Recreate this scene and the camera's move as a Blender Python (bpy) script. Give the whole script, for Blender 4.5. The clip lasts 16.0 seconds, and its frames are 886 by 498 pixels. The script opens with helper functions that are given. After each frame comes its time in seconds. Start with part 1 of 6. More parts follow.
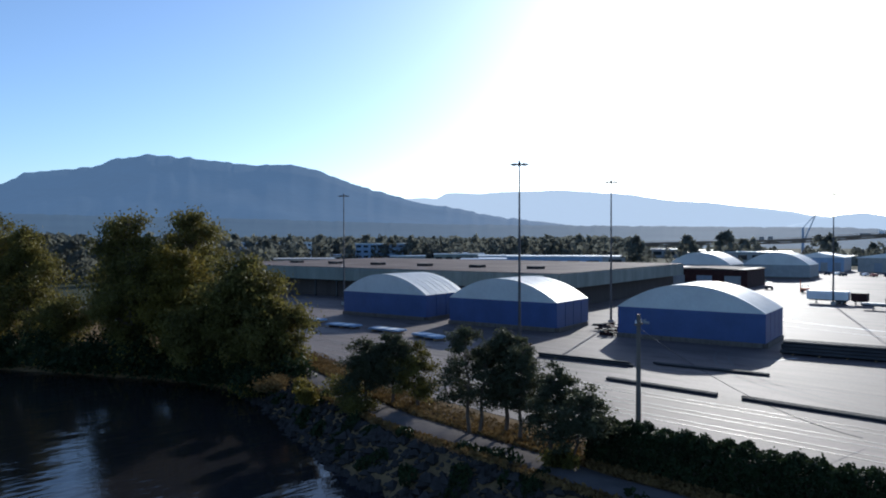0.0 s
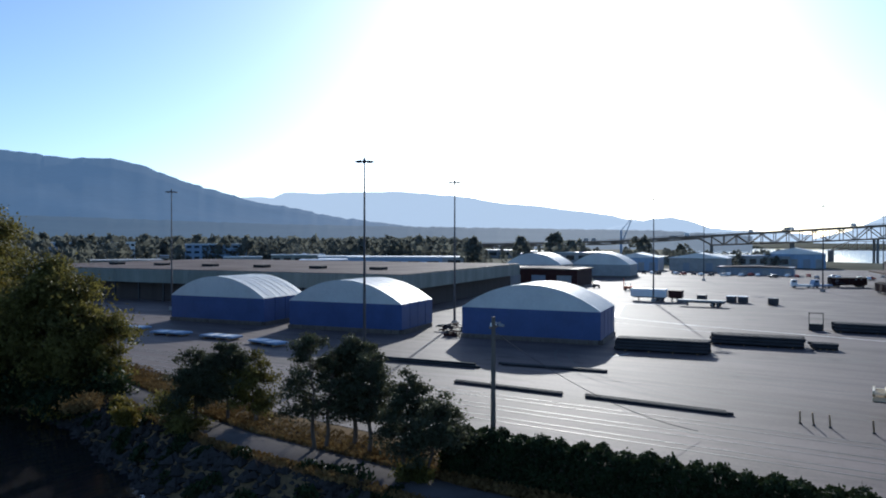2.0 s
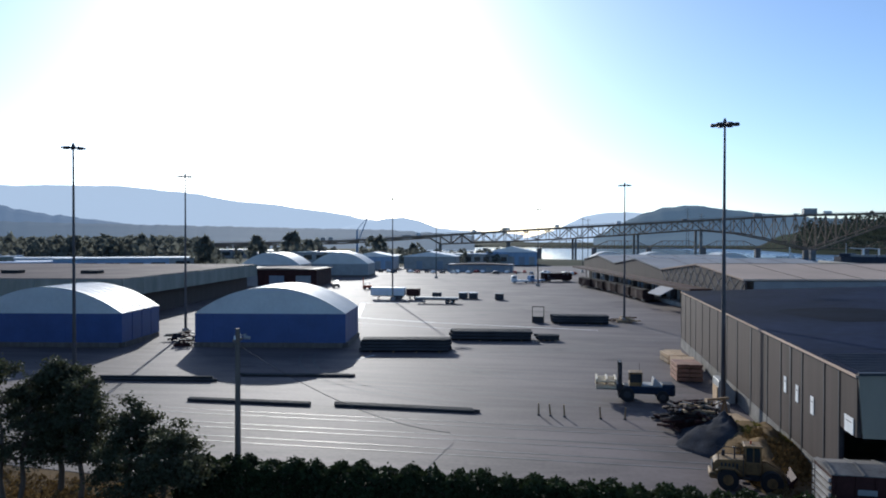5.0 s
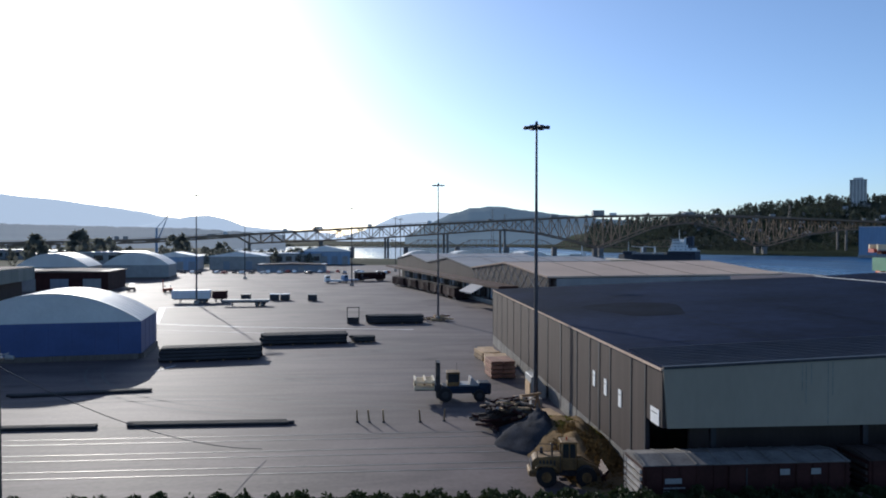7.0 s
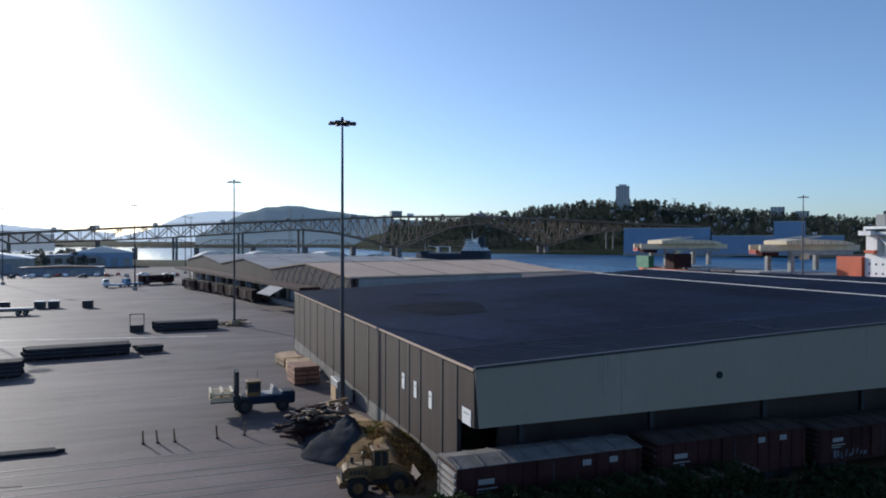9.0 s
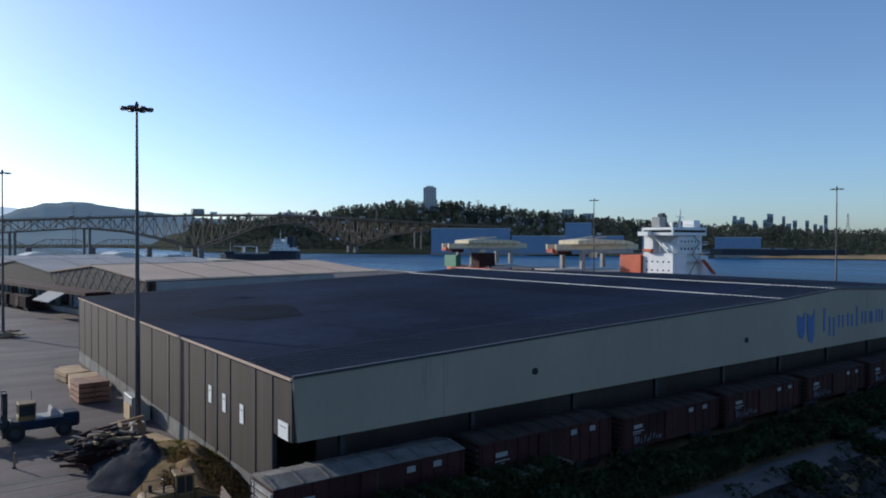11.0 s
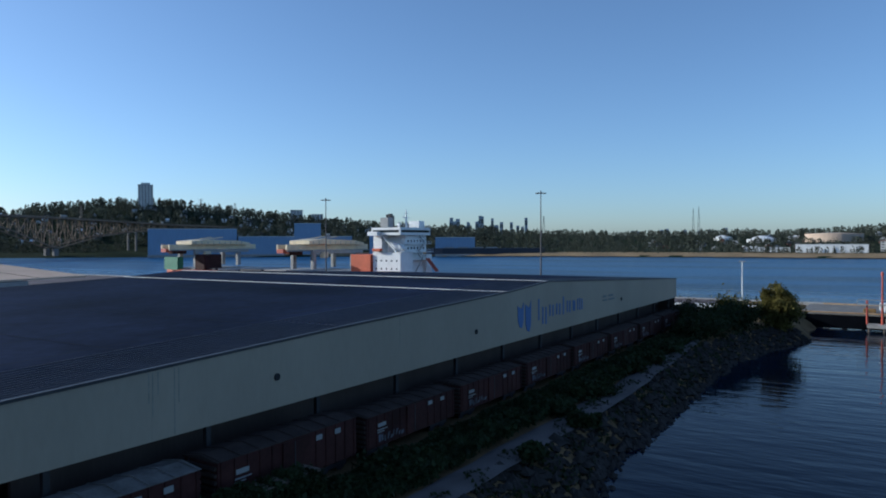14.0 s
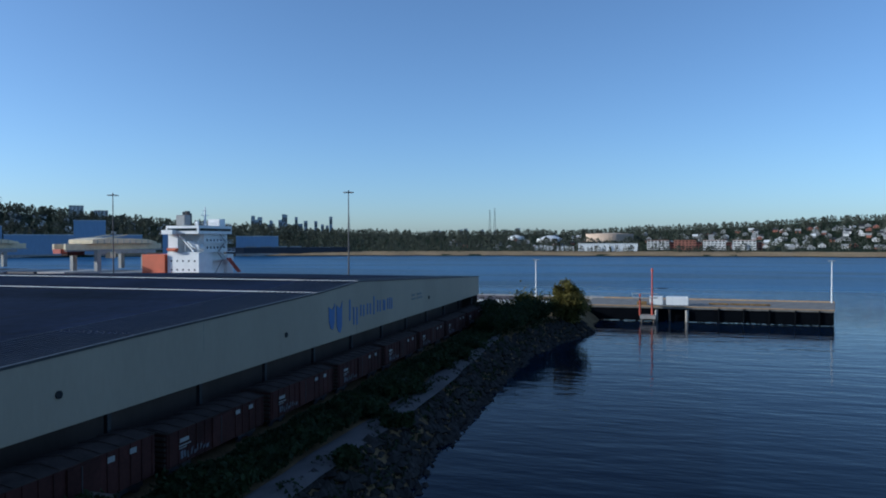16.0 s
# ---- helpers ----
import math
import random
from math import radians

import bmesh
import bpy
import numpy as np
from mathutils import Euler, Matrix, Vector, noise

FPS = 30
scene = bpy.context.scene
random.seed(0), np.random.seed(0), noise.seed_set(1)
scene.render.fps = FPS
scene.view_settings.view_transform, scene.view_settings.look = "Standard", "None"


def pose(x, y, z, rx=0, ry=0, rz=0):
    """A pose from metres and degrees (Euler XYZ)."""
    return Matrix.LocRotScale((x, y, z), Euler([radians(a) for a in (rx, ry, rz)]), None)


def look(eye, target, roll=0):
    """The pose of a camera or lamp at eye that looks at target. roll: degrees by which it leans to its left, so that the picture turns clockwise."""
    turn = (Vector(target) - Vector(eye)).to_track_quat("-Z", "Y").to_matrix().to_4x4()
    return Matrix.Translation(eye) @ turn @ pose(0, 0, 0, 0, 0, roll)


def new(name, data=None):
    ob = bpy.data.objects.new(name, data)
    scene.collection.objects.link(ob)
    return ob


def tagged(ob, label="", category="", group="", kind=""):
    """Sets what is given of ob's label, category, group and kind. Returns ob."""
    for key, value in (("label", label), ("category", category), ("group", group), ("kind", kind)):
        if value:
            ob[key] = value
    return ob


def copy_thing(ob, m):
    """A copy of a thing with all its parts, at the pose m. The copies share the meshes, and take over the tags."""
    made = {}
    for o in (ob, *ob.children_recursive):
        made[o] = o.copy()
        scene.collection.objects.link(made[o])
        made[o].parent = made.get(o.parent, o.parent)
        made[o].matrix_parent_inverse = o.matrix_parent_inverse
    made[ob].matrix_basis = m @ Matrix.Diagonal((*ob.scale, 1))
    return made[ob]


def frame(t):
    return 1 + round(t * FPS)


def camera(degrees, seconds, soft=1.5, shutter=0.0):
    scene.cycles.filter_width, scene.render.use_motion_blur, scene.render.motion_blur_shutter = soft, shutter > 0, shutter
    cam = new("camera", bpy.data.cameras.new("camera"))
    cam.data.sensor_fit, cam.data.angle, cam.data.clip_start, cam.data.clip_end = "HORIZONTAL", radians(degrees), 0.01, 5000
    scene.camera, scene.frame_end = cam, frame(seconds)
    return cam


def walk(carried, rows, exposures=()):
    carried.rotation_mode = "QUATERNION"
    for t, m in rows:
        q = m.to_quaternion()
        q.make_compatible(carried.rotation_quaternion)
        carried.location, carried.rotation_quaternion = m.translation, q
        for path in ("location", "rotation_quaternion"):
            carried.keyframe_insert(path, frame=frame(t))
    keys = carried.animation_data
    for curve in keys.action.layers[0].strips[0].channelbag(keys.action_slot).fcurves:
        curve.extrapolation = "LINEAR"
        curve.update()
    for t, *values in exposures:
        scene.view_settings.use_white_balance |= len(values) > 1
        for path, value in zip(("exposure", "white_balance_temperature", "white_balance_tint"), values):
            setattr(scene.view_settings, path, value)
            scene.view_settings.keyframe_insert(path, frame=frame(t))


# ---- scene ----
cam = camera(64.2, 16.0, 1.9)
PATH = [
    (0, (-10.616, -51.228, 16.521), (-12.022, -49.806, 16.496), -0.1),
    (0.5, (-11.534, -50.654, 16.487), (-12.864, -49.16, 16.462), 0.0),
    (1, (-12.304, -50.033, 16.496), (-13.55, -48.468, 16.471), 0.1),
    (1.5, (-13.045, -49.319, 16.491), (-14.197, -47.684, 16.467), 0.1),
    (2, (-13.67, -48.689, 16.431), (-14.721, -46.987, 16.408), 0.1),
    (2.5, (-14.228, -48.066, 16.457), (-15.174, -46.304, 16.434), 0.1),
    (3, (-14.696, -47.518, 16.474), (-15.533, -45.701, 16.451), 0.1),
    (3.5, (-15.006, -47.05, 16.52), (-15.732, -45.187, 16.496), 0.1),
    (4, (-15.512, -46.321, 16.515), (-16.122, -44.416, 16.491), 0.1),
    (6.5, (-16.961, -43.002, 16.611), (-16.935, -41.002, 16.586), 0.1),
    (7, (-17.002, -42.133, 16.602), (-16.841, -40.139, 16.576), 0.1),
    (7.5, (-17.083, -41.468, 16.541), (-16.785, -39.49, 16.516), 0.1),
    (8, (-17.21, -40.964, 16.598), (-16.772, -39.013, 16.573), 0.2),
    (8.5, (-17.204, -40.318, 16.602), (-16.635, -38.401, 16.577), 0.1),
    (9, (-17.218, -39.687, 16.587), (-16.506, -37.818, 16.562), 0.1),
    (9.5, (-17.139, -39.043, 16.58), (-16.294, -37.23, 16.555), 0.1),
    (12, (-16.396, -36.344, 16.529), (-15.022, -34.891, 16.505), 0.0),
    (12.5, (-16.2, -35.934, 16.471), (-14.736, -34.571, 16.447), -0.1),
    (13, (-16.048, -35.646, 16.445), (-14.501, -34.378, 16.421), -0.1),
    (13.5, (-15.886, -35.338, 16.37), (-14.262, -34.171, 16.347), -0.2),
    (14, (-15.901, -35.177, 16.322), (-14.205, -34.116, 16.299), -0.2),
    (14.5, (-15.79, -34.946, 16.347), (-14.03, -33.997, 16.322), -0.2),
    (15, (-15.626, -34.665, 16.32), (-13.808, -33.831, 16.296), -0.2),
    (15.5, (-15.509, -34.41, 16.339), (-13.639, -33.701, 16.314), -0.2),
    (16, (-15.332, -34.128, 16.395), (-13.412, -33.567, 16.368), -0.1),
]
walk(cam, [(t, look(eye, target, roll)) for t, eye, target, roll in PATH],
     [(0, 0.17, 5700, 8), (3.5, 0.06, 5600, 7), (7.5, 0.0, 5850, 10), (12, 0.0, 5750, 7), (16, 0.0, 5350, 5)])

# ---- light ----
SUN_HEAD, SUN_ELEV = -21.6, 17.5
world = bpy.data.worlds.new("sky_world")
scene.world = world
world.use_nodes = True
wn = world.node_tree
sky = wn.nodes.new("ShaderNodeTexSky")
sky.sky_type = 'NISHITA'
sky.sun_disc = False
sky.sun_elevation = radians(SUN_ELEV)
sky.sun_rotation = radians(SUN_HEAD)
sky.altitude = 1700
sky.air_density, sky.dust_density, sky.ozone_density = 1.05, 2.7, 4.0
soft_sky = wn.nodes.new("ShaderNodeHueSaturation")
soft_sky.inputs["Saturation"].default_value = 0.91
wn.links.new(sky.outputs[0], soft_sky.inputs["Color"])
wn.links.new(soft_sky.outputs[0], wn.nodes["Background"].inputs[0])
wn.nodes["Background"].inputs[1].default_value = 0.147
sun_data = bpy.data.lights.new("sun", 'SUN')
sun_data.energy, sun_data.angle, sun_data.color = 4.4, radians(0.55), (1.0, 0.90, 0.76)
sun = new("sun", sun_data)
sd = Vector((math.sin(radians(SUN_HEAD)) * math.cos(radians(SUN_ELEV)), math.cos(radians(SUN_HEAD)) * math.cos(radians(SUN_ELEV)), math.sin(radians(SUN_ELEV))))
sun.matrix_world = look(sd * 200, (0, 0, 0))


# ---- materials ----
def mk(name, col, rough=0.8, metal=0.0, var=0.3, scale=0.4, fine=6.0, bump=0.15, tint=None, each=0.0, glow=None, stretch=(1, 1, 1), transl=0.0, spec=0.5):
    """A procedural surface: coarse stains and fine grain in world metres; each: spread between objects."""
    m = bpy.data.materials.new(name)
    m.use_nodes = True
    nt = m.node_tree
    n, L = nt.nodes, nt.links
    b = n["Principled BSDF"]
    b.inputs["Roughness"].default_value = rough
    b.inputs["Metallic"].default_value = metal
    b.inputs["Specular IOR Level"].default_value = spec
    geo = n.new("ShaderNodeNewGeometry")
    mp = n.new("ShaderNodeMapping")
    mp.inputs["Scale"].default_value = stretch
    L.new(geo.outputs["Position"], mp.inputs[0])
    n1, n2 = n.new("ShaderNodeTexNoise"), n.new("ShaderNodeTexNoise")
    n1.inputs["Scale"].default_value, n2.inputs["Scale"].default_value = scale, fine
    n1.inputs["Detail"].default_value, n2.inputs["Detail"].default_value = 5, 3
    L.new(mp.outputs[0], n1.inputs["Vector"])
    L.new(mp.outputs[0], n2.inputs["Vector"])
    add = n.new("ShaderNodeMath")
    add.operation = 'MULTIPLY_ADD'
    L.new(n2.outputs[0], add.inputs[0])
    add.inputs[1].default_value = 0.45
    L.new(n1.outputs[0], add.inputs[2])
    last = add.outputs[0]
    if each:
        oi = n.new("ShaderNodeObjectInfo")
        a2 = n.new("ShaderNodeMath")
        a2.operation = 'MULTIPLY_ADD'
        L.new(oi.outputs["Random"], a2.inputs[0])
        a2.inputs[1].default_value = each
        L.new(last, a2.inputs[2])
        a3 = n.new("ShaderNodeMath")
        a3.operation = 'SUBTRACT'
        L.new(a2.outputs[0], a3.inputs[0])
        a3.inputs[1].default_value = each / 2
        last = a3.outputs[0]
    ramp = n.new("ShaderNodeValToRGB")
    c2 = tint or col
    e = ramp.color_ramp.elements
    e[0].position, e[1].position = 0.45, 1.0
    e[0].color = (*[c * (1 - var) for c in col], 1)
    e[1].color = (*[min(1, c * (1 + var)) for c in c2], 1)
    L.new(last, ramp.inputs[0])
    L.new(ramp.outputs[0], b.inputs["Base Color"])
    if bump:
        bp = n.new("ShaderNodeBump")
        bp.inputs["Strength"].default_value = bump
        bp.inputs["Distance"].default_value = 0.05
        L.new(n2.outputs[0], bp.inputs["Height"])
        L.new(bp.outputs[0], b.inputs["Normal"])
    if transl:
        tr = n.new("ShaderNodeBsdfTranslucent")
        L.new(ramp.outputs[0], tr.inputs[0])
        mx = n.new("ShaderNodeMixShader")
        mx.inputs[0].default_value = transl
        L.new(b.outputs[0], mx.inputs[1])
        L.new(tr.outputs[0], mx.inputs[2])
        L.new(mx.outputs[0], n["Material Output"].inputs[0])
    # emission, painted haze on the far ridges
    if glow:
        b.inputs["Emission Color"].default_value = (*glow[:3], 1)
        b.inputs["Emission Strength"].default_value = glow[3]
    return m


def asphalt_material():
    """Worn yard paving: grey asphalt with large pale patches, dark stains and streaks along the tracks."""
    m = mk("yard_asphalt", (0.124, 0.099, 0.094), 0.72, var=0.34, scale=0.06, fine=2.5, bump=0.08, spec=0.17)
    nt = m.node_tree
    n, L = nt.nodes, nt.links
    ramp = [x for x in n if x.type == 'VALTORGB'][0]
    geo = [x for x in n if x.type == 'NEW_GEOMETRY'][0]
    mp = n.new("ShaderNodeMapping")
    mp.inputs["Scale"].default_value = (0.05, 0.26, 1)
    L.new(geo.outputs["Position"], mp.inputs[0])
    st = n.new("ShaderNodeTexNoise")
    st.inputs["Scale"].default_value, st.inputs["Detail"].default_value, st.inputs["Distortion"].default_value = 1.0, 6, 1.2
    L.new(mp.outputs[0], st.inputs["Vector"])
    r2 = n.new("ShaderNodeValToRGB")
    r2.color_ramp.elements[0].position, r2.color_ramp.elements[1].position = 0.36, 0.62
    r2.color_ramp.elements[0].color, r2.color_ramp.elements[1].color = (0.72, 0.71, 0.71, 1), (1.1, 1.08, 1.07, 1)
    L.new(st.outputs[0], r2.inputs[0])
    mul = n.new("ShaderNodeMix")
    mul.data_type, mul.blend_type = 'RGBA', 'MULTIPLY'
    mul.inputs[0].default_value = 1
    L.new(ramp.outputs[0], mul.inputs[6])
    L.new(r2.outputs[0], mul.inputs[7])
    sp = n.new("ShaderNodeTexNoise")
    sp.inputs["Scale"].default_value, sp.inputs["Detail"].default_value = 0.13, 2
    L.new(geo.outputs["Position"], sp.inputs["Vector"])
    r3 = n.new("ShaderNodeValToRGB")
    r3.color_ramp.elements[0].position, r3.color_ramp.elements[1].position = 0.27, 0.36
    r3.color_ramp.elements[0].color, r3.color_ramp.elements[1].color = (0.55, 0.55, 0.56, 1), (1, 1, 1, 1)
    L.new(sp.outputs[0], r3.inputs[0])
    mu2 = n.new("ShaderNodeMix")
    mu2.data_type, mu2.blend_type = 'RGBA', 'MULTIPLY'
    mu2.inputs[0].default_value = 1
    L.new(mul.outputs[2], mu2.inputs[6])
    L.new(r3.outputs[0], mu2.inputs[7])
    L.new(mu2.outputs[2], n["Principled BSDF"].inputs["Base Color"])
    return m


def water_material():
    m = bpy.data.materials.new("harbour_water")
    m.use_nodes = True
    n, L = m.node_tree.nodes, m.node_tree.links
    b = n["Principled BSDF"]
    b.inputs["Base Color"].default_value = (0.004, 0.012, 0.026, 1)
    b.inputs["Roughness"].default_value = 0.06
    b.inputs["IOR"].default_value = 1.33
    b.inputs["Specular IOR Level"].default_value = 0.42
    geo = n.new("ShaderNodeNewGeometry")
    w = []
    for sc, rot, det in (((0.34, 0.09, 1), 0.25, 3), ((1.3, 0.5, 1), -0.3, 2)):
        mp = n.new("ShaderNodeMapping")
        mp.inputs["Scale"].default_value = sc
        mp.inputs["Rotation"].default_value = (0, 0, rot)
        L.new(geo.outputs["Position"], mp.inputs[0])
        t = n.new("ShaderNodeTexNoise")
        t.inputs["Scale"].default_value, t.inputs["Detail"].default_value = 1, det
        L.new(mp.outputs[0], t.inputs["Vector"])
        w.append(t)
    add = n.new("ShaderNodeMath")
    add.operation = 'MULTIPLY_ADD'
    L.new(w[1].outputs[0], add.inputs[0])
    add.inputs[1].default_value = 0.18
    L.new(w[0].outputs[0], add.inputs[2])
    bp = n.new("ShaderNodeBump")
    sx = n.new("ShaderNodeSeparateXYZ")
    L.new(geo.outputs["Position"], sx.inputs[0])
    mr = n.new("ShaderNodeMapRange")
    mr.inputs[1].default_value, mr.inputs[2].default_value, mr.inputs[3].default_value, mr.inputs[4].default_value = 150, 230, 0.14, 0.7
    L.new(sx.outputs[0], mr.inputs[0])
    L.new(mr.outputs[0], bp.inputs["Strength"])
    bp.inputs["Distance"].default_value = 0.9
    # sheltered dark basin, bluer open inlet with reflected sky put into the colour
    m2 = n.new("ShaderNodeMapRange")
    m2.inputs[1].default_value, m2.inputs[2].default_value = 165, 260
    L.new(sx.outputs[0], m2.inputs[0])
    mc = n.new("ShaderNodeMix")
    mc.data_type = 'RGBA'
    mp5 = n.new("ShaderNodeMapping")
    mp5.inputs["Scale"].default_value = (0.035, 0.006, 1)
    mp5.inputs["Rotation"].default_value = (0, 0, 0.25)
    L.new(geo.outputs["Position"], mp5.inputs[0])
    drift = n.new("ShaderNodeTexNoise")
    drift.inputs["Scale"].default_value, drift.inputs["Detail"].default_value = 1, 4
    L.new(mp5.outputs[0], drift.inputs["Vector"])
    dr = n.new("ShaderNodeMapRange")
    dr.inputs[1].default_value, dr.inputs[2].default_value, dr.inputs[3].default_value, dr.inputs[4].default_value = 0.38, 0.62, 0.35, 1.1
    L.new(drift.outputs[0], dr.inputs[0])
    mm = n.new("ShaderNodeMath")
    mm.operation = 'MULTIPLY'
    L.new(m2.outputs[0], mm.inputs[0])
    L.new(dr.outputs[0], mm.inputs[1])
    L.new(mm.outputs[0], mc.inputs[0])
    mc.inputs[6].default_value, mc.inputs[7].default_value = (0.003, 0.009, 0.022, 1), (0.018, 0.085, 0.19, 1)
    # murky shallows by the west bank, lifted for glare veil and tree reflections
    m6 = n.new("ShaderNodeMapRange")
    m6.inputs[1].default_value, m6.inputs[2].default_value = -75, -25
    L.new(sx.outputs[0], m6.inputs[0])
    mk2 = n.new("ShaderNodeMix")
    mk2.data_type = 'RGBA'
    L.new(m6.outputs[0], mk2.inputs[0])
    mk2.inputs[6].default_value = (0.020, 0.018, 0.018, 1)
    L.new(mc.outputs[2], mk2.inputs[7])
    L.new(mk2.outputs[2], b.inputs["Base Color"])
    # reflection weakened by position to keep the near basin dark
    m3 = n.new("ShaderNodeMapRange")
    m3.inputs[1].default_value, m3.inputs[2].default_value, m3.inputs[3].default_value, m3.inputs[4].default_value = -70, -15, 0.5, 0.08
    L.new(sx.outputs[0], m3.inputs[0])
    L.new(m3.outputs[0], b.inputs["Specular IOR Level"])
    m4 = n.new("ShaderNodeMapRange")
    m4.inputs[1].default_value, m4.inputs[2].default_value, m4.inputs[3].default_value, m4.inputs[4].default_value = 165, 300, 0.06, 0.3
    L.new(sx.outputs[0], m4.inputs[0])
    L.new(m4.outputs[0], b.inputs["Roughness"])
    L.new(add.outputs[0], bp.inputs["Height"])
    L.new(bp.outputs[0], b.inputs["Normal"])
    return m


M_ASPH = asphalt_material()
M_WATER = water_material()
M_EARTH = mk("dry_earth", (0.12, 0.085, 0.05), 0.95, var=0.4, scale=0.25, fine=4, bump=0.4, tint=(0.17, 0.115, 0.06), spec=0.02)
M_GRAVEL = mk("gravel_path", (0.115, 0.103, 0.099), 0.95, var=0.25, scale=0.4, fine=8, bump=0.4, spec=0.02)
M_ROCK = mk("riprap_rock", (0.042, 0.038, 0.036), 0.9, var=0.45, scale=0.9, fine=6, bump=0.5, spec=0.02)
M_FOOT = mk("stained_concrete", (0.19, 0.18, 0.165), 0.85, var=0.35, scale=0.5, fine=5, spec=0.2)
M_CONC = mk("concrete", (0.33, 0.31, 0.285), 0.85, var=0.3, scale=0.5, fine=5)
M_ROOF = mk("bitumen_roof", (0.011, 0.0165, 0.036), 0.75, var=0.7, scale=0.06, fine=0.9, bump=0.06, spec=0.02)
M_PATCH = mk("damp_bitumen", (0.006, 0.009, 0.018), 0.8, var=0.5, scale=0.3, fine=1.5, bump=0.05, spec=0.02)
M_SEAM = mk("roof_seam", (0.004, 0.005, 0.007), 0.6, var=0.2, spec=0.02)
M_RIBMETAL = mk("roof_rib_metal", (0.05, 0.057, 0.075), 0.7, 0.0, var=0.2)
M_CAP = mk("white_flashing", (0.72, 0.72, 0.70), 0.5, var=0.12)
M_BEIGE = mk("beige_cladding", (0.32, 0.27, 0.20), 0.55, var=0.10, scale=0.15, fine=3, bump=0.03, each=0.05, stretch=(1, 1, 0.3))
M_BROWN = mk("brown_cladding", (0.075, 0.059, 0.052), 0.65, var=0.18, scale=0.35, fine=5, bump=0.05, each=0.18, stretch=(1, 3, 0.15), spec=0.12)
# near-black; on openings and undersides it stands in for their shade
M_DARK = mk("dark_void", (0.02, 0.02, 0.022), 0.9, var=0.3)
M_BLUE = mk("blue_tarpaulin", (0.048, 0.08, 0.205), 0.5, var=0.15, scale=0.3, fine=2, bump=0.1)
M_FABRIC = mk("white_fabric", (0.66, 0.66, 0.63), 0.55, var=0.1, scale=0.25, fine=2, bump=0.06, transl=0.12)
# car roofs under the fascia, their shade put into the colour; also on scrap
M_CARDARK = mk("shade_brown_metal", (0.05, 0.038, 0.034), 0.8, 0.0, var=0.35, scale=0.8, fine=5, spec=0.1)
M_REDWOOD = mk("red_brown_timber", (0.27, 0.125, 0.075), 0.8, var=0.35, scale=0.8, fine=7, each=0.3)
M_PALE = mk("pale_grey_roofing", (0.42, 0.40, 0.38), 0.75, var=0.15, scale=0.1, fine=2, each=0.15, spec=0.02)
# paler and greyer than near leaves: distance haze put into the colour
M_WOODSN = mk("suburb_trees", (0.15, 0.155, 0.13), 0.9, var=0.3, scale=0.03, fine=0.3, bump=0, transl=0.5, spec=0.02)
M_TYREMARK = mk("tyre_rubber_mark", (0.085, 0.078, 0.074), 0.8, var=0.3, scale=0.3, fine=3, bump=0)
M_RUST = mk("boxcar_brown", (0.044, 0.017, 0.015), 0.7, var=0.4, scale=0.5, fine=4, each=0.25, bump=0.1, spec=0.15)
# first car's roof, partial shade put into the colour
M_CARMID = mk("half_shade_car_roof", (0.15, 0.14, 0.13), 0.7, var=0.4, scale=0.8, fine=5, spec=0.15)
M_CARROOF = mk("galvanised_roof", (0.4, 0.38, 0.35), 0.5, 0.2, var=0.3, scale=0.8, fine=5)
M_STEEL = mk("dark_steel", (0.05, 0.05, 0.055), 0.5, 0.5, var=0.3)
M_MAST = mk("mast_steel", (0.075, 0.07, 0.075), 0.5, 0.4, var=0.25)
M_RAIL = mk("worn_rail", (0.28, 0.26, 0.245), 0.55, 0.6, var=0.15)
M_GROOVE = mk("rail_groove", (0.03, 0.03, 0.03), 0.9, var=0.3)
M_PAINT = mk("white_road_paint", (0.62, 0.61, 0.58), 0.7, var=0.3, scale=0.8, fine=5)
M_PIPE = mk("black_pipe", (0.03, 0.028, 0.029), 0.75, 0.0, var=0.4, scale=0.4, fine=4, each=0.2)
M_WOOD = mk("sawn_timber", (0.38, 0.25, 0.13), 0.8, var=0.35, scale=0.8, fine=7, each=0.3)
M_POLE = mk("weathered_pole", (0.13, 0.105, 0.085), 0.85, var=0.3, stretch=(4, 4, 0.5))
M_YELLOW = mk("machine_yellow", (0.18, 0.105, 0.036), 0.75, var=0.6, scale=0.9, fine=6)
M_DBLUE = mk("machine_blue", (0.016, 0.028, 0.05), 0.75, var=0.4, spec=0.15)
M_TYRE = mk("rubber_tyre", (0.018, 0.017, 0.017), 0.85, var=0.3)
M_GLASS = mk("tinted_glass", (0.02, 0.03, 0.035), 0.08, var=0.1, bump=0)
M_WHITE = mk("white_paint", (0.78, 0.78, 0.76), 0.5, var=0.08, scale=0.5, fine=3)
M_ORANGE = mk("hull_orange", (0.52, 0.10, 0.035), 0.5, var=0.2, scale=0.2)
M_GREEN = mk("hull_green", (0.04, 0.20, 0.11), 0.5, var=0.2)
M_NAVY = mk("hull_navy", (0.012, 0.018, 0.035), 0.45, var=0.25)
M_CREAM = mk("crane_cream", (0.66, 0.55, 0.36), 0.5, var=0.15, scale=0.4)
M_GREY = mk("grey_paint", (0.28, 0.28, 0.27), 0.6, var=0.2)
M_CORR2 = mk("blue_grey_cladding", (0.21, 0.24, 0.28), 0.5, var=0.15, stretch=(3, 3, 0.2))
M_CORR = mk("pale_blue_cladding", (0.23, 0.32, 0.45), 0.5, var=0.12, stretch=(3, 3, 0.2))
M_SIGNBLUE = mk("sign_blue", (0.07, 0.145, 0.33), 0.5, var=0.1)
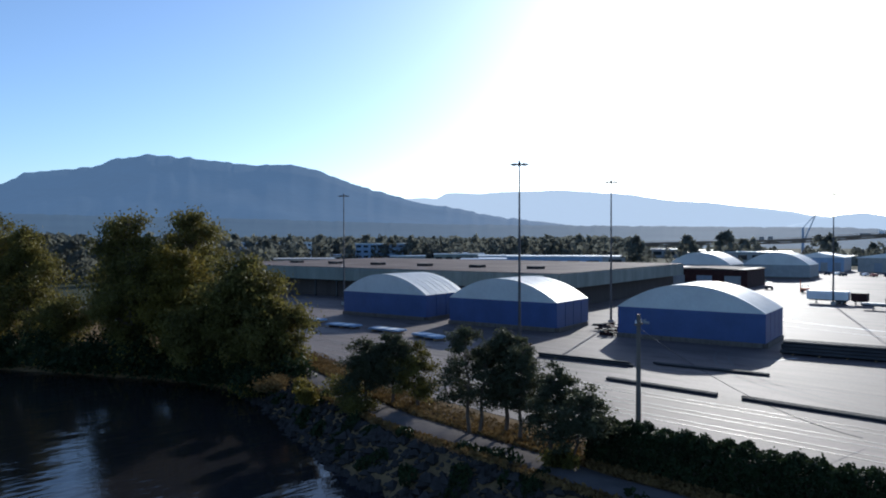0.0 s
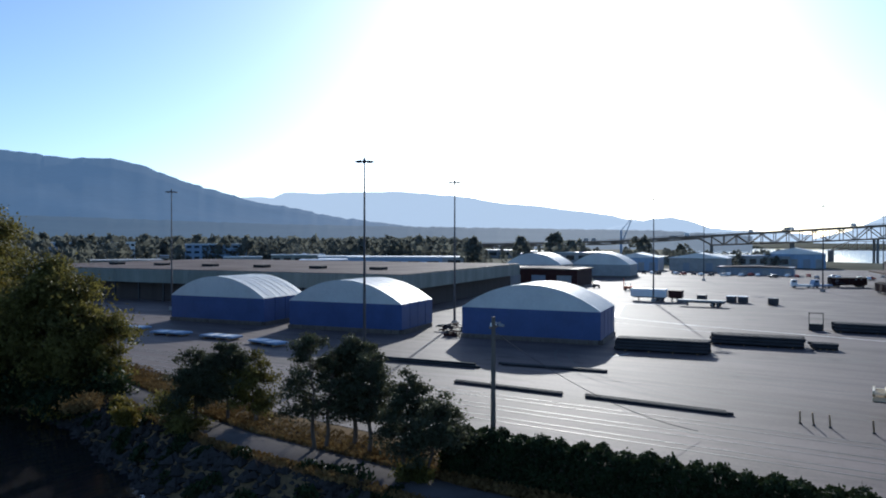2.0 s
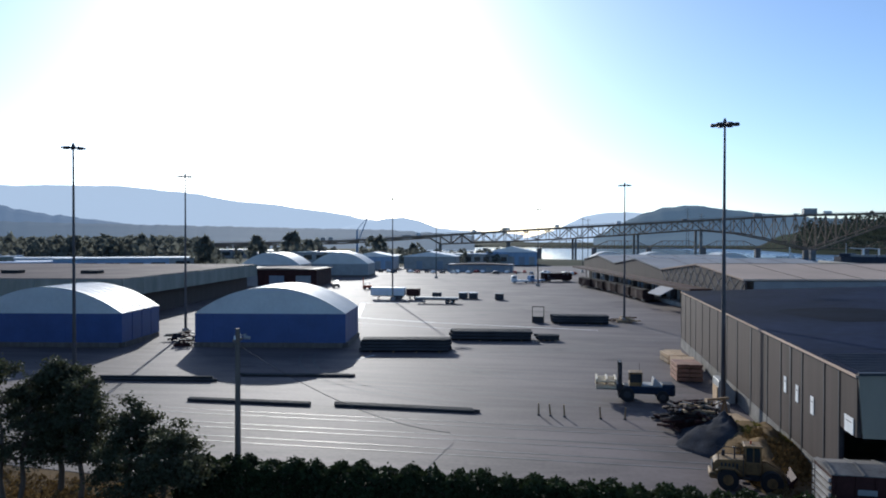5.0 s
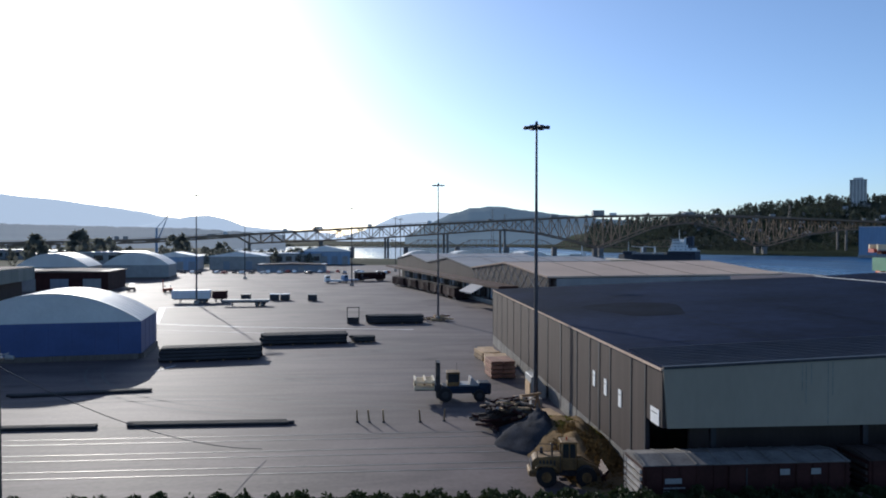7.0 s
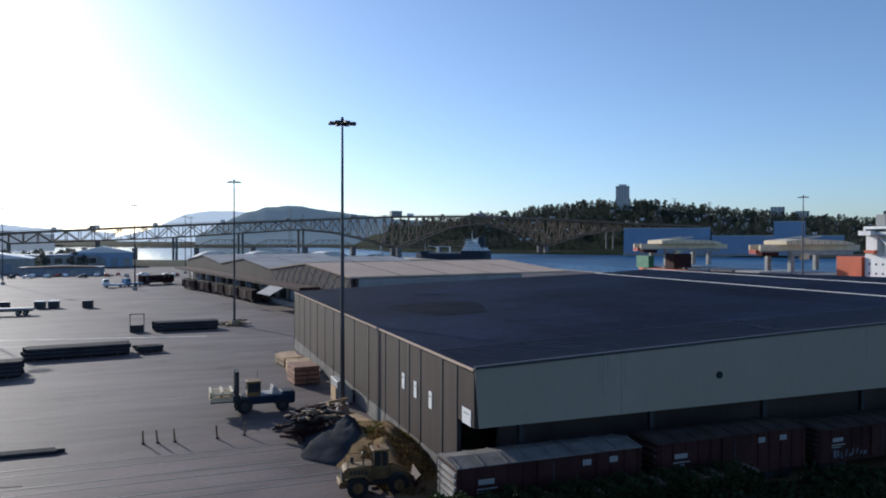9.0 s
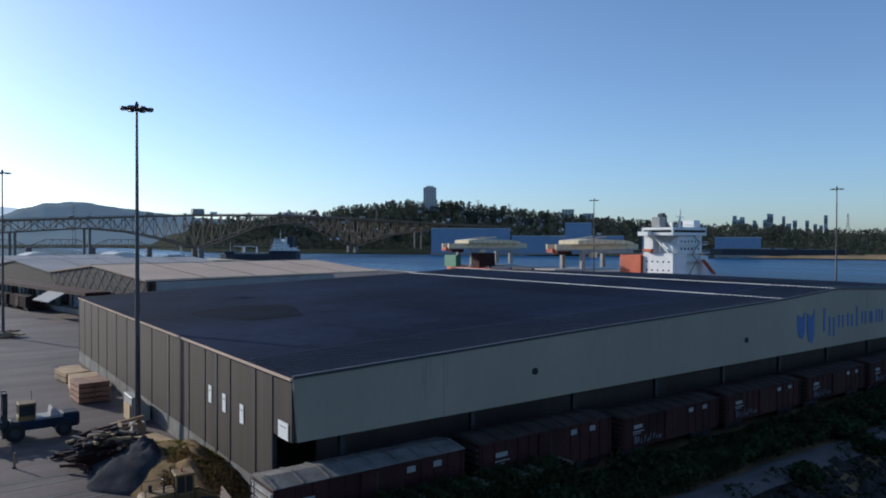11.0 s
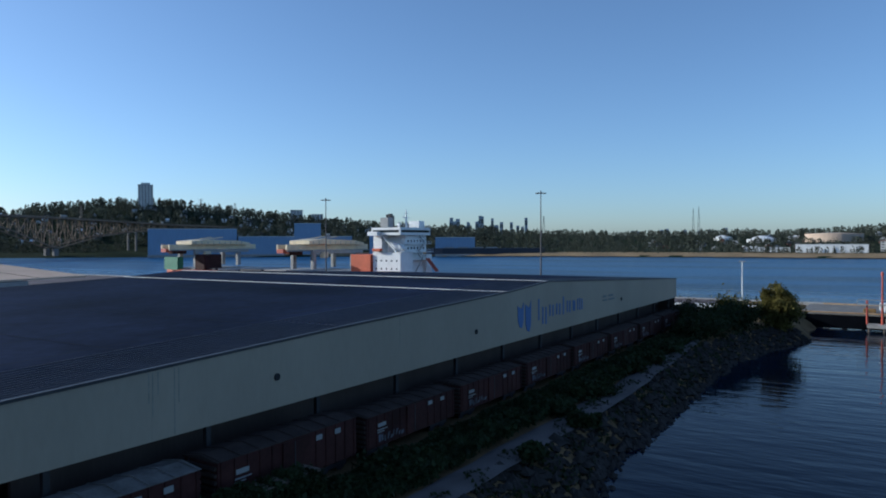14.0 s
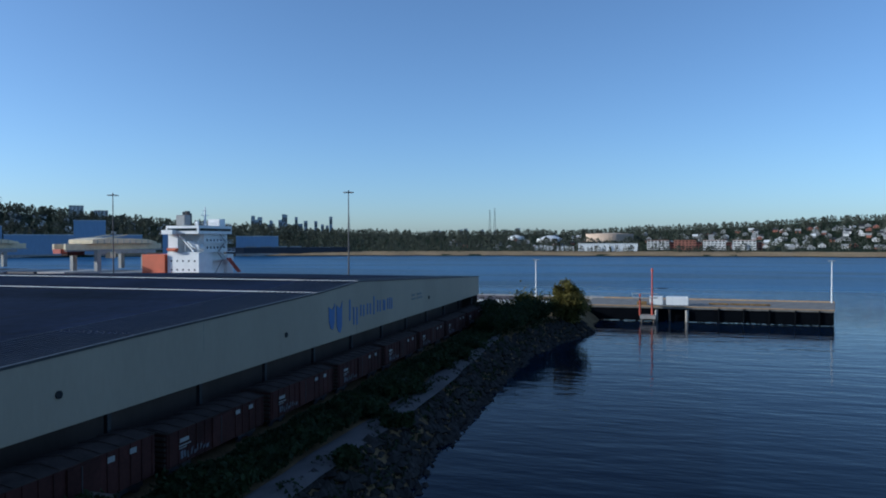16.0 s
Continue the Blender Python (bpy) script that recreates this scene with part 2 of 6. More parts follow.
M_SIGNGREY = mk("sign_grey", (0.16, 0.17, 0.17), 0.6, var=0.1)
M_GRAFF = mk("graffiti_blue", (0.085, 0.09, 0.11), 0.6, var=0.7, scale=1.2, fine=3)
M_RED = mk("red_oxide", (0.42, 0.07, 0.04), 0.5, var=0.25)
M_TAN = mk("tan_membrane", (0.56, 0.43, 0.33), 0.8, var=0.12, scale=0.1, fine=2, each=0.1, spec=0.02)
M_GREYROOF = mk("weathered_roof", (0.17, 0.135, 0.12), 0.8, var=0.35, scale=0.08, fine=1.5, spec=0.02)
M_GFASC = mk("grey_green_fascia", (0.20, 0.21, 0.18), 0.7, var=0.25, scale=0.3, fine=2, stretch=(1, 1, 0.2))
M_COAL = mk("dark_gravel", (0.045, 0.046, 0.052), 0.95, var=0.45, scale=0.8, fine=8, bump=0.6, spec=0.02)
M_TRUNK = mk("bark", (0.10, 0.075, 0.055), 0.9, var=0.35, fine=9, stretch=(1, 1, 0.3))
M_LEAF = mk("broad_leaf", (0.075, 0.074, 0.021), 0.6, var=0.55, scale=0.35, fine=3, bump=0, tint=(0.14, 0.12, 0.032), transl=0.42, spec=0.15)
M_LEAFY = mk("yellowing_leaf", (0.16, 0.125, 0.025), 0.6, var=0.45, scale=0.35, fine=3, bump=0, transl=0.35, spec=0.15)
M_NEEDLE = mk("pine_needle", (0.066, 0.070, 0.038), 0.65, var=0.5, scale=0.5, fine=3, bump=0, transl=0.35, spec=0.15)
M_HEDGE = mk("hedge_leaf", (0.026, 0.038, 0.014), 0.65, var=0.5, scale=0.7, fine=4, bump=0, transl=0.25, spec=0.15)
# leaf colour lightened towards blue, standing in for haze over the inlet
M_WOODS = mk("distant_woods", (0.078, 0.086, 0.066), 0.9, var=0.5, scale=0.03, fine=0.3, bump=0, transl=0.22, spec=0.02)
M_DRYG = mk("dry_grass", (0.17, 0.11, 0.045), 0.9, var=0.5, scale=0.5, fine=4, bump=0, transl=0.2, spec=0.02)
# ridges glow bluish: aerial haze painted in as emission, no light source
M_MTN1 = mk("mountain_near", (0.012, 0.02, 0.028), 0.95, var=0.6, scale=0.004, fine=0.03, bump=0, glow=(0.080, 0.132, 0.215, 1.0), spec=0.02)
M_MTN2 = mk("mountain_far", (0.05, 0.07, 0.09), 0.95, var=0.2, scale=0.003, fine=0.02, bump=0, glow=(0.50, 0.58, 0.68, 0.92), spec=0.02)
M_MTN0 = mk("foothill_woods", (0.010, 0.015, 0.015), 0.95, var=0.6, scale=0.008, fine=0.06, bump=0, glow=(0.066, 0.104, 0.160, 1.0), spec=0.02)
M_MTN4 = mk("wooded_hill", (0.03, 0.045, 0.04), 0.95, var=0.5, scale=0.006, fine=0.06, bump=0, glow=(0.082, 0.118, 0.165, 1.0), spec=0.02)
M_HILL = mk("wooded_slope", (0.022, 0.030, 0.016), 0.95, var=0.5, scale=0.02, fine=0.2, bump=0, spec=0.02)
M_SAND = mk("sand_shore", (0.27, 0.20, 0.12), 0.95, var=0.3, scale=0.03, fine=0.4, spec=0.02)
M_LAND = mk("suburb_ground", (0.055, 0.06, 0.04), 0.95, var=0.4, scale=0.012, fine=0.2, spec=0.02)


M_BRIDGE = mk("bridge_steel", (0.21, 0.155, 0.115), 0.7, var=0.2, scale=0.05, fine=0.5, bump=0, spec=0.05)
M_STREAK = mk("rain_stain", (0.24, 0.23, 0.19), 0.6, var=0.3, scale=2)
M_PIERC = mk("pier_concrete", (0.19, 0.18, 0.17), 0.85, var=0.25, scale=0.1, fine=1, spec=0.05)
# both concretes carry painted haze: one raised in tone, one tinted blue-grey
M_TOWER = mk("tower_concrete", (0.60, 0.59, 0.57), 0.8, var=0.12, scale=0.1, fine=1)
M_HAZETOWER = mk("hazy_concrete", (0.30, 0.36, 0.42), 0.8, var=0.1, scale=0.02, fine=0.2, bump=0)
M_BRICKW = mk("red_brick", (0.30, 0.12, 0.08), 0.85, var=0.25, scale=0.3, fine=3)


# ---- mesh helpers ----
def box(bm, x0, y0, z0, x1, y1, z1, rz=0.0, about=None):
    vs = [bm.verts.new((x, y, z)) for z in (z0, z1) for y in (y0, y1) for x in (x0, x1)]
    for f in ((0, 2, 3, 1), (4, 5, 7, 6), (0, 1, 5, 4), (2, 6, 7, 3), (0, 4, 6, 2), (1, 3, 7, 5)):
        bm.faces.new([vs[i] for i in f])
    if rz:
        bmesh.ops.rotate(bm, verts=vs, cent=about or ((x0 + x1) / 2, (y0 + y1) / 2, 0), matrix=Matrix.Rotation(radians(rz), 3, 'Z'))
    return vs


def rod(bm, p, q, r, r2=None, n=8):
    p, q = Vector(p), Vector(q)
    r2 = r if r2 is None else r2
    d = (q - p).normalized()
    u = d.orthogonal().normalized()
    v = d.cross(u)
    rings = []
    for c, rr in ((p, r), (q, r2)):
        rings.append([bm.verts.new(c + rr * (math.cos(2 * math.pi * i / n) * u + math.sin(2 * math.pi * i / n) * v)) for i in range(n)])
    for i in range(n):
        bm.faces.new((rings[0][i], rings[0][(i + 1) % n], rings[1][(i + 1) % n], rings[1][i]))
    bm.faces.new(rings[0][::-1])
    bm.faces.new(rings[1])


def prism(bm, pts, axis, a, b):
    """A profile of 2D points swept along an axis from a to b."""
    def at(p, s):
        return {'x': (s, p[0], p[1]), 'y': (p[0], s, p[1]), 'z': (p[0], p[1], s)}[axis]
    A, Bq = [bm.verts.new(at(p, a)) for p in pts], [bm.verts.new(at(p, b)) for p in pts]
    k = len(pts)
    for i in range(k):
        bm.faces.new((A[i], A[(i + 1) % k], Bq[(i + 1) % k], Bq[i]))
    bm.faces.new(A[::-1])
    bm.faces.new(Bq)


def finish(bm, name, material, bevel=0.0):
    if bevel:
        bmesh.ops.bevel(bm, geom=list(bm.edges), offset=bevel, segments=1, affect='EDGES', clamp_overlap=True)
    bmesh.ops.recalc_face_normals(bm, faces=bm.faces)
    me = bpy.data.meshes.new(name)
    bm.to_mesh(me)
    bm.free()
    me.materials.append(material)
    return me


def part(name, bm, material, parent=None, label="", bevel=0.0):
    ob = new(name, finish(bm, name, material, bevel))
    if parent is not None:
        ob.parent = parent
    return tagged(ob, label)


def thing(name, label, category, at=(0, 0, 0), rz=0, group="", kind=""):
    ob = new(name)
    ob.empty_display_size = 0.5
    ob.matrix_world = pose(*at, 0, 0, rz)
    return tagged(ob, label, category, group, kind)


def B(*boxes):
    bm = bmesh.new()
    for b in boxes:
        box(bm, *b)
    return bm


def R(*rods):
    bm = bmesh.new()
    for r in rods:
        rod(bm, *r)
    return bm


def shared(name, me, parent, at, rz=0, label=""):
    ob = new(name, me)
    ob.parent = parent
    ob.matrix_basis = pose(*at, 0, 0, rz)
    return tagged(ob, label)


def quads(name, c, size, rng, material, flat=0.0, parent=None, droop=0.0):
    """Many small leaf-shaped quads at the centres c."""
    k = len(c)
    a = rng.normal(size=(k, 3))
    a[:, 2] *= 1 - flat
    a /= np.linalg.norm(a, axis=1)[:, None] + 1e-9
    b = np.cross(a, rng.normal(size=(k, 3)))
    b /= np.linalg.norm(b, axis=1)[:, None] + 1e-9
    s = (size * (0.6 + 0.8 * rng.random(k)))[:, None]
    v = np.stack([c - a * s, c - b * s * 0.55, c + a * s, c + b * s * 0.55], 1).reshape(-1, 3)
    me = bpy.data.meshes.new(name)
    me.vertices.add(4 * k)
    me.vertices.foreach_set("co", v.ravel())
    me.loops.add(4 * k)
    me.loops.foreach_set("vertex_index", np.arange(4 * k, dtype=np.int32))
    me.polygons.add(k)
    me.polygons.foreach_set("loop_start", np.arange(0, 4 * k, 4, dtype=np.int32))
    me.update(calc_edges=True)
    me.materials.append(material)
    ob = new(name, me)
    if parent is not None:
        ob.parent = parent
    return ob


def sheet(name, grid, material, kind_label="", category=""):
    """A surface over a grid of points, rows by columns."""
    g = np.asarray(grid, float)
    r, c = g.shape[:2]
    i = np.arange(r * c).reshape(r, c)
    f = np.stack([i[:-1, :-1], i[:-1, 1:], i[1:, 1:], i[1:, :-1]], -1).reshape(-1, 4)
    me = bpy.data.meshes.new(name)
    me.from_pydata(g.reshape(-1, 3).tolist(), [], f.tolist())
    me.materials.append(material)
    for p in me.polygons:
        p.use_smooth = True
    return tagged(new(name, me), kind_label, category, kind="structure")


# ---- land and water ----
WATER_Z = -3.5
SHORE = ((-4500, -900), (-900, -260), (-400, -120), (-250, -62), (-150, -28), (-138, -22), (-124, -14.5), (-110, -7.5), (-96, -3.6), (-85, -6.2), (-71, -10.6), (-57, -14.6), (-20, -15.0), (37, -15.2), (69, -14.7), (97, -14.0), (120, -17), (137, -23), (150, -22), (188, -22))
NORTH = ((-4500, 4500), (-700, 4500), (-350, 1300), (-200, 800), (0, 640), (188, 600))


def lerp(table, x):
    return float(np.interp(x, [a for a, _ in table], [b for _, b in table]))


def wob(x, y, s, a):
    return a * noise.noise(Vector((x * s, y * s, 3.1)))


xs = [-4500, -3000, -1800, -900, -600, -400, -320, -250, -200] + [-170 + 2.0 * i for i in range(170)] + [172, 180, 188]
grid = []
for x in xs:
    ys, yn = lerp(SHORE, x) + wob(x, 0, 0.12, 1.2), lerp(NORTH, x)
    col = []
    for off, z in ((-14, -9), (-3, -4.6), (0, -3.5), (1.2, -2.5), (2.4, -1.5), (3.4, -0.7), (4.6, -0.35), (8.5, -0.3), (10.5, -0.05), (13, 0)):
        col.append((x, ys + off, z + (wob(x, off, 0.45, 0.5) if -3 <= off <= 3.4 else wob(x, off, 0.3, 0.08) if off < 9 else 0)))
    y = col[-1][1]
    for k in range(1, 22):
        col.append((x, y + (yn - y) * (k / 21) ** 2.4, 0.0 if k < 21 else -2))
    col.append((x, yn + 6, -9))
    grid.append(col)
gr = sheet("ground", grid, M_EARTH, "dry brown earth bank and flat shore land", "ground")
gr.data.materials.append(M_LAND)
for f in gr.data.polygons:
    if f.center.y > 70 or f.center.x < -210:
        f.material_index = 1

bm = bmesh.new()
vs = [bm.verts.new(p) for p in ((-4800, -4800, WATER_Z), (4800, -4800, WATER_Z), (4800, 4800, WATER_Z), (-4800, 4800, WATER_Z))]
bm.faces.new(vs)
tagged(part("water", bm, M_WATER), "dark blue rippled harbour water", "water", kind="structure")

# yard paving, quay wall and pavement strips
bm = bmesh.new()
prof = [(-200, 6), (-128, 4), (-100, 9), (-84, 6), (-72, 1), (-45, -1.0), (188, -1.0), (188, 420), (-40, 420), (-200, 340)]
lo, hi = [bm.verts.new((*p, -0.4)) for p in prof], [bm.verts.new((*p, 0.03)) for p in prof]
bm.faces.new(hi)
for i in range(len(prof)):
    bm.faces.new((lo[i], lo[(i + 1) % len(prof)], hi[(i + 1) % len(prof)], hi[i]))
tagged(part("pavement", bm, M_ASPH), "worn grey asphalt yard with stains and tyre marks", "pavement", kind="structure")
tagged(part("quay_wall", B((186.5, -22, -9, 188.6, 600, 0.25)), M_CONC), "concrete quay wall along the berth", "quay wall", kind="structure")

grid = []
for x in [-95 + 2.5 * i for i in range(86)]:
    yc = lerp(((-95, 3.0), (-85, -0.6), (-70, -5.0), (-60, -7.3), (-48, -8.0), (-37, -9.2), (0, -10.2), (60, -10.6), (103, -8.2), (118, -6)), x) + wob(x, 1, 0.1, 0.3)
    wdt = (2.1 if x < -30 else 1.5) + wob(x, 9, 0.2, 0.35)
    grid.append([(x, yc - wdt, -0.30), (x, yc - wdt * 0.6, -0.14), (x, yc, -0.10), (x, yc + wdt * 0.6, -0.14), (x, yc + wdt, -0.30)])
sheet("path", grid, M_GRAVEL, "pale gravel shore path", "path")

# rails sunk in the yard
for i, y in enumerate((9.2, 13.2, 17.6)):
    t = thing("rail_track", "pair of polished steel rails sunk in the asphalt", "rail track", (0, y, 0), group="yard tracks", kind="structure")
    for o in (-0.72, 0.72):
        part("groove", B((-175, o - 0.16, 0.02, 3 if i else -3, o + 0.16, 0.036)), M_GROOVE, t)
        part("rail", B((-175, o - 0.04, 0.02, 3 if i else -3, o + 0.04, 0.045)), M_RAIL, t)

# painted lines
t = thing("road_marking", "worn white painted lane lines on the asphalt", "road marking", kind="structure")
for a, b, w in (((-62, 100), (-71, 134), 1.3), ((-62, 100), (-44, 94), 0.8), ((-44, 94), (-12, 88), 0.5), ((-71, 134), (-62, 137), 1.0), ((-46, 49), (-44.5, 53), 0.25), ((-64, 92), (-20, 80), 0.25)):
    bm = bmesh.new()
    d = Vector((b[0] - a[0], b[1] - a[1], 0))
    s = d.cross(Vector((0, 0, 1))).normalized() * w / 2
    q = [Vector((*a, 0.036)) + s, Vector((*b, 0.036)) + s, Vector((*b, 0.036)) - s, Vector((*a, 0.036)) - s]
    bm.faces.new([bm.verts.new(p) for p in q])
    part("line", bm, M_PAINT, t)

# faint tyre marks in wide curves
t = thing("tyre_marks", "faint dark tyre marks curving over the asphalt", "tyre marks", kind="structure")
for cx, cy, r_, a0, a1 in ((-40, -30, 62, 60, 118), (-30, 110, 48, 215, 300), (-38, 90, 30, 230, 330), (-10, -20, 64, 75, 120), (-20, 60, 34, 190, 268), (-60, 120, 70, 270, 330), (-15, 62, 22, 200, 300)):
    for o in (0, 1.9):
        bm = bmesh.new()
        k_ = 40
        pr = []
        for i in range(k_ + 1):
            a = radians(a0 + (a1 - a0) * i / k_)
            pr.append([bm.verts.new((cx + (r_ + o + w) * math.cos(a), cy + (r_ + o + w) * math.sin(a), 0.034)) for w in (0, 0.32 * (0.4 + 0.6 * math.sin(math.pi * i / k_)))])
        for p, q in zip(pr, pr[1:]):
            bm.faces.new((p[0], q[0], q[1], p[1]))
        part("mark", bm, M_TYREMARK, t)

# far shore, rising to wooded hills
CREST = ((-12, 0.0), (0, 0.0), (14, 0.3), (18, 1.0), (20, 1.3), (25, 1.75), (29, 2.2), (33, 2.75), (36, 2.7), (41, 2.15), (45, 1.75), (51, 1.05), (57.6, 0.7), (71, 0.35), (84, 0.4), (88, 0.6), (95, 0.8), (100, 1.05), (106, 1.35), (120, 1.4), (180, 0.8))
SHORE_R = ((-12, 2200), (8, 2200), (13, 1700), (17, 1150), (24, 1060), (35, 980), (45, 930), (60, 880), (75, 850), (90, 835), (106, 860), (180, 1100))
CX, CY = -16.0, -38.0


def far_z(b, r):
    rs, top = lerp(SHORE_R, b), 1600 * math.tan(radians(lerp(CREST, b))) + 16
    k = min(1, max(0, (r - rs - 130) / max(120, 1600 - rs - 130)))
    return 1.5 + (top - 1.5) * (k * k * (3 - 2 * k)) + (wob(r * 0.7, b * 12, 0.012, 5) * k)


def polar(b, r, z):
    return (CX + r * math.sin(radians(b)), CY + r * math.cos(radians(b)), z)


grid = []
for i in range(129):
    b = -12 + 1.5 * i
    rs = lerp(SHORE_R, b) + wob(b * 3, 2, 0.3, 18)
    col = [polar(b, rs - 60, -9), polar(b, rs, -3.5), polar(b, rs + 12, -1.5), polar(b, rs + 60, 0.8), polar(b, rs + 125, 1.5)]
    for r in (1100, 1180, 1260, 1340, 1420, 1500, 1600, 1750):
        if r > rs + 140:
            col.append(polar(b, r, far_z(b, r)))
        else:
            col.append(polar(b, rs + 126 + 0.01 * (r - 1100), 1.5))
    col += [polar(b, 2400, far_z(b, 1600) * 0.8), polar(b, 4600, 20)]
    grid.append(col)
shore_land = sheet("far_shore", grid, M_HILL, "distant wooded shore rising to a hill", "shore")
grid = []
for i in range(70):
    b = 48 + 0.9 * i
    rs = lerp(SHORE_R, b)
    grid.append([polar(b, rs + 2 + wob(b * 3, 2, 0.3, 18), -2.6), polar(b, rs + 22 + wob(b, 4, 0.8, 8), 0.8), polar(b, rs + 46 + wob(b, 7, 1.2, 22), 1.7)])
sheet("far_beach", grid, M_SAND, "pale sandy strip along the distant shore", "beach")


# ---- mountains ----
def ridge(name, rows, r, depth, material, label, rough=0.05, foot=None):
    bs = np.arange(rows[0][0], rows[-1][0] + 0.01, 0.25)
    grid = []
    for b in bs:
        e = lerp(rows, b) + rough * noise.fractal(Vector((b * 1.4, r * 0.01, 0)), 1.0, 2.0, 4)
        h = 16.5 + r * math.tan(radians(max(e, 0.02)))
        col = [polar(b, r - depth, -2)]
        for k in (0.12, 0.25, 0.37, 0.5, 0.62, 0.74, 0.86, 1.0):
            rk = r - depth * (1 - k) ** 1.2
            q = Vector(polar(b, rk, 0)) / 420
            col.append(polar(b, rk, -2 + (h + 2) * k ** 1.15 + (0.16 * h * (1 - k) * noise.fractal(q, 1.0, 2.0, 4) if k < 1 else 0)))
        col.append(polar(b, r + 150, h * 0.5))
        grid.append(col)
    ob = sheet(name, grid, material, label, "mountain")
    return ob


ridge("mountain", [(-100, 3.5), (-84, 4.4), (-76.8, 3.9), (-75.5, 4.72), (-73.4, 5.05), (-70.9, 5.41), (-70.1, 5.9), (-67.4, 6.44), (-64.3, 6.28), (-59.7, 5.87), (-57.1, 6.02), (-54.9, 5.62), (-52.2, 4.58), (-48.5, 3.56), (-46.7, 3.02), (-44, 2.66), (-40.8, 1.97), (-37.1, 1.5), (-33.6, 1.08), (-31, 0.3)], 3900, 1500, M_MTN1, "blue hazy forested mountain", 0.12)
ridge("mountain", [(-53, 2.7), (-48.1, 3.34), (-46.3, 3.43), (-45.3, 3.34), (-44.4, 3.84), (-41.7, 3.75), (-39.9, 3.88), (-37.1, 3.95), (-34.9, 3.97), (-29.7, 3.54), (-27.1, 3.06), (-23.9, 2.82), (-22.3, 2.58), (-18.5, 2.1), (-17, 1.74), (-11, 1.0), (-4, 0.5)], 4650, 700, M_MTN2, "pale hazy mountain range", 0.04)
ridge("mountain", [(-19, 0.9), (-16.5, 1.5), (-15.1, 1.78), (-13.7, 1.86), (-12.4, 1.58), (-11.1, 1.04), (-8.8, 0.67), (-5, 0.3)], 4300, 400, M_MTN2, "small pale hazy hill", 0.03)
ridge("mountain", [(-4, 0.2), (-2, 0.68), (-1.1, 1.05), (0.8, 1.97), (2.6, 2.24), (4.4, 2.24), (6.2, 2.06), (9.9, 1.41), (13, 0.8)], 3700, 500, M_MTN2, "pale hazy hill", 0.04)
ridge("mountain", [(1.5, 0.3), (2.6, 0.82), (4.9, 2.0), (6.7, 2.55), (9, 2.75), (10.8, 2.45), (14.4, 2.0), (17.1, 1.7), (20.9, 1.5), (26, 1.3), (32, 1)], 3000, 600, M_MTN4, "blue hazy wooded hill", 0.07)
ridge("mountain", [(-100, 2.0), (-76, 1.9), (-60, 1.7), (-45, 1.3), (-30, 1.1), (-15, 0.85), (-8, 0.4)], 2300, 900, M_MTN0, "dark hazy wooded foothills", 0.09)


# ---- main warehouse ----
PROF = [(0, 8.75), (26, 9.78), (53.7, 10.66), (64.7, 11.3), (127.6, 8.7)]
DEEP = 69.3
wh = thing("warehouse", "long low warehouse with brown side panels and beige fascia", "warehouse")
bm = bmesh.new()
pts = PROF + [(p[0], p[1] - 0.35) for p in PROF[::-1]]
prism(bm, pts, 'y', 0.12, DEEP)
roof = part("roof", bm, M_ROOF, wh, "dark bitumen flat roof")
for k in range(13):
    y = 0.35 + 0.42 * k + 0.012 * k * k
    bm = bmesh.new()
    x1 = 127 - 3 * random.random()
    for (xa, za), (xb, zb) in zip(PROF, PROF[1:]):
        prism(bm, [(y - 0.035, 0), (y + 0.035, 0), (y + 0.03, 0.06), (y - 0.03, 0.06)], 'x', xa + 0.3, xb - 0.02)
        vv = list(bm.verts)[-8:]
        for v in vv:
            v.co.z += za + (zb - za) * (v.co.x - xa) / (xb - xa)
    part("roof_rib", bm, M_RIBMETAL, roof)


def on_roof(x):
    return lerp(PROF, x)


for y in (9.5, 17.5, 27, 36.5, 47, 58):
    bm = bmesh.new()
    for (xa, za), (xb, zb) in zip(PROF, PROF[1:]):
        q = [(xa + 0.2, y, za + 0.012), (xb, y, zb + 0.012), (xb, y + 0.14, zb + 0.012), (xa + 0.2, y + 0.14, za + 0.012)]
        bm.faces.new([bm.verts.new(p) for p in q])
    part("roof_seam", bm, M_SEAM, roof)
for x in (12, 24, 36, 45, 78, 92, 108):
    bm = bmesh.new()
    z = on_roof(x) + 0.016
    q = [(x, 7.2, z), (x + 0.12, 7.2, z), (x + 0.12, DEEP - 0.5, z), (x, DEEP - 0.5, z)]
    bm.faces.new([bm.verts.new(p) for p in q])
    part("roof_seam", bm, M_SEAM, roof)
bm = bmesh.new()
ring_ = [(10.2 + 4.8 * math.cos(q) * (1 + 0.2 * math.sin(3 * q)), 32.5 + 8 * math.sin(q) * (1 + 0.15 * math.cos(2 * q))) for q in [2 * math.pi * k / 28 for k in range(28)]]
bm.faces.new([bm.verts.new((x, y, on_roof(x) + 0.02)) for x, y in ring_])
part("damp_patch", bm, M_PATCH, roof, "dark damp patch")
for x in (53.7, 64.7):
    z = on_roof(x)
    part("ridge_cap", B((x - 0.05, 0.1, z - 0.05, x + 0.05, DEEP, z + 0.07)), M_CAP, roof, "white metal ridge flashing")
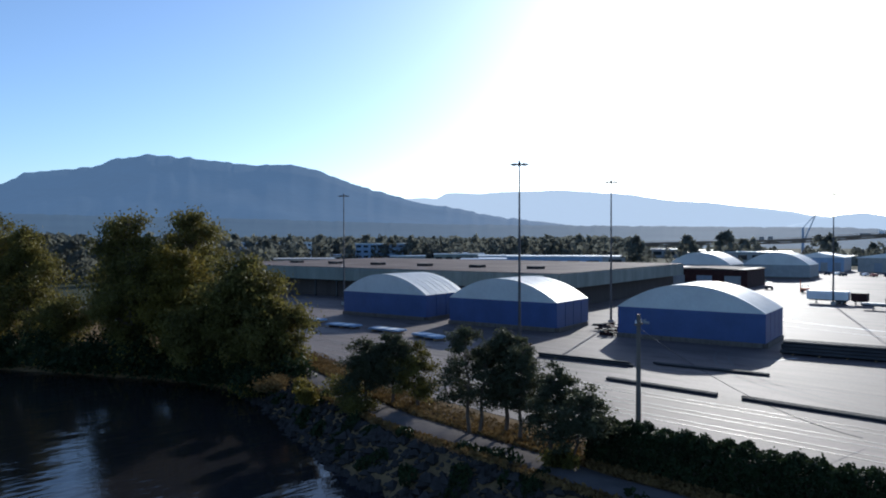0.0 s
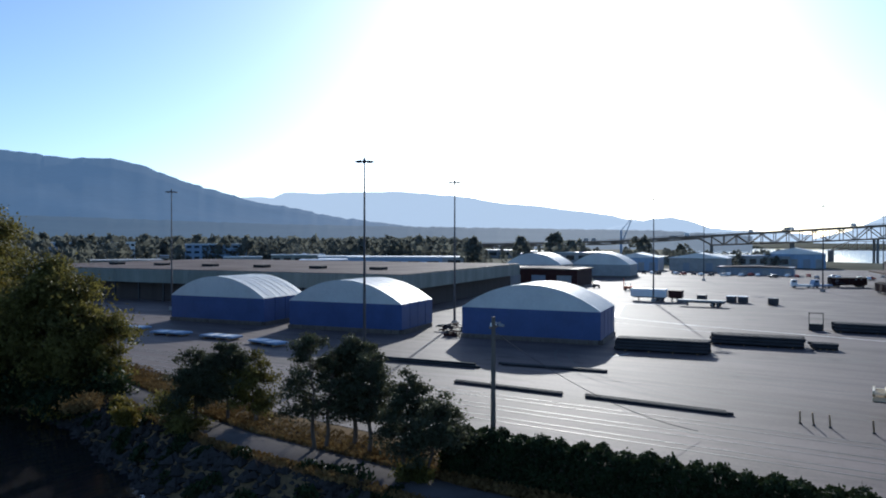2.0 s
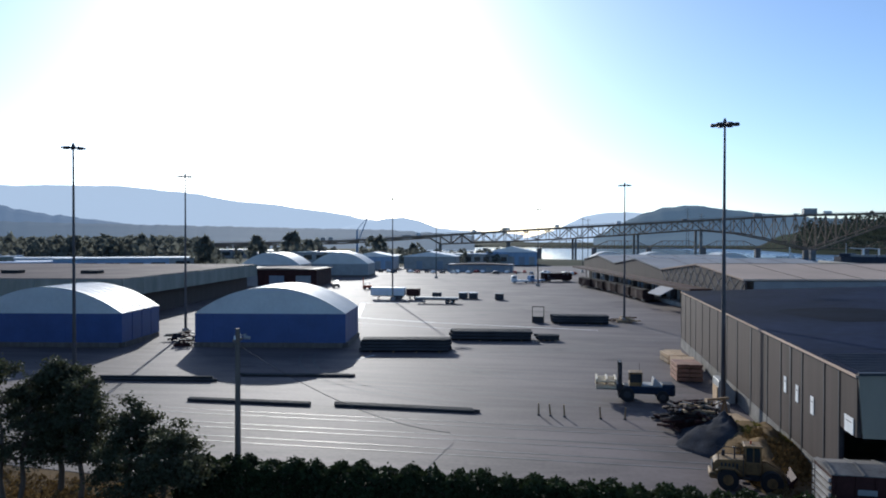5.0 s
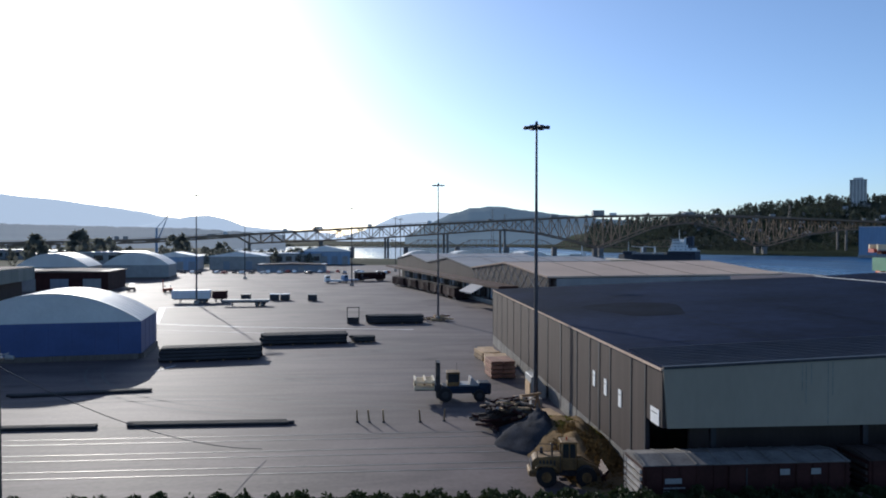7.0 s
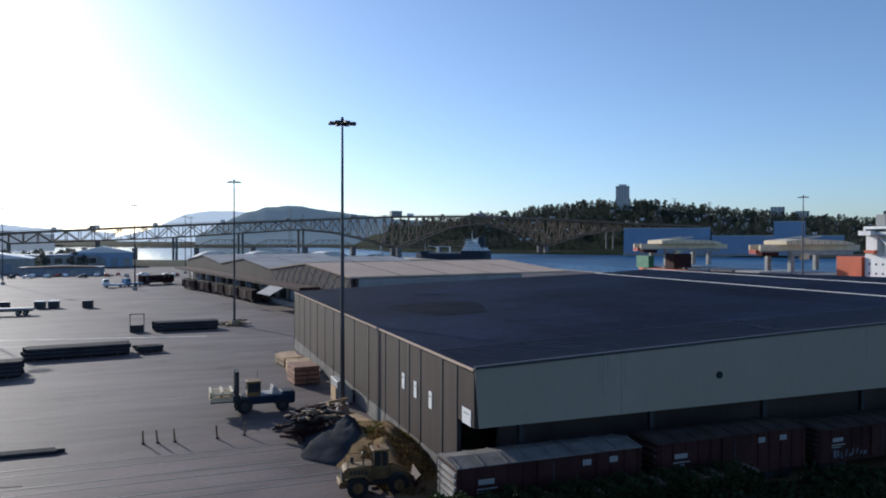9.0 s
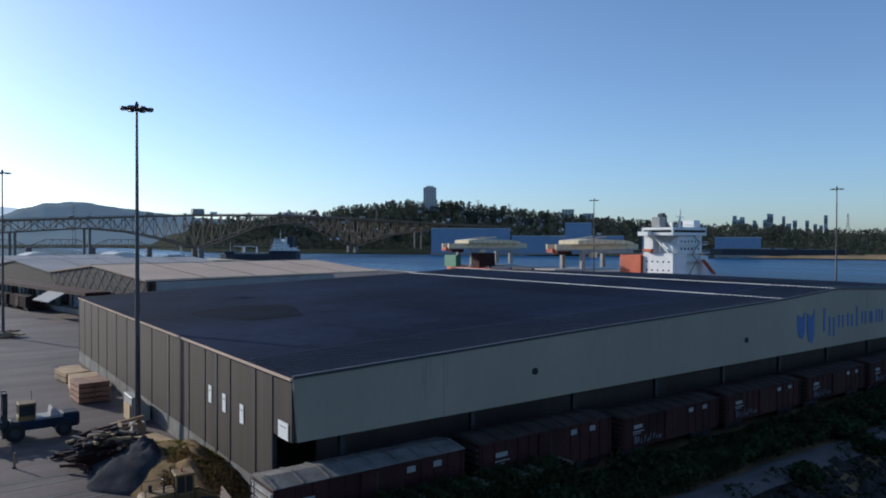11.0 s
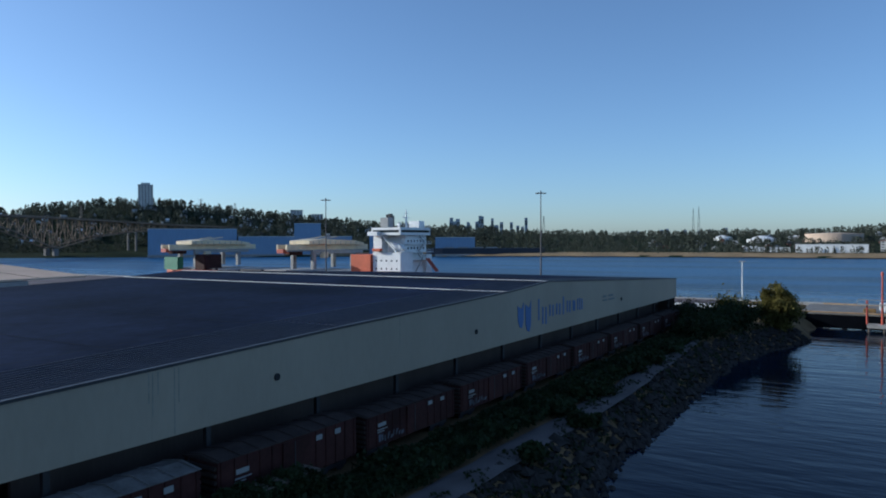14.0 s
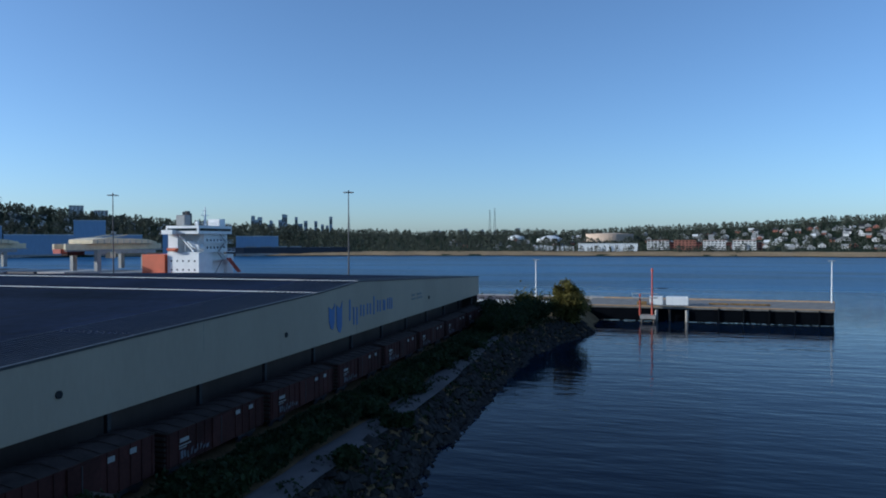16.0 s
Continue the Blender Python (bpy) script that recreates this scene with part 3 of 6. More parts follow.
# beige fascia in tall cladding sheets
for i in range(14):
    xa, xb = 127.6 * i / 14, 127.6 * (i + 1) / 14
    cuts = [xa] + [p[0] for p in PROF if xa < p[0] < xb] + [xb]
    bm = bmesh.new()
    top = [(x, on_roof(x) - 0.01) for x in cuts]
    lean = 0.28 if i == 0 else 0
    low = [(cuts[-1] - 0.006, 5.0), (cuts[0] + lean, 5.0)]
    prism(bm, top + low, 'y', -0.06, 0.10)
    part("fascia_panel", bm, M_BEIGE, wh)
bm = bmesh.new()
prism(bm, [(p[0], p[1] + 0.08) for p in PROF] + [(p[0], p[1] - 0.09) for p in PROF[::-1]], 'y', -0.14, 0.115)
part("roof_edge", bm, M_STEEL, wh, "dark metal roof edge trim")
# soffit in near-black, the shade under the fascia put into its colour
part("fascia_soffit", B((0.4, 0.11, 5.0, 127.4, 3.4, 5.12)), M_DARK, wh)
# dark brown picked to deepen the recess, part of its shade in the colour
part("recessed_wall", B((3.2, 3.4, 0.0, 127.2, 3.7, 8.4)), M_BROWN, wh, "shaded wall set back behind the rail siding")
part("loading_platform", B((3.0, 1.0, 0, 127.4, 3.39, 1.15)), M_CONC, wh)
for i in range(13):
    part("column", B((3.4 + i * 10.1, 0.68, 0, 3.75 + i * 10.1, 0.99, 5.0)), M_STEEL, wh)
part("end_wall", B((127.2, 0.2, 0, 127.5, DEEP - 0.1, 8.5)), M_BROWN, wh)
part("rear_wall", B((0.3, DEEP - 0.32, 0, 127.1, DEEP - 0.05, 8.45)), M_BROWN, wh)
# brown side wall of single panels on a concrete footing
edges = [2.9, 5.6, 10.2, 13.0, 15.6, 19.6, 25.4, 31, 36, 41, 46, 51, 56, 60.5, 65, 69.2]
for a, b in zip(edges, edges[1:]):
    part("wall_panel", B((0.0, a + 0.10, 1.5, 0.26, b - 0.10, 8.42)), M_BROWN, wh, bevel=0.02)
part("wall_panel", B((0.0, 0.11, 5.0, 0.26, 2.95, 8.42)), M_BROWN, wh)
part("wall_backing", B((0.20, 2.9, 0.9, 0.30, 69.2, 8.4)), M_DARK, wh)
for i, y in enumerate(edges):
    w = 0.22 if i in (3, 6) else 0.11
    part("column", B((-0.05, y - w, 0.3, 0.19, y + w, 8.42)), M_STEEL, wh)
part("footing", B((-0.03, 2.7, 0, 0.34, 69.3, 1.5)), M_FOOT, wh, "stained concrete footing")
part("eave_trim", B((-0.12, 0.0, 8.54, 0.14, DEEP, 8.68)), M_TAN, wh, "light metal eave trim")
for y, z, w, h in ((14.3, 5.3, 0.65, 1.25), (11.3, 5.2, 0.65, 1.25), (7.9, 5.1, 0.65, 1.25), (1.2, 5.5, 1.4, 1.0)):
    n_ = part("notice", B((-0.06, y - w / 2, z - h / 2, -0.02, y + w / 2, z + h / 2)), M_WHITE, wh, "white printed notice board")
    part("print_bar", B((-0.075, y - w * 0.32, z + h * 0.18, -0.062, y + w * 0.32, z + h * 0.25)), M_GREY, n_)
# blue emblem, lettering bars and vents on the fascia
bm = bmesh.new()
for x0, z0, k_ in ((56.0, 6.3, 1.0), (58.0, 5.7, 1.25)):
    prism(bm, [(x0, z0 + 2.6 * k_), (x0 + 0.1, z0 + 0.9), (x0 + 0.5, z0 + 0.2), (x0 + 1.1, z0), (x0 + 1.5, z0 + 0.8), (x0 + 1.6, z0 + 2.9 * k_), (x0 + 1.0, z0 + 2.2 * k_), (x0 + 0.6, z0 + 2.4 * k_)], 'y', -0.12, -0.07)
part("emblem", bm, M_SIGNBLUE, wh, "plain blue two-lobed emblem")
x = 61.6
for w, z0, z1 in ((0.34, 6.8, 9.3), (1.3, 6.1, 8.3), (1.3, 6.9, 8.4), (1.3, 6.9, 8.4), (0.5, 6.8, 9.1), (1.2, 6.9, 8.5), (0.8, 6.9, 8.4), (1.9, 6.9, 8.5)):
    bars = [(x, z0, z1)] if w < 0.6 else [(x, z0 + 0.1, z1), (x + w - 0.34, z0, z1 - 0.1)] + ([(x + w / 2 - 0.17, z0, z1)] if w > 1.6 else [])
    part("letter_bar", B(*[(xa, -0.11, za, xa + 0.34, -0.07, zb) for xa, za, zb in bars]), M_SIGNBLUE, wh)
    x += w + 0.85
for x, w in ((84.5, 1.8), (87.0, 2.6)):
    part("sign_bar", B((x, -0.11, 7.35, x + w, -0.07, 7.6), (x, -0.11, 7.9, x + w * 0.8, -0.07, 8.2)), M_SIGNGREY, wh)
for x in (18.8, 46.5, 93):
    bm = R(((x, -0.16, 7.1), (x, -0.05, 7.1), 0.25, 0.25, 14))
    part("vent", bm, M_DARK, wh, "round dark vent")
for x, z in ((8.9, 7.2), (9.15, 6.4), (9.5, 7.6), (10.6, 5.1), (10.9, 6.9), (33.2, 7.4), (72, 7.0)):
    part("rain_streak", B((x, -0.072, z, x + 0.07, -0.064, on_roof(x) - 0.2)), M_STREAK, wh)
tagged(wh, kind="")


# ---- boxcars ----
def boxcar(label, group, roof_m, rib_m):
    t = thing("boxcar", label, "boxcar", group=group)
    L_, W_ = 12.5, 3.0
    body = part("body", B((0, 0, 1.05, L_, W_, 4.15)), M_RUST, t, bevel=0.03)
    bm = bmesh.new()
    prism(bm, [(-0.05, 4.15), (W_ / 2, 4.42), (W_ + 0.05, 4.15), (W_ + 0.05, 4.10), (-0.05, 4.10)], 'x', -0.05, L_ + 0.05)
    roof_ = part("roof", bm, roof_m, t, "weathered metal roof, shade in its tone")
    for i in range(9):
        bm = bmesh.new()
        prism(bm, [(-0.05, 4.16), (W_ / 2, 4.43), (W_ + 0.05, 4.16), (W_ + 0.05, 4.22), (W_ / 2, 4.50), (-0.05, 4.22)], 'x', 0.1 + 1.52 * i, 0.22 + 1.52 * i)
        part("roof_rib", bm, roof_m, roof_)
    for xe, s in ((0, -1), (L_, 1)):
        for k in range(6):
            z = 1.3 + 0.46 * k
            part("end_rib", B((min(xe, xe + s * 0.14), 0.1, z, max(xe, xe + s * 0.14), W_ - 0.1, z + 0.24)), rib_m if s < 0 else M_RUST, body)
    for k in range(13):
        if k not in (5, 6, 7):
            x_ = 0.2 + k * 1.0
            for yy in (-0.06, W_):
                part("side_post", B((x_, yy, 1.1, x_ + 0.10, yy + 0.06, 4.1)), M_RUST, body)
    for yy in (-0.13, W_ + 0.01):
        d = part("door", B((5.1, yy, 1.2, 7.6, yy + 0.12, 4.0)), M_RUST, t)
        part("door_bar", B((6.1, yy - 0.03, 1.3, 6.18, yy + 0.15, 3.9)), M_STEEL, d)
    # plain marks on the side towards the water
    part("emblem", B((1.3, -0.075, 2.95, 2.3, -0.066, 3.3)), M_GREY, body, "plain grey emblem")
    part("marking_bar", B((1.2, -0.075, 2.62, 2.5, -0.066, 2.72), (1.2, -0.075, 2.42, 2.1, -0.066, 2.5)), M_GREY, body)
    for xx in (8.2, 10.1):
        part("marking_plate", B((xx, -0.075, 3.35, xx + 0.6, -0.066, 3.75)), M_GREY, body)
    bm = bmesh.new()
    gr_ = random.Random(17)
    for k in range(9):
        xg, zg, wg, hg, sl = 1.4 + 0.36 * k, gr_.uniform(1.35, 1.6), gr_.uniform(0.10, 0.3), gr_.uniform(0.35, 0.8), gr_.uniform(-0.15, 0.2)
        bm.faces.new([bm.verts.new(p) for p in ((xg, -0.07, zg), (xg + wg, -0.07, zg + 0.05), (xg + wg + sl, -0.07, zg + hg), (xg + sl * 0.6, -0.07, zg + hg * 0.85))])
    part("graffiti", bm, M_GRAFF, body, "blurred blue graffiti")
    part("frame", B((0.1, 0.5, 0.85, L_ - 0.1, W_ - 0.5, 1.05), (-0.55, 1.35, 0.8, L_ + 0.55, 1.65, 1.0)), M_STEEL, t)
    for xc in (1.9, L_ - 1.9):
        bg = part("bogie", B((xc - 1.3, 0.45, 0.45, xc + 1.3, 0.6, 0.8), (xc - 1.3, W_ - 0.6, 0.45, xc + 1.3, W_ - 0.45, 0.8), (xc - 0.2, 0.45, 0.5, xc + 0.2, W_ - 0.45, 0.85)), M_STEEL, t)
        for dx in (-0.85, 0.85):
            for y_ in (0.62, W_ - 0.76):
                part("wheel", R(((xc + dx, y_, 0.46), (xc + dx, y_ + 0.14, 0.46), 0.42, 0.42, 12)), M_STEEL, bg)
    part("ladder", R(*[((-0.17, 2.3, 1.2 + 0.4 * k), (-0.17, 2.75, 1.2 + 0.4 * k), 0.02, 0.02, 4) for k in range(7)], ((-0.17, 2.3, 1.1), (-0.17, 2.3, 4.1), 0.025, 0.025, 4), ((-0.17, 2.75, 1.1), (-0.17, 2.75, 4.1), 0.025, 0.025, 4)), M_STEEL, t)
    return t


first = boxcar("brown boxcar with a pale ribbed end and grey metal roof", "boxcars beside the warehouse", M_CARMID, M_CARROOF)
LOW = Matrix.Diagonal((1, 1, 0.89, 1))
first.matrix_world = pose(-2.3, -2.8, -0.05) @ LOW
# cars under the fascia take the roof with shade in its colour
car = boxcar("brown ribbed railway boxcar parked under the fascia", "boxcars beside the warehouse", M_CARDARK, M_CARDARK)
car.matrix_world = pose(-2.3 + 13.72, -2.8, -0.05) @ LOW
for i in range(2, 10):
    c = copy_thing(car, pose(-2.3 + 13.72 * i, -2.8, -0.05) @ LOW)
for i, (x, y, rz) in enumerate(((4.6, 150.5, 100), (1.9, 164, 101), (-1.0, 177.5, 102.5), (-4.4, 191, 104), (-8.2, 204, 107))):
    c = copy_thing(car, pose(x, y, 0.03, 0, 0, rz) @ LOW)
    tagged(c, "dark brown boxcar on the curved far siding", group="boxcars on the far siding")
c = copy_thing(car, pose(-28, 240, 0.03, 0, 0, 30) @ LOW)
tagged(c, "dark brown boxcar standing alone in the yard", group="boxcars on the far siding")
t = thing("rail_track", "railway siding beside the warehouse", "rail track", kind="structure")
for y in (-2.02, -0.58):
    part("rail", B((-3.5, y - 0.04, -0.05, 135, y + 0.04, -0.012)), M_RAIL, t)


# ---- light masts ----
def light_mast(h=28.0):
    t = thing("light_mast", "tall dark steel light mast with a ring of floodlights", "light mast", group="yard light masts")
    part("base", B((-0.55, -0.55, 0, 0.55, 0.55, 0.9)), M_CONC, t, "concrete plinth", bevel=0.05)
    part("pole", R(((0, 0, 0.9), (0, 0, h * 0.5), 0.24, 0.17, 12), ((0, 0, h * 0.5), (0, 0, h), 0.17, 0.10, 12)), M_MAST, t)
    ring = part("head_ring", R(*[((0.75 * math.cos(a), 0.75 * math.sin(a), h - 0.25), (0.75 * math.cos(a + math.pi / 4), 0.75 * math.sin(a + math.pi / 4), h - 0.25), 0.05, 0.05, 6) for a in [k * math.pi / 4 for k in range(8)]], *[((0, 0, h - 0.25), (0.75 * math.cos(a), 0.75 * math.sin(a), h - 0.25), 0.04, 0.04, 6) for a in [k * math.pi / 4 for k in range(8)]]), M_MAST, t)
    lamp = B((0.75, -0.22, h - 0.38, 1.36, 0.22, h - 0.20), (0.68, -0.08, h - 0.3, 0.8, 0.08, h - 0.1))
    me = finish(lamp, "floodlight", M_MAST, 0.03)
    for k in range(8):
        shared("floodlight", me, t, (0, 0, 0), 45 * k + 10)
    part("cap", R(((0, 0, h - 0.1), (0, 0, h + 0.35), 0.22, 0.08, 10)), M_MAST, t)
    return t


mast = light_mast()
mast.matrix_world = pose(-2.16, 26.9, 0.0)
for x, y in ((-76.5, 31.6), (-84.1, 69.7), (-65.4, 143.2), (-6.3, 102.8), (-75.8, 258.8), (-29.2, 212.2), (-154.6, 58.6), (141.6, 35.4), (133.5, 96.7), (-12, 330), (-9, 345)):
    copy_thing(mast, pose(x, y, 0.03, 0, 0, random.uniform(0, 40)))

# utility pole by the hedge
t = thing("utility_pole", "weathered wooden utility pole with a lamp and a sagging cable", "utility pole", (-37.5, -3.1, 0))
part("pole", R(((0, 0, -0.2), (0, 0, 10.9), 0.22, 0.15, 10)), M_POLE, t)
part("crossarm", B((-0.1, -0.5, 10.1, 0.1, 0.5, 10.25)), M_POLE, t)
part("lamp_arm", R(((0, 0, 10.4), (0.55, 0.1, 10.55), 0.04, 0.04, 6), ((0.4, 0.1, 10.35), (0.8, 0.1, 10.3), 0.14, 0.10, 8)), M_GREY, t)
for k in range(2):
    part("insulator", R(((0, -0.4 + 0.8 * k, 10.25), (0, -0.4 + 0.8 * k, 10.5), 0.06, 0.04, 8)), M_WHITE, t)
pts_ = [Vector((0, 0, 9.9)).lerp(Vector((11, 16, 0.5)), s / 12) - Vector((0, 0, 4.4 * (s / 12) * (1 - s / 12))) for s in range(13)]
bm = bmesh.new()
rings = [[bm.verts.new(p + Vector(o)) for o in ((0.025, 0, 0), (0, 0, 0.025), (-0.025, 0, 0), (0, 0, -0.025))] for p in pts_]
for ra, rb in zip(rings, rings[1:]):
    for k in range(4):
        bm.faces.new((ra[k], ra[(k + 1) % 4], rb[(k + 1) % 4], rb[k]))
part("cable", bm, M_STEEL, t)


# ---- fabric storage sheds ----
def arch_shed(w, deep, wall, rise, lower, label, group, roof_label="white fabric barrel roof"):
    t = thing("fabric_shed", label, "storage shed", group=group)
    n_ = 22
    arc = []
    for i in range(n_ + 1):
        s = -1 + 2 * i / n_
        arc.append((w / 2 + s * w / 2, wall + rise * (1 - abs(s) ** 2.05)))
    bm = bmesh.new()
    out = [(x, z + 0.06) for x, z in arc]
    rows = [[bm.verts.new((x, y, z + 0.03 * math.cos(y * 2.1))) for x, z in out] for y in [deep * k / 8 for k in range(9)]]
    inn = [[bm.verts.new((x, y, z - 0.12)) for x, z in out] for y in (0, deep)]
    for a, b in zip(rows, rows[1:]):
        for i in range(n_):
            bm.faces.new((a[i], a[i + 1], b[i + 1], b[i]))
    for i in range(n_):
        bm.faces.new((inn[0][i], inn[0][i + 1], rows[0][i + 1], rows[0][i]))
        bm.faces.new((inn[1][i], inn[1][i + 1], rows[-1][i + 1], rows[-1][i]))
    part("roof", bm, M_FABRIC, t, roof_label)
    for k in range(1, 7):
        y = deep * k / 7
        bm = bmesh.new()
        for (xa, za), (xb, zb) in zip(arc, arc[1:]):
            rod(bm, (xa, y, za + 0.10), (xb, y, zb + 0.10), 0.02, 0.02, 4)
        part("roof_seam", bm, M_FABRIC, t)
    for y0, y1, nm in ((0.05, 0.2, "front_gable"), (deep - 0.2, deep - 0.05, "rear_gable")):
        bm = bmesh.new()
        prism(bm, [(x, z - 0.05) for x, z in arc] + [(w, wall - 0.1), (0, wall - 0.1)], 'y', y0, y1)
        part(nm, bm, M_FABRIC, t, "grey-white fabric gable")
    k = 8
    for i in range(k):
        part("end_panel", B((w * i / k + 0.01, 0.02, 0.75, w * (i + 1) / k - 0.01, 0.18, wall)), lower, t)
        part("end_panel", B((w * i / k + 0.01, deep - 0.18, 0.75, w * (i + 1) / k - 0.01, deep - 0.02, wall)), lower, t)
    for i in range(4):
        for x0 in (0.0, w - 0.16):
            part("side_panel", B((x0, deep * i / 4 + 0.19, 0.75, x0 + 0.16, deep * (i + 1) / 4 - (0.19 if i == 3 else 0.01), wall)), lower, t)
    for i in range(int(w / 1.55)):
        part("foundation_block", B((i * 1.55 - 0.1, -0.35, 0.03, i * 1.55 + 1.40, 0.35, 0.75)), M_POLE, t, bevel=0.03)
    for i in range(int(deep / 1.55)):
        part("foundation_block", B((w - 0.3, 0.4 + i * 1.55, 0.03, w + 0.3, 1.9 + i * 1.55, 0.75)), M_POLE, t)
    return t


shed = arch_shed(23.4, 13.5, 5.2, 4.0, M_BLUE, "blue-walled shed with a white barrel fabric roof", "blue fabric sheds")
shed.matrix_world = pose(-74.0, 55.2, 0, 0, 0, 9)
for x, y, rz in ((-107.8, 48.9, 9), (-137.6, 45.6, 8)):
    copy_thing(shed, pose(x, y, 0, 0, 0, rz))
far_shed = arch_shed(26, 22, 5.8, 5.2, M_GREY, "grey-walled shed with a pale barrel fabric roof", "grey fabric sheds")
far_shed.matrix_world = pose(-159, 241, 0, 0, 0, 8)
copy_thing(far_shed, pose(-134, 260, 0, 0, 0, 8))
barrel = arch_shed(18, 24, 8.2, 3.2, M_GREY, "grey hall with a pale barrel roof beyond the transit shed", "barrel-roofed halls", "pale barrel roof")
for i, (b_, r_) in enumerate(((2.9, 322), (6.6, 318), (12.0, 314))):
    m_ = pose(-17 + r_ * math.sin(radians(b_)) - 9, -39 + r_ * math.cos(radians(b_)), 0)
    if i == 0:
        barrel.matrix_world = m_
    else:
        copy_thing(barrel, m_)


# ---- other port buildings ----
def gable_hall(name, label, x, y, rz, w, d, eave, ridge_h, wall_m, roof_m, bays=6):
    t = thing(name, label, "industrial building", (x, y, 0), rz)
    part("wall", B((0, 0, 0, w, d, eave)), wall_m, t)
    bm = bmesh.new()
    prism(bm, [(-0.6, eave - 0.1), (w / 2, ridge_h), (w + 0.6, eave - 0.1), (w + 0.6, eave - 0.35), (-0.6, eave - 0.35)], 'y', -0.6, d + 0.6)
    part("roof", bm, roof_m, t)
    for i in range(bays):
        a = w * (i + 0.22) / bays
        part("door", B((a, -0.08, 0, a + w / bays * 0.56, 0.02, eave * 0.62)), M_CORR2 if i % 2 else M_GREY, t)
    return t


gable_hall("storage_hall", "white hall with a low pale roof", -142, 345, 6, 24, 22, 7.5, 9.8, M_CORR, M_CAP, 4)
gable_hall("storage_hall", "grey hall with a low pale roof", -113, 352, 4, 30, 24, 7.5, 10, M_GREY, M_CAP, 5)
gable_hall("storage_hall", "pale blue hall with a gabled roof", -75, 434, 3, 34, 26, 9, 12.5, M_CORR, M_CAP, 5)
gable_hall("storage_hall", "low pale blue hall behind the yard", -82, 322, 2, 34, 14, 4, 4.5, M_CORR2, M_GREYROOF, 7)
gable_hall("brown_shed", "brown flat-roofed open storage shed", -135, 190, 6, 29, 22, 6.3, 6.6, M_RUST, M_GREYROOF, 3)

gw = thing("long_warehouse", "long low warehouse with grey fascia and brown flat roof", "warehouse", (-105.9, 83, 0), 8)
part("roof", B((-135, 0.1, 8.4, -0.1, 88, 8.75)), M_GREYROOF, gw, "weathered brown flat roof")
for i in range(15):
    part("fascia_panel", B((-135 + 9 * i + 0.03, -0.15, 5.0, -135 + 9 * i + 8.97, 0.09, 8.6)), M_GFASC, gw)
for i in range(10):
    part("fascia_panel", B((-0.09, 0.11 + 8.8 * i, 5.0, 0.15, 8.88 + 8.8 * i, 8.6)), M_GFASC, gw)
part("wall", B((-134.5, 3, 0, -2.5, 86, 8.4)), M_BROWN, gw, "dark recessed wall")
for i in range(16):
    part("column", B((-134.5 + 8.9 * i, 0.1, 0, -134.1 + 8.9 * i, 0.5, 5.0)), M_STEEL, gw)
for i in range(6):
    part("roof_vent", B((-20 - 19 * i, 20, 8.75, -16 - 19 * i, 23, 9.5)), M_DARK, gw, "dark roof ventilator", bevel=0.1)

# saw-roofed transit shed behind the warehouse
row = thing("transit_shed", "transit shed with a row of low gables and dark canopy", "transit shed", (15.5, 112, 0), 10.5)
W4 = 53.0
for k in range(3):
    y0 = -9 + k * W4
    L_ = (58, 50, 46)[k]
    for nm_, ya, yb, za, zb in (("roof", y0, y0 + W4 / 2, 9.0, 11.2), ("roof", y0 + W4 / 2, y0 + W4, 11.2, 9.0)):
        bm = bmesh.new()
        prism(bm, [(ya, za), (yb, zb), (yb, zb - 0.35), (ya, za - 0.35)], 'x', -0.6, L_)
        rf = part(nm_, bm, M_TAN if k == 0 else M_PALE, row)
        for j in range(1, 5):
            xs_ = L_ * j / 5
            bm = bmesh.new()
            prism(bm, [(ya, za + 0.005), (yb, zb + 0.005), (yb, zb + 0.05), (ya, za + 0.05)], 'x', xs_, xs_ + 0.2)
            part("roof_joint", bm, M_GREYROOF, rf)
    bm = bmesh.new()
    prism(bm, [(y0, 8.6), (y0 + W4 / 2, 10.8), (y0 + W4, 8.6), (y0 + W4, 5.6), (y0, 5.6)], 'x', -0.3, 0.2)
    gb = part("gable", bm, M_BROWN, row, "dark brown shingled gable")
    if k == 0:
        for j in range(12):
            for sl in (-1, 1):
                ya = y0 + 3 + j * 4.2
                yb = min(y0 + W4, max(y0, ya + sl * 4.6))
                top_ = lambda v: 8.6 + 2.2 * (1 - abs(v - y0 - W4 / 2) / (W4 / 2))
                part("batten", R(((-0.33, ya, 5.7), (-0.33, yb, top_(yb) - 0.1), 0.07, 0.07, 4)), M_PALE, gb)
    part("ridge_cap", B((-0.6, y0 + W4 / 2 - 0.2, 11.12, L_, y0 + W4 / 2 + 0.2, 11.3)), M_CAP if k else M_TAN, row)
    for j in range(7):
        part("loading_door", B((1.2, y0 + 2 + 7.3 * j, 1.2, 1.5, y0 + 6.6 + 7.3 * j, 4.7)), M_CORR if j % 2 else M_DARK, row)
part("wall", B((1.55, -9, 0, 44, W4 * 3 - 9, 8.5)), M_GREY, row)
part("platform", B((-1.0, -9, 0, 1.54, W4 * 3 - 9, 1.15)), M_CONC, row)
for j in range(22):
    part("column", B((-0.55, -8 + 7.3 * j, 1.15, -0.25, -7.7 + 7.3 * j, 5.2)), M_STEEL, row)
part("canopy", B((-5.2, 8, 5.2, -0.35, W4 * 3 - 9, 5.9)), M_RUST, row, "dark flat canopy")
bm = bmesh.new()
prism(bm, [(-8.5, 3.6), (-5.25, 5.3), (-5.25, 5.1), (-8.5, 3.4)], 'y', 19, 29)
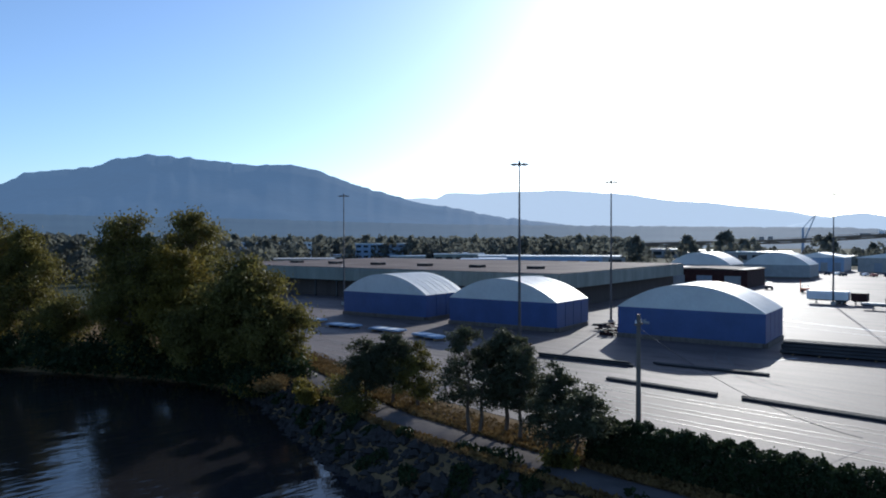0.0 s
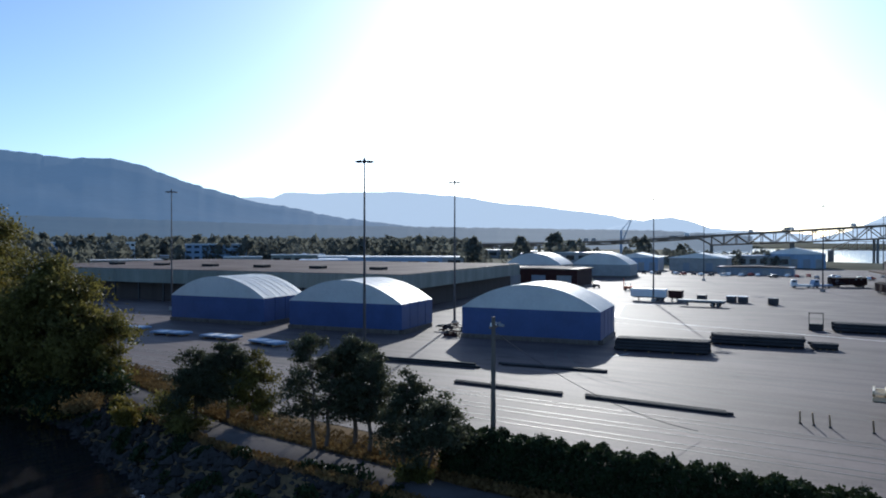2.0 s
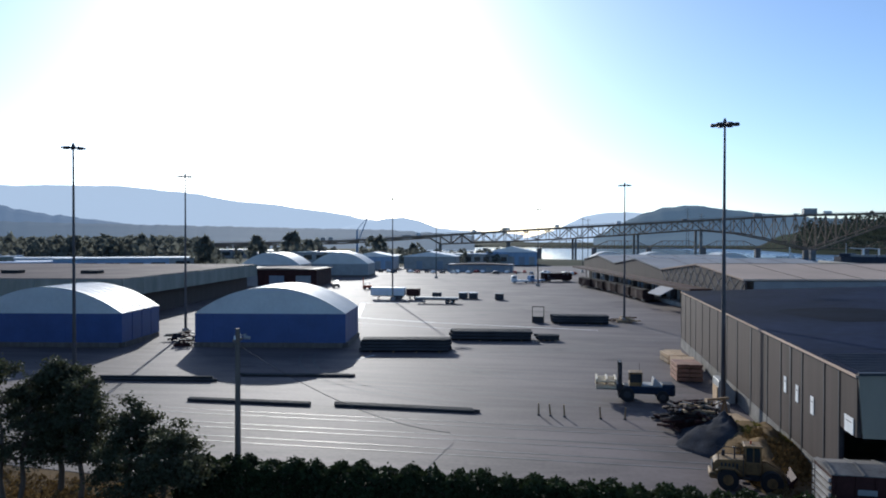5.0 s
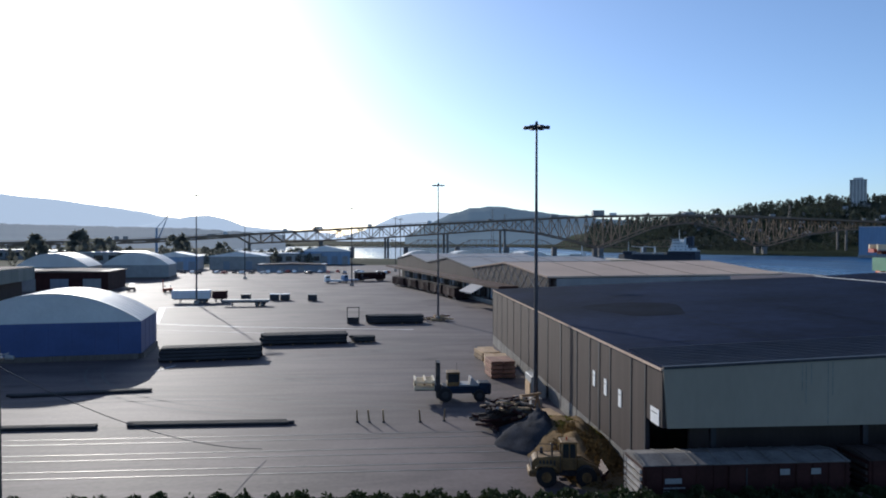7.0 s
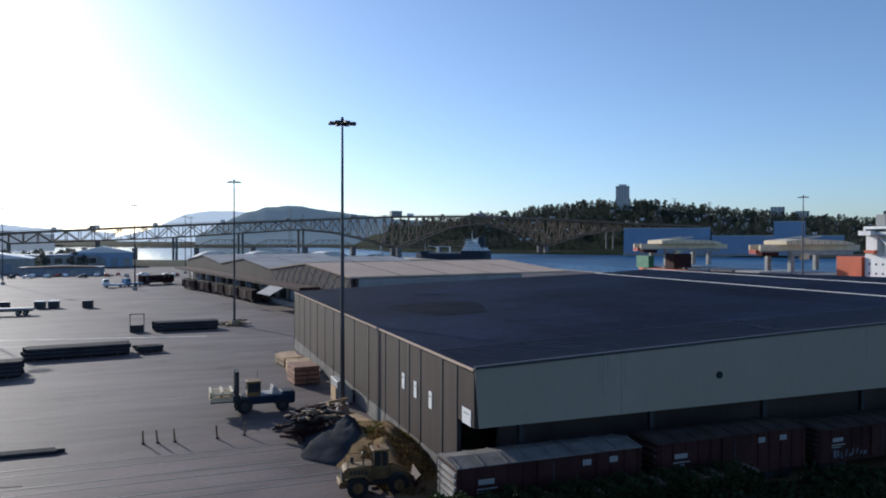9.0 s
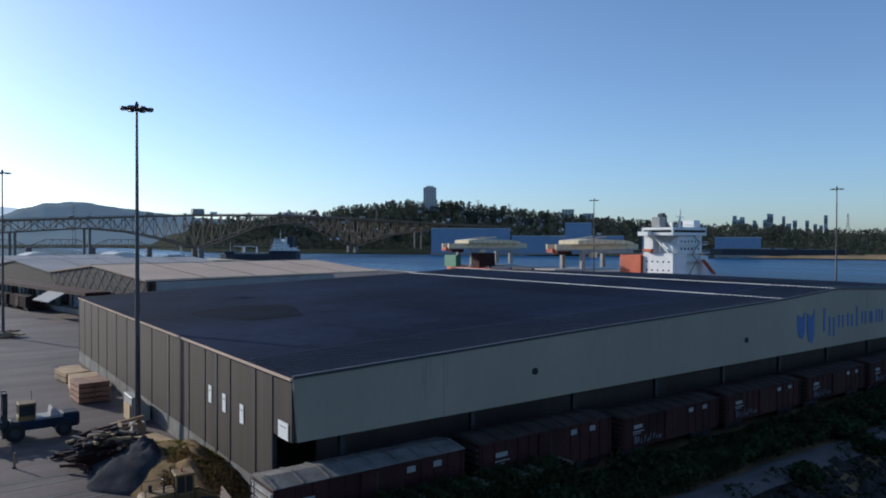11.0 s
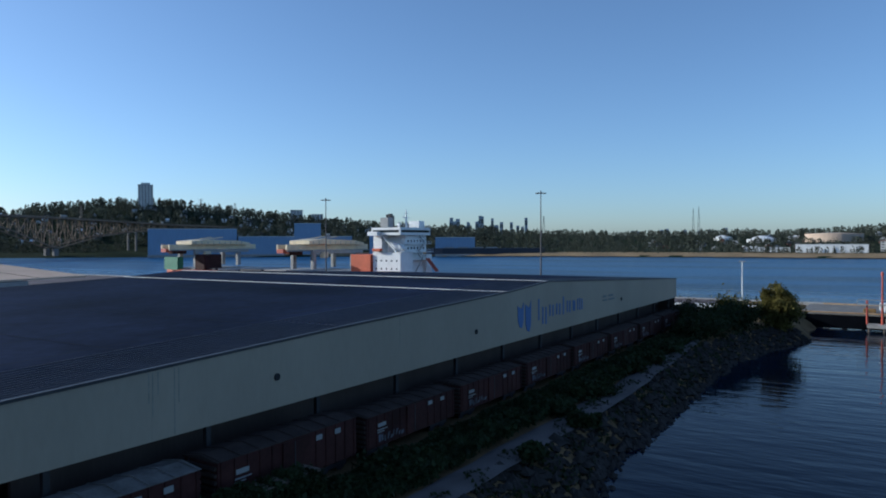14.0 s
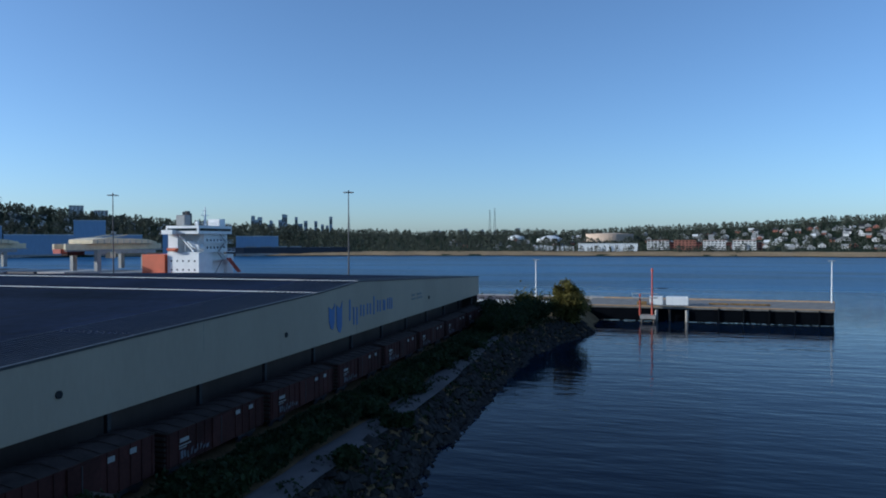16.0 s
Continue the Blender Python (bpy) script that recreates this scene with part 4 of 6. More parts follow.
part("canopy", bm, M_PALE, row, "white sheet awning")

# concrete barriers and stacked timber by the wall
def stack(name, label, category, x, y, rz, n, w, d, h, mat, gap=0.06, grp="", bearers=True):
    """Bundles in layers with bearers between."""
    t = thing(name, label, category, (x, y, 0.03), rz, group=grp)
    for j in range(n):
        z = j * (h + 0.12) + 0.12
        for i in range(2):
            part("timber", B((i * (w / 2), 0, z, (i + 1) * w / 2 - gap, d, z + h)), mat, t, bevel=0.02)
        for i in range(3):
            part("bearer", B((0, d * (0.12 + 0.36 * i), z - 0.12, w - gap, d * (0.12 + 0.36 * i) + 0.12, z)), M_WOOD, t)
    return t


stack("lumber_stack", "red-brown stacked timber bundles beside the wall", "lumber stack", -4.5, 41.0, 4, 4, 3.0, 3.8, 0.40, M_REDWOOD)
stack("lumber_stack", "pale sawn timber bundles beside the wall", "lumber stack", -4.4, 47.0, -6, 2, 3.0, 4.5, 0.6, M_WOOD)
stack("lumber_stack", "pale sawn timber bundles beside the wall", "lumber stack", -3.9, 53.0, 9, 2, 2.6, 4.2, 0.5, M_WOOD)
stack("lumber_stack", "small pile of pale timber beside the wall", "lumber stack", -3.6, 59.2, -4, 1, 2.4, 3.4, 0.5, M_WOOD)
stack("lumber_stack", "pale crossed dunnage timber beside the mound", "lumber stack", -3.4, 18.6, 12, 2, 2.4, 3.4, 0.35, M_WOOD)

# pipe stacks in the yard
def pipe_stack(label, x0, x1, y, rows, r, rz=0, grp="pipe stacks", top=None):
    t = thing("pipe_stack", label, "pipe stack", (x0, y, 0.03), rz, group=grp)
    L_ = x1 - x0
    for k in range(4 if len(rows) > 2 or rows[0] > 4 else 0):
        part("bearer", B((L_ * (0.1 + 0.26 * k), -r, 0, L_ * (0.1 + 0.26 * k) + 0.18, 2 * r * rows[0], 0.16)), M_WOOD, t)
    for j, n_ in enumerate(rows):
        for i in range(n_):
            o = random.uniform(-0.4, 0.4)
            cy, cz = (i + 0.5 * j) * 2 * r + r * 0.2, (0.16 if len(rows) > 2 or rows[0] > 4 else 0.0) + r + j * r * 1.74
            part("pipe", R(((o, cy, cz), (L_ + o, cy, cz), r * 0.98, r * 0.98, 10)), M_PIPE, t)
    return t


pipe_stack("long stack of black steel pipes on timber bearers", -47.2, -34.2, 55.0, (12, 11, 10, 6), 0.24, 10)
pipe_stack("long stack of black steel pipes on timber bearers", -36.4, -23.2, 69.6, (9, 8, 7), 0.26, 7)
pipe_stack("short stack of black steel pipes", -22.4, -19.0, 71.8, (6, 5), 0.22, 7)
pipe_stack("long stack of black steel pipes on timber bearers", -20.6, -9.8, 97.0, (8, 7, 6), 0.27, 2)
pipe_stack("low row of dark steel beams on the asphalt", -55.4, -42.3, 21.3, (3,), 0.16, 1.0, "beam rows")
pipe_stack("low row of dark steel beams on the asphalt", -39.6, -25.6, 21.9, (4,), 0.15, -0.5, "beam rows")
pipe_stack("low row of dark steel beams on the asphalt", -71.0, -57.6, 29.2, (3, 1), 0.16, 8, "beam rows")
pipe_stack("low row of dark steel beams on the asphalt", -56.2, -42.6, 34.6, (3,), 0.16, 9, "beam rows")

# rusty frames round the sheds and at the mast's foot
def frame_pile(label, x, y, n, spread, mat, seed, L_=3.2, zmax=0.9):
    rng = random.Random(seed)
    t = thing("scrap_pile", label, "scrap pile", (x, y, 0.03))
    for k in range(n):
        a, z = rng.uniform(0, math.pi), 0.08 + zmax * (k / n)
        px, py = rng.uniform(-spread, spread) * (1 - 0.4 * k / n), rng.uniform(-spread, spread) * (1 - 0.4 * k / n)
        l = L_ * rng.uniform(0.4, 1)
        bm = B((px - l / 2, py - 0.12, z, px + l / 2, py + 0.12, z + 0.2))
        bmesh.ops.rotate(bm, verts=bm.verts, cent=(px, py, z), matrix=Matrix.Rotation(a, 3, 'Z') @ Matrix.Rotation(rng.uniform(-0.12, 0.12), 3, 'Y'))
        part("beam", bm, mat[k % len(mat)], t)
    part("block", B((-spread * 0.6, -spread * 0.6, 0, spread * 0.6, spread * 0.6, zmax * 0.55)), mat[0], t, bevel=0.1)
    return t


frame_pile("rusty scrap beams heaped by the mound", -6.0, 20.8, 140, 2.8, (M_RUST, M_STEEL, M_CARDARK, M_POLE, M_RUST, M_CARDARK, M_WOOD), 3, 2.2, 1.9)
frame_pile("pile of timber and rusty beams between the sheds", -79.5, 62.5, 22, 3.0, (M_RUST, M_STEEL), 4)
frame_pile("timber pallets heaped round the mast's foot", -6.3, 103.0, 26, 2.6, (M_WOOD, M_RUST), 5, 3, 0.8)
frame_pile("rusty beams beside the blue shed", -76.6, 56.2, 16, 1.8, (M_RUST, M_STEEL), 6)
frame_pile("old timber and frames under the light mast", -77.0, 33.0, 10, 1.6, (M_RUST, M_STEEL), 8, 2.4, 0.6)
t = thing("timber_trestle", "weathered timber trestle beside the scrap", "trestle", (-4.6, 24.6, 0.03), 25)
for x in (0, 2.6):
    part("leg", R(((x, -0.5, 0), (x, 0, 1.5), 0.09, 0.09, 6), ((x, 0.5, 0), (x, 0, 1.5), 0.09, 0.09, 6)), M_WOOD, t)
part("rail", B((-0.3, -0.1, 1.45, 3.0, 0.1, 1.65)), M_WOOD, t)
part("brace", R(((0, 0.1, 0.3), (2.6, 0.1, 1.4), 0.07, 0.07, 6)), M_WOOD, t)
t = thing("concrete_hopper", "grey concrete bin leaning by the wall", "bin", (-1.9, 30.3, 0.03), 0)
bm = bmesh.new()
prism(bm, [(0, 0), (1.6, 0), (1.6, 1.2), (0.7, 2.3), (0, 2.3)], 'y', 0, 3.2)
part("body", bm, M_GREY, t, bevel=0.05)
part("board", B((-0.12, 0.3, 0.1, -0.01, 2.6, 1.6)), M_WOOD, t)
for i, (x, y) in enumerate(((-19.6, 22.2), (-18.5, 22.1), (-17.2, 22.0), (-13.9, 21.8), (-11.7, 22.0))):
    p_ = thing("marker_post", "short pale wooden marker post", "post", (x, y, 0.03), group="marker posts")
    part("post", R(((0, 0, 0), (random.uniform(-.15, .15), -0.1, 1.15), 0.085, 0.075, 8)), M_WOOD, p_)
    part("foot", R(((0, 0, 0), (0, 0, 0.12), 0.16, 0.12, 8)), M_STEEL, p_)
for i, (x, y, rz) in enumerate(((-130.5, 31.5, 14), (-118, 30.6, 10), (-107, 32, 6), (-95.5, 31.4, -8))):
    t = thing("flat_rack", "flat rack of steel sheets on low bearers", "flat rack", (x, y, 0.03), rz, group="flat racks")
    part("deck", B((-3.6, -1.3, 0.35, 3.6, 1.3, 0.6)), M_CORR, t, bevel=0.04)
    for k in range(5):
        part("sheet", B((-3.4 + 1.38 * k, -1.2, 0.6, -2.08 + 1.38 * k, 1.2, 0.68)), M_CAP if k % 2 else M_CORR, t)
    for xx in (-2.8, 0, 2.6):
        part("bearer", B((xx, -1.2, 0, xx + 0.25, 1.2, 0.35)), M_WOOD, t)


# ---- mounds ----
def mound(name, label, x, y, rx, ry, h, mat, seed):
    g = []
    for i in range(25):
        rr = i / 24
        rowp = []
        for k in range(41):
            a = 2 * math.pi * k / 40
            q = Vector((math.cos(a) * rr * 2 + seed, math.sin(a) * rr * 2, seed))
            e = 1 + 0.22 * noise.noise(q * 0.9)
            z = h * max(0, 1 - rr ** 1.35) * (1 + 0.55 * noise.noise(q * 1.3)) + (0.34 * noise.noise(q * 4) + 0.2 * noise.noise(q * 9)) * (1 - rr)
            rowp.append((x + rx * rr * e * math.cos(a), y + ry * rr * e * math.sin(a), max(z, -0.02) + (0.02 if rr < 1 else -0.3)))
        g.append(rowp)
    ob = sheet(name, g, mat, label, "mound")
    ob["kind"] = ""
    return ob


mound("spoil_mound", "mound of dark blue-grey gravel", -3.9, 15.4, 4.2, 5.6, 2.2, M_COAL, 1.0)
mound("earth_mound", "overgrown earth mound against the warehouse wall", -2.3, 12.2, 3.8, 9.8, 2.2, M_EARTH, 7.0)
rng = np.random.default_rng(5)


def tuft_field(name, label, pts, size, mat, category):
    ob = quads(name, pts, size, rng, mat, -0.6)
    return tagged(ob, label, category, kind="stuff")


k = 16000
a, rr = rng.random(k) * 6.283, np.sqrt(rng.random(k))
px, py = -2.2 + 3.4 * rr * np.cos(a), 12.2 + 9.4 * rr * np.sin(a)
pz = 1.95 * (1 - rr ** 1.35) + 0.1 + 0.25 * rng.random(k)
weed = np.stack([px, py, pz], 1)
north = (py > 11.8 + 1.5 * np.sin(px * 2)) & (px > -3.4)
tuft_field("mound_grass", "green and yellow weeds on the mound", weed[north], 0.16, M_LEAF, "weeds")
tuft_field("mound_straw", "dry orange grass on the mound", weed[(py < 12.6) & (px > -4.6)], 0.15, M_DRYG, "dry grass")


# ---- trees and hedge ----
def limb_tree(name, label, x, y, z, h, spread, seed, leaf, kind_, leaves, size, base=0.35, clumps=40, lean=0.0, trunks=1, group=""):
    """Tapered trunk, limbs out to clumps, and a ragged crown of leaves with gaps."""
    g = np.random.default_rng(seed)
    t = thing(name, label, "tree", (x, y, z), group=group)
    bm = bmesh.new()
    cl = []
    for q in range(trunks):
        tx, ty = (g.normal(0, spread * 0.22, 2) if trunks > 1 else (0, 0))
        topp = Vector((tx + lean, ty, h * (0.9 - 0.12 * q)))
        pts = [Vector((tx * 0.4, ty * 0.4, -0.4))]
        for s in range(1, 7):
            f = s / 6
            pts.append(Vector((tx * (0.4 + 0.6 * f) + lean * f + g.normal(0, 0.02 * h * 0.5), ty * (0.4 + 0.6 * f) + g.normal(0, 0.02 * h * 0.5), topp.z * f)))
        r0 = 0.020 * h / (1 + 0.3 * (trunks - 1)) + 0.03
        for s in range(6):
            rod(bm, pts[s], pts[s + 1], r0 * (1 - s / 6.5), r0 * (1 - (s + 1) / 6.5), 8)
        for c in range(clumps // trunks):
            f = base + (1 - base) * (c + g.random()) / (clumps // trunks)
            i = min(5, int(f * 6))
            p = pts[i].lerp(pts[i + 1], f * 6 - i) if f < 1 else pts[6]
            if kind_ == 'pine':
                reach = spread * (1.05 - 0.75 * ((f - base) / (1 - base)) ** 1.3) * (0.45 + 0.65 * g.random())
                up = 0.12 * reach
            else:
                u = (f - base) / (1 - base)
                reach = spread * (0.35 + 1.0 * math.sin(math.pi * min(1, 0.18 + 0.78 * u)) * 0.75) * (0.35 + 0.7 * g.random())
                up = 0.45 * reach
            a_ = g.random() * 6.283
            e = p + Vector((reach * math.cos(a_), reach * math.sin(a_), up + g.normal(0, 0.3)))
            mid = p.lerp(e, 0.5) + Vector((0, 0, 0.12 * reach))
            rod(bm, p, mid, r0 * 0.32, r0 * 0.2, 5)
            rod(bm, mid, e, r0 * 0.2, r0 * 0.06, 5)
            cl.append((e, reach))
            cl.append((mid.lerp(e, 0.4), reach * 0.8))
    part("trunk", bm, M_TRUNK, t)
    per = leaves // len(cl)
    cs = []
    for e, reach in cl:
        sg = ((0.11 * spread ** 0.75 + 0.08 * reach) if kind_ == 'pine' else (0.17 * spread ** 0.75 + 0.11 * reach)) * (0.5 + 0.7 * g.random())
        o = g.normal(size=(per, 3)) * np.array([sg, sg, sg * (0.6 if kind_ == 'pine' else 0.75)])
        cs.append(np.array(e) + o)
    quads("crown", np.concatenate(cs), size, g, leaf, 0.3 if kind_ == 'pine' else 0, t)
    return t


for i, (x, y, h, s, lf, tr) in enumerate(((-66.8, -6.0, 6.4, 2.7, 15000, 2), (-64.6, -4.0, 7.2, 2.6, 14000, 1), (-51.4, -6.0, 9.7, 2.5, 16000, 2), (-49.8, -3.8, 8.9, 2.4, 14000, 1), (-47.4, -5.0, 7.8, 2.2, 11000, 1), (-42.8, -7.0, 7.3, 2.0, 9000, 2), (-40.2, -7.4, 5.4, 2.7, 10000, 1))):
    limb_tree("pine_tree", "dark ragged shore pine with bare lower trunk", x, y, -0.1, h * 1.04, s * 1.2, 20 + i, M_NEEDLE, 'pine', lf, 0.115, 0.3, 64, 0.3, tr, "shore pines")
limb_tree("shrub_tree", "green bushy young tree beside the pines", -61.8, -2.8, -0.1, 6.3, 2.0, 41, M_LEAF, 'leaf', 8000, 0.13, 0.1, 28, 0, 3)
for i, (x, y, h, s, m_, lf, tr) in enumerate(((-94, -4.0, 15.0, 4.6, M_LEAF, 30000, 2), (-108.5, -5.5, 16.2, 4.2, M_LEAFY, 24000, 2), (-88.5, -2.0, 9.8, 3.2, M_LEAF, 18000, 3), (-118, 0.5, 22.0, 4.8, M_LEAF, 26000, 1), (-115, -10, 21.4, 4.8, M_LEAF, 26000, 2), (-141, -16.5, 20.0, 4.6, M_LEAF, 24000, 2), (-150, -18.5, 22.0, 5.4, M_LEAF, 24000, 2), (-160, -21, 20.0, 6, M_LEAF, 18000, 2), (-131, -15, 8.5, 3.4, M_LEAF, 10000, 3), (-101, -8, 8, 3.6, M_LEAF, 12000, 3), (-172, -26, 22, 7, M_LEAF, 14000, 2), (-103, -2.5, 11.5, 4.2, M_LEAF, 16000, 3), (-124, -8, 12.5, 4.4, M_LEAF, 16000, 3))):
    limb_tree("cottonwood_tree", "tall yellowing cottonwood tree on the bank" if m_ is M_LEAFY else "tall dark green cottonwood tree on the bank", x, y, -0.4, h, s * 1.12, 60 + i, m_, 'leaf', lf, 0.22, 0.05, 100, 0, tr, "bank cottonwoods")
limb_tree("maple_tree", "rounded green tree at the end of the bank", 132.5, -17.5, -0.8, 8.4, 3.4, 91, M_LEAF, 'leaf', 16000, 0.24, 0.08, 50, 0, 3)


def shrub(label, x, y, z, r, h, seed, mat, n_=2600, size=0.14, group="bank shrubs"):
    g = np.random.default_rng(seed)
    t = thing("shrub", label, "shrub", (x, y, z), group=group)
    stems = [((0, 0, -0.2), (g.normal(0, r * .5), g.normal(0, r * .5), h * (0.5 + 0.4 * g.random())), 0.05, 0.015, 5) for _ in range(7)]
    part("stem", R(*stems), M_TRUNK, t)
    cs = []
    for s in stems:
        cs.append(np.array(s[1]) * np.array([1, 1, 0.8]) + g.normal(size=(n_ // 7, 3)) * np.array([r * 0.38, r * 0.38, h * 0.22]))
    c = np.concatenate(cs)
    c[:, 2] = np.abs(c[:, 2])
    quads("foliage", c, size, g, mat, 0, t)
    return t


sh = 0
for x, y, r, h, m_ in ((-68.5, -7.2, 1.6, 2.6, M_LEAF), (-71.5, -9.5, 0.8, 1.5, M_LEAFY), (-65, -8.6, 1.2, 1.6, M_LEAF), (-76.5, -6.8, 0.7, 1.3, M_LEAFY), (-80, -8.5, 1.2, 1.2, M_DRYG), (-41, -8.2, 0.8, 1.2, M_LEAF),
                       (14, -7.0, 1.8, 2.2, M_HEDGE), (24, -6.6, 2.0, 2.0, M_HEDGE), (47, -8.2, 2.0, 2.0, M_HEDGE), (54, -7.6, 2.0, 2.6, M_HEDGE), (57, -9.4, 2.0, 2.3, M_HEDGE), (72, -7.6, 2.2, 2.4, M_HEDGE), (80, -7.6, 2.6, 2.8, M_HEDGE), (88, -8, 2.5, 2.6, M_HEDGE), (33, -12.4, 1.0, 1.6, M_HEDGE), (43.5, -12.6, 1.0, 1.8, M_HEDGE), (18, -12.6, 0.9, 1.4, M_HEDGE),
                       (106, -8, 2.6, 3.2, M_HEDGE), (112, -9, 3, 3.8, M_HEDGE), (118, -10, 3, 4.4, M_HEDGE), (124, -12, 3.2, 4.8, M_HEDGE), (128, -13, 2.6, 4.4, M_HEDGE), (126, -9.5, 2.2, 5.6, M_LEAFY), (119, -6, 3, 4.6, M_HEDGE), (137, -18, 2.4, 3.4, M_HEDGE)):
    sh += 1
    if 10 < x < 100:
        r, h = r * 0.75, h * 0.6
    shrub("yellowing shrub on the dry bank" if m_ in (M_LEAFY, M_DRYG) else "dark green shrub on the shore bank", x, y, -0.25, r, h, 200 + sh, m_, 2600, 0.15 if x < 10 else 0.24)

for k in range(46):
    x = -182 + 2.15 * k + random.uniform(-0.8, 0.8)
    sy = lerp(SHORE, x) + wob(x, 0, 0.12, 1.2)
    shrub("dark tangled bush overhanging the water", x, sy + random.uniform(-0.3, 2.8), -3.1, random.uniform(1.8, 3.2), random.uniform(2.4, 5.4), 400 + k, M_HEDGE if k % 6 else M_LEAFY, 2200, 0.26, "overhanging bushes")

hd = thing("hedge", "long clipped dark green conifer hedge", "hedge", (0, 0, 0))
g = np.random.default_rng(77)
n_ = 90000
hx = -40.6 + 58 * g.random(n_)
face = g.random(n_)
hh = 2.75 + 0.16 * np.sin(hx * 4.3) + 0.12 * np.sin(hx * 1.7 + 1) - 0.016 * np.maximum(hx + 24, 0)
hy = np.where(face < 0.45, -5.6 + g.normal(0, 0.12, n_), np.where(face < 0.8, -5.6 + 1.8 * g.random(n_), -3.8 + g.normal(0, 0.1, n_)))
hz = np.where((face >= 0.45) & (face < 0.8), hh + g.normal(0, 0.12, n_), hh * g.random(n_))
quads("foliage", np.stack([hx, hy, hz], 1), 0.13, g, M_HEDGE, 0, hd)
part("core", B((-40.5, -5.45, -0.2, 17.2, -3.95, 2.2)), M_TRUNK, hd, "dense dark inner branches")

# grass along the bank and rocks at the waterline
n_ = 26000
gx = -110 + 95 * g.random(n_)
yc = np.array([lerp(((-110, 4), (-95, 3), (-85, -0.6), (-70, -5.0), (-60, -7.3), (-37, -9.2), (0, -10.2), (60, -10.6), (115, -7)), v) for v in gx])
gy = np.where(g.random(n_) < 0.75, yc + 1.9 + 4.5 * g.random(n_) ** 1.4, yc - 1.7 - 1.2 * g.random(n_))
tuft_field("bank_grass", "dry golden grass beside the shore path", np.stack([gx, gy, -0.16 + 0.22 * g.random(n_)], 1), 0.17, M_DRYG, "dry grass")


def rocks(name, label, n_, seed, xr, r0, r1):
    g = np.random.default_rng(seed)
    base = np.array([(1, 0, 0), (0, 1, 0), (-1, 0, 0), (0, -1, 0), (0, 0, 1), (0, 0, -1)], float)
    faces = [(0, 1, 4), (1, 2, 4), (2, 3, 4), (3, 0, 4), (1, 0, 5), (2, 1, 5), (3, 2, 5), (0, 3, 5)]
    V, F = [], []
    for i in range(n_):
        x = xr[0] + (xr[1] - xr[0]) * g.random()
        o = -1.2 + 5.2 * g.random()
        y = lerp(SHORE, x) + wob(x, 0, 0.12, 1.2) + o
        z = np.interp(o, (-3, 0, 1.2, 2.4, 3.4, 4.6), (-4.6, -3.5, -2.5, -1.5, -0.7, -0.35))
        s = r0 + (r1 - r0) * g.random() ** 2
        p = base * s * (0.65 + 0.7 * g.random((6, 1))) * np.array([1.2, 1.0, 0.75])
        a = g.random() * 6.283
        rot = np.array([[math.cos(a), -math.sin(a), 0], [math.sin(a), math.cos(a), 0], [0, 0, 1]])
        k = len(V)
        V.extend((p @ rot + np.array([x, y, z + 0.05])).tolist())
        F.extend([(a_ + k, b_ + k, c_ + k) for a_, b_, c_ in faces])
    me = bpy.data.meshes.new(name)
    me.from_pydata(V, [], F)
    me.materials.append(M_ROCK)
    return tagged(new(name, me), label, "rocks", kind="stuff")


n_ = 30000
gx = np.where(g.random(n_) < 0.72, -96 + 62 * g.random(n_), -34 + 170 * g.random(n_))
go = 0.4 + 4.6 * g.random(n_)
clump = np.array([noise.noise(Vector((a * 0.35, b * 0.5, 5))) for a, b in zip(gx, go)])
keep = clump > np.where(gx < -34, 0.16, -0.05)
gx, go = gx[keep], go[keep]
gy = np.array([lerp(SHORE, v) + wob(v, 0, 0.12, 1.2) for v in gx]) + go
gz = np.interp(go, (0, 1.2, 2.4, 3.4, 4.6), (-3.5, -2.5, -1.5, -0.7, -0.35)) + 0.25 + 0.7 * g.random(len(gx)) * np.maximum(clump[keep], 0.1) * 2
tuft_field("bank_brush", "low dark brambles over the rocky bank", np.stack([gx, gy, gz], 1), 0.2, M_HEDGE, "brambles")
n_ = 42000
gx = -20 + 136 * g.random(n_)
gy = -8.8 + 5.2 * g.random(n_)
gz = np.array([max(0.0, 0.55 + 0.9 * noise.noise(Vector((a * 0.25, b * 0.5, 8)))) for a, b in zip(gx, gy)]) * g.random(n_) ** 0.6 - 0.05
tuft_field("siding_brush", "dark low brush between the siding and the path", np.stack([gx, gy, gz], 1), 0.26, M_HEDGE, "brush")
rocks("riprap", "grey broken riprap rocks along the waterline", 7000, 9, (-95, 140), 0.22, 0.75)


# ---- vehicles and machines ----
def wheel(t, x, y, r, w, hub=M_YELLOW):
    wh_ = part("wheel", R(((x, y, r), (x, y + w, r), r, r, 18)), M_TYRE, t, "black rubber tyre")
    part("rim", R(((x, y - 0.03, r), (x, y + w + 0.03, r), r * 0.5, r * 0.5, 12)), hub, wh_)


t = thing("wheel_loader", "yellow wheel loader with dark cab windows", "wheel loader", (-7.2, 4.3, 0.03), -6)
loader = t
bm = bmesh.new()
prism(bm, [(0, 1.0), (0.05, 2.0), (0.3, 2.25), (2.5, 2.4), (2.5, 1.0)], 'y', 0.45, 2.15)
hood = part("engine_hood", bm, M_YELLOW, t, bevel=0.07)
part("grille", B((-0.05, 0.6, 1.15, 0.02, 2.0, 1.95)), M_STEEL, hood)
for k in range(5):
    part("louvre", B((0.6 + 0.3 * k, 0.42, 1.5, 0.75 + 0.3 * k, 0.46, 2.05)), M_STEEL, hood)
part("counterweight", B((-0.3, 0.3, 0.75, 0.5, 2.3, 1.25)), M_YELLOW, t, bevel=0.1)
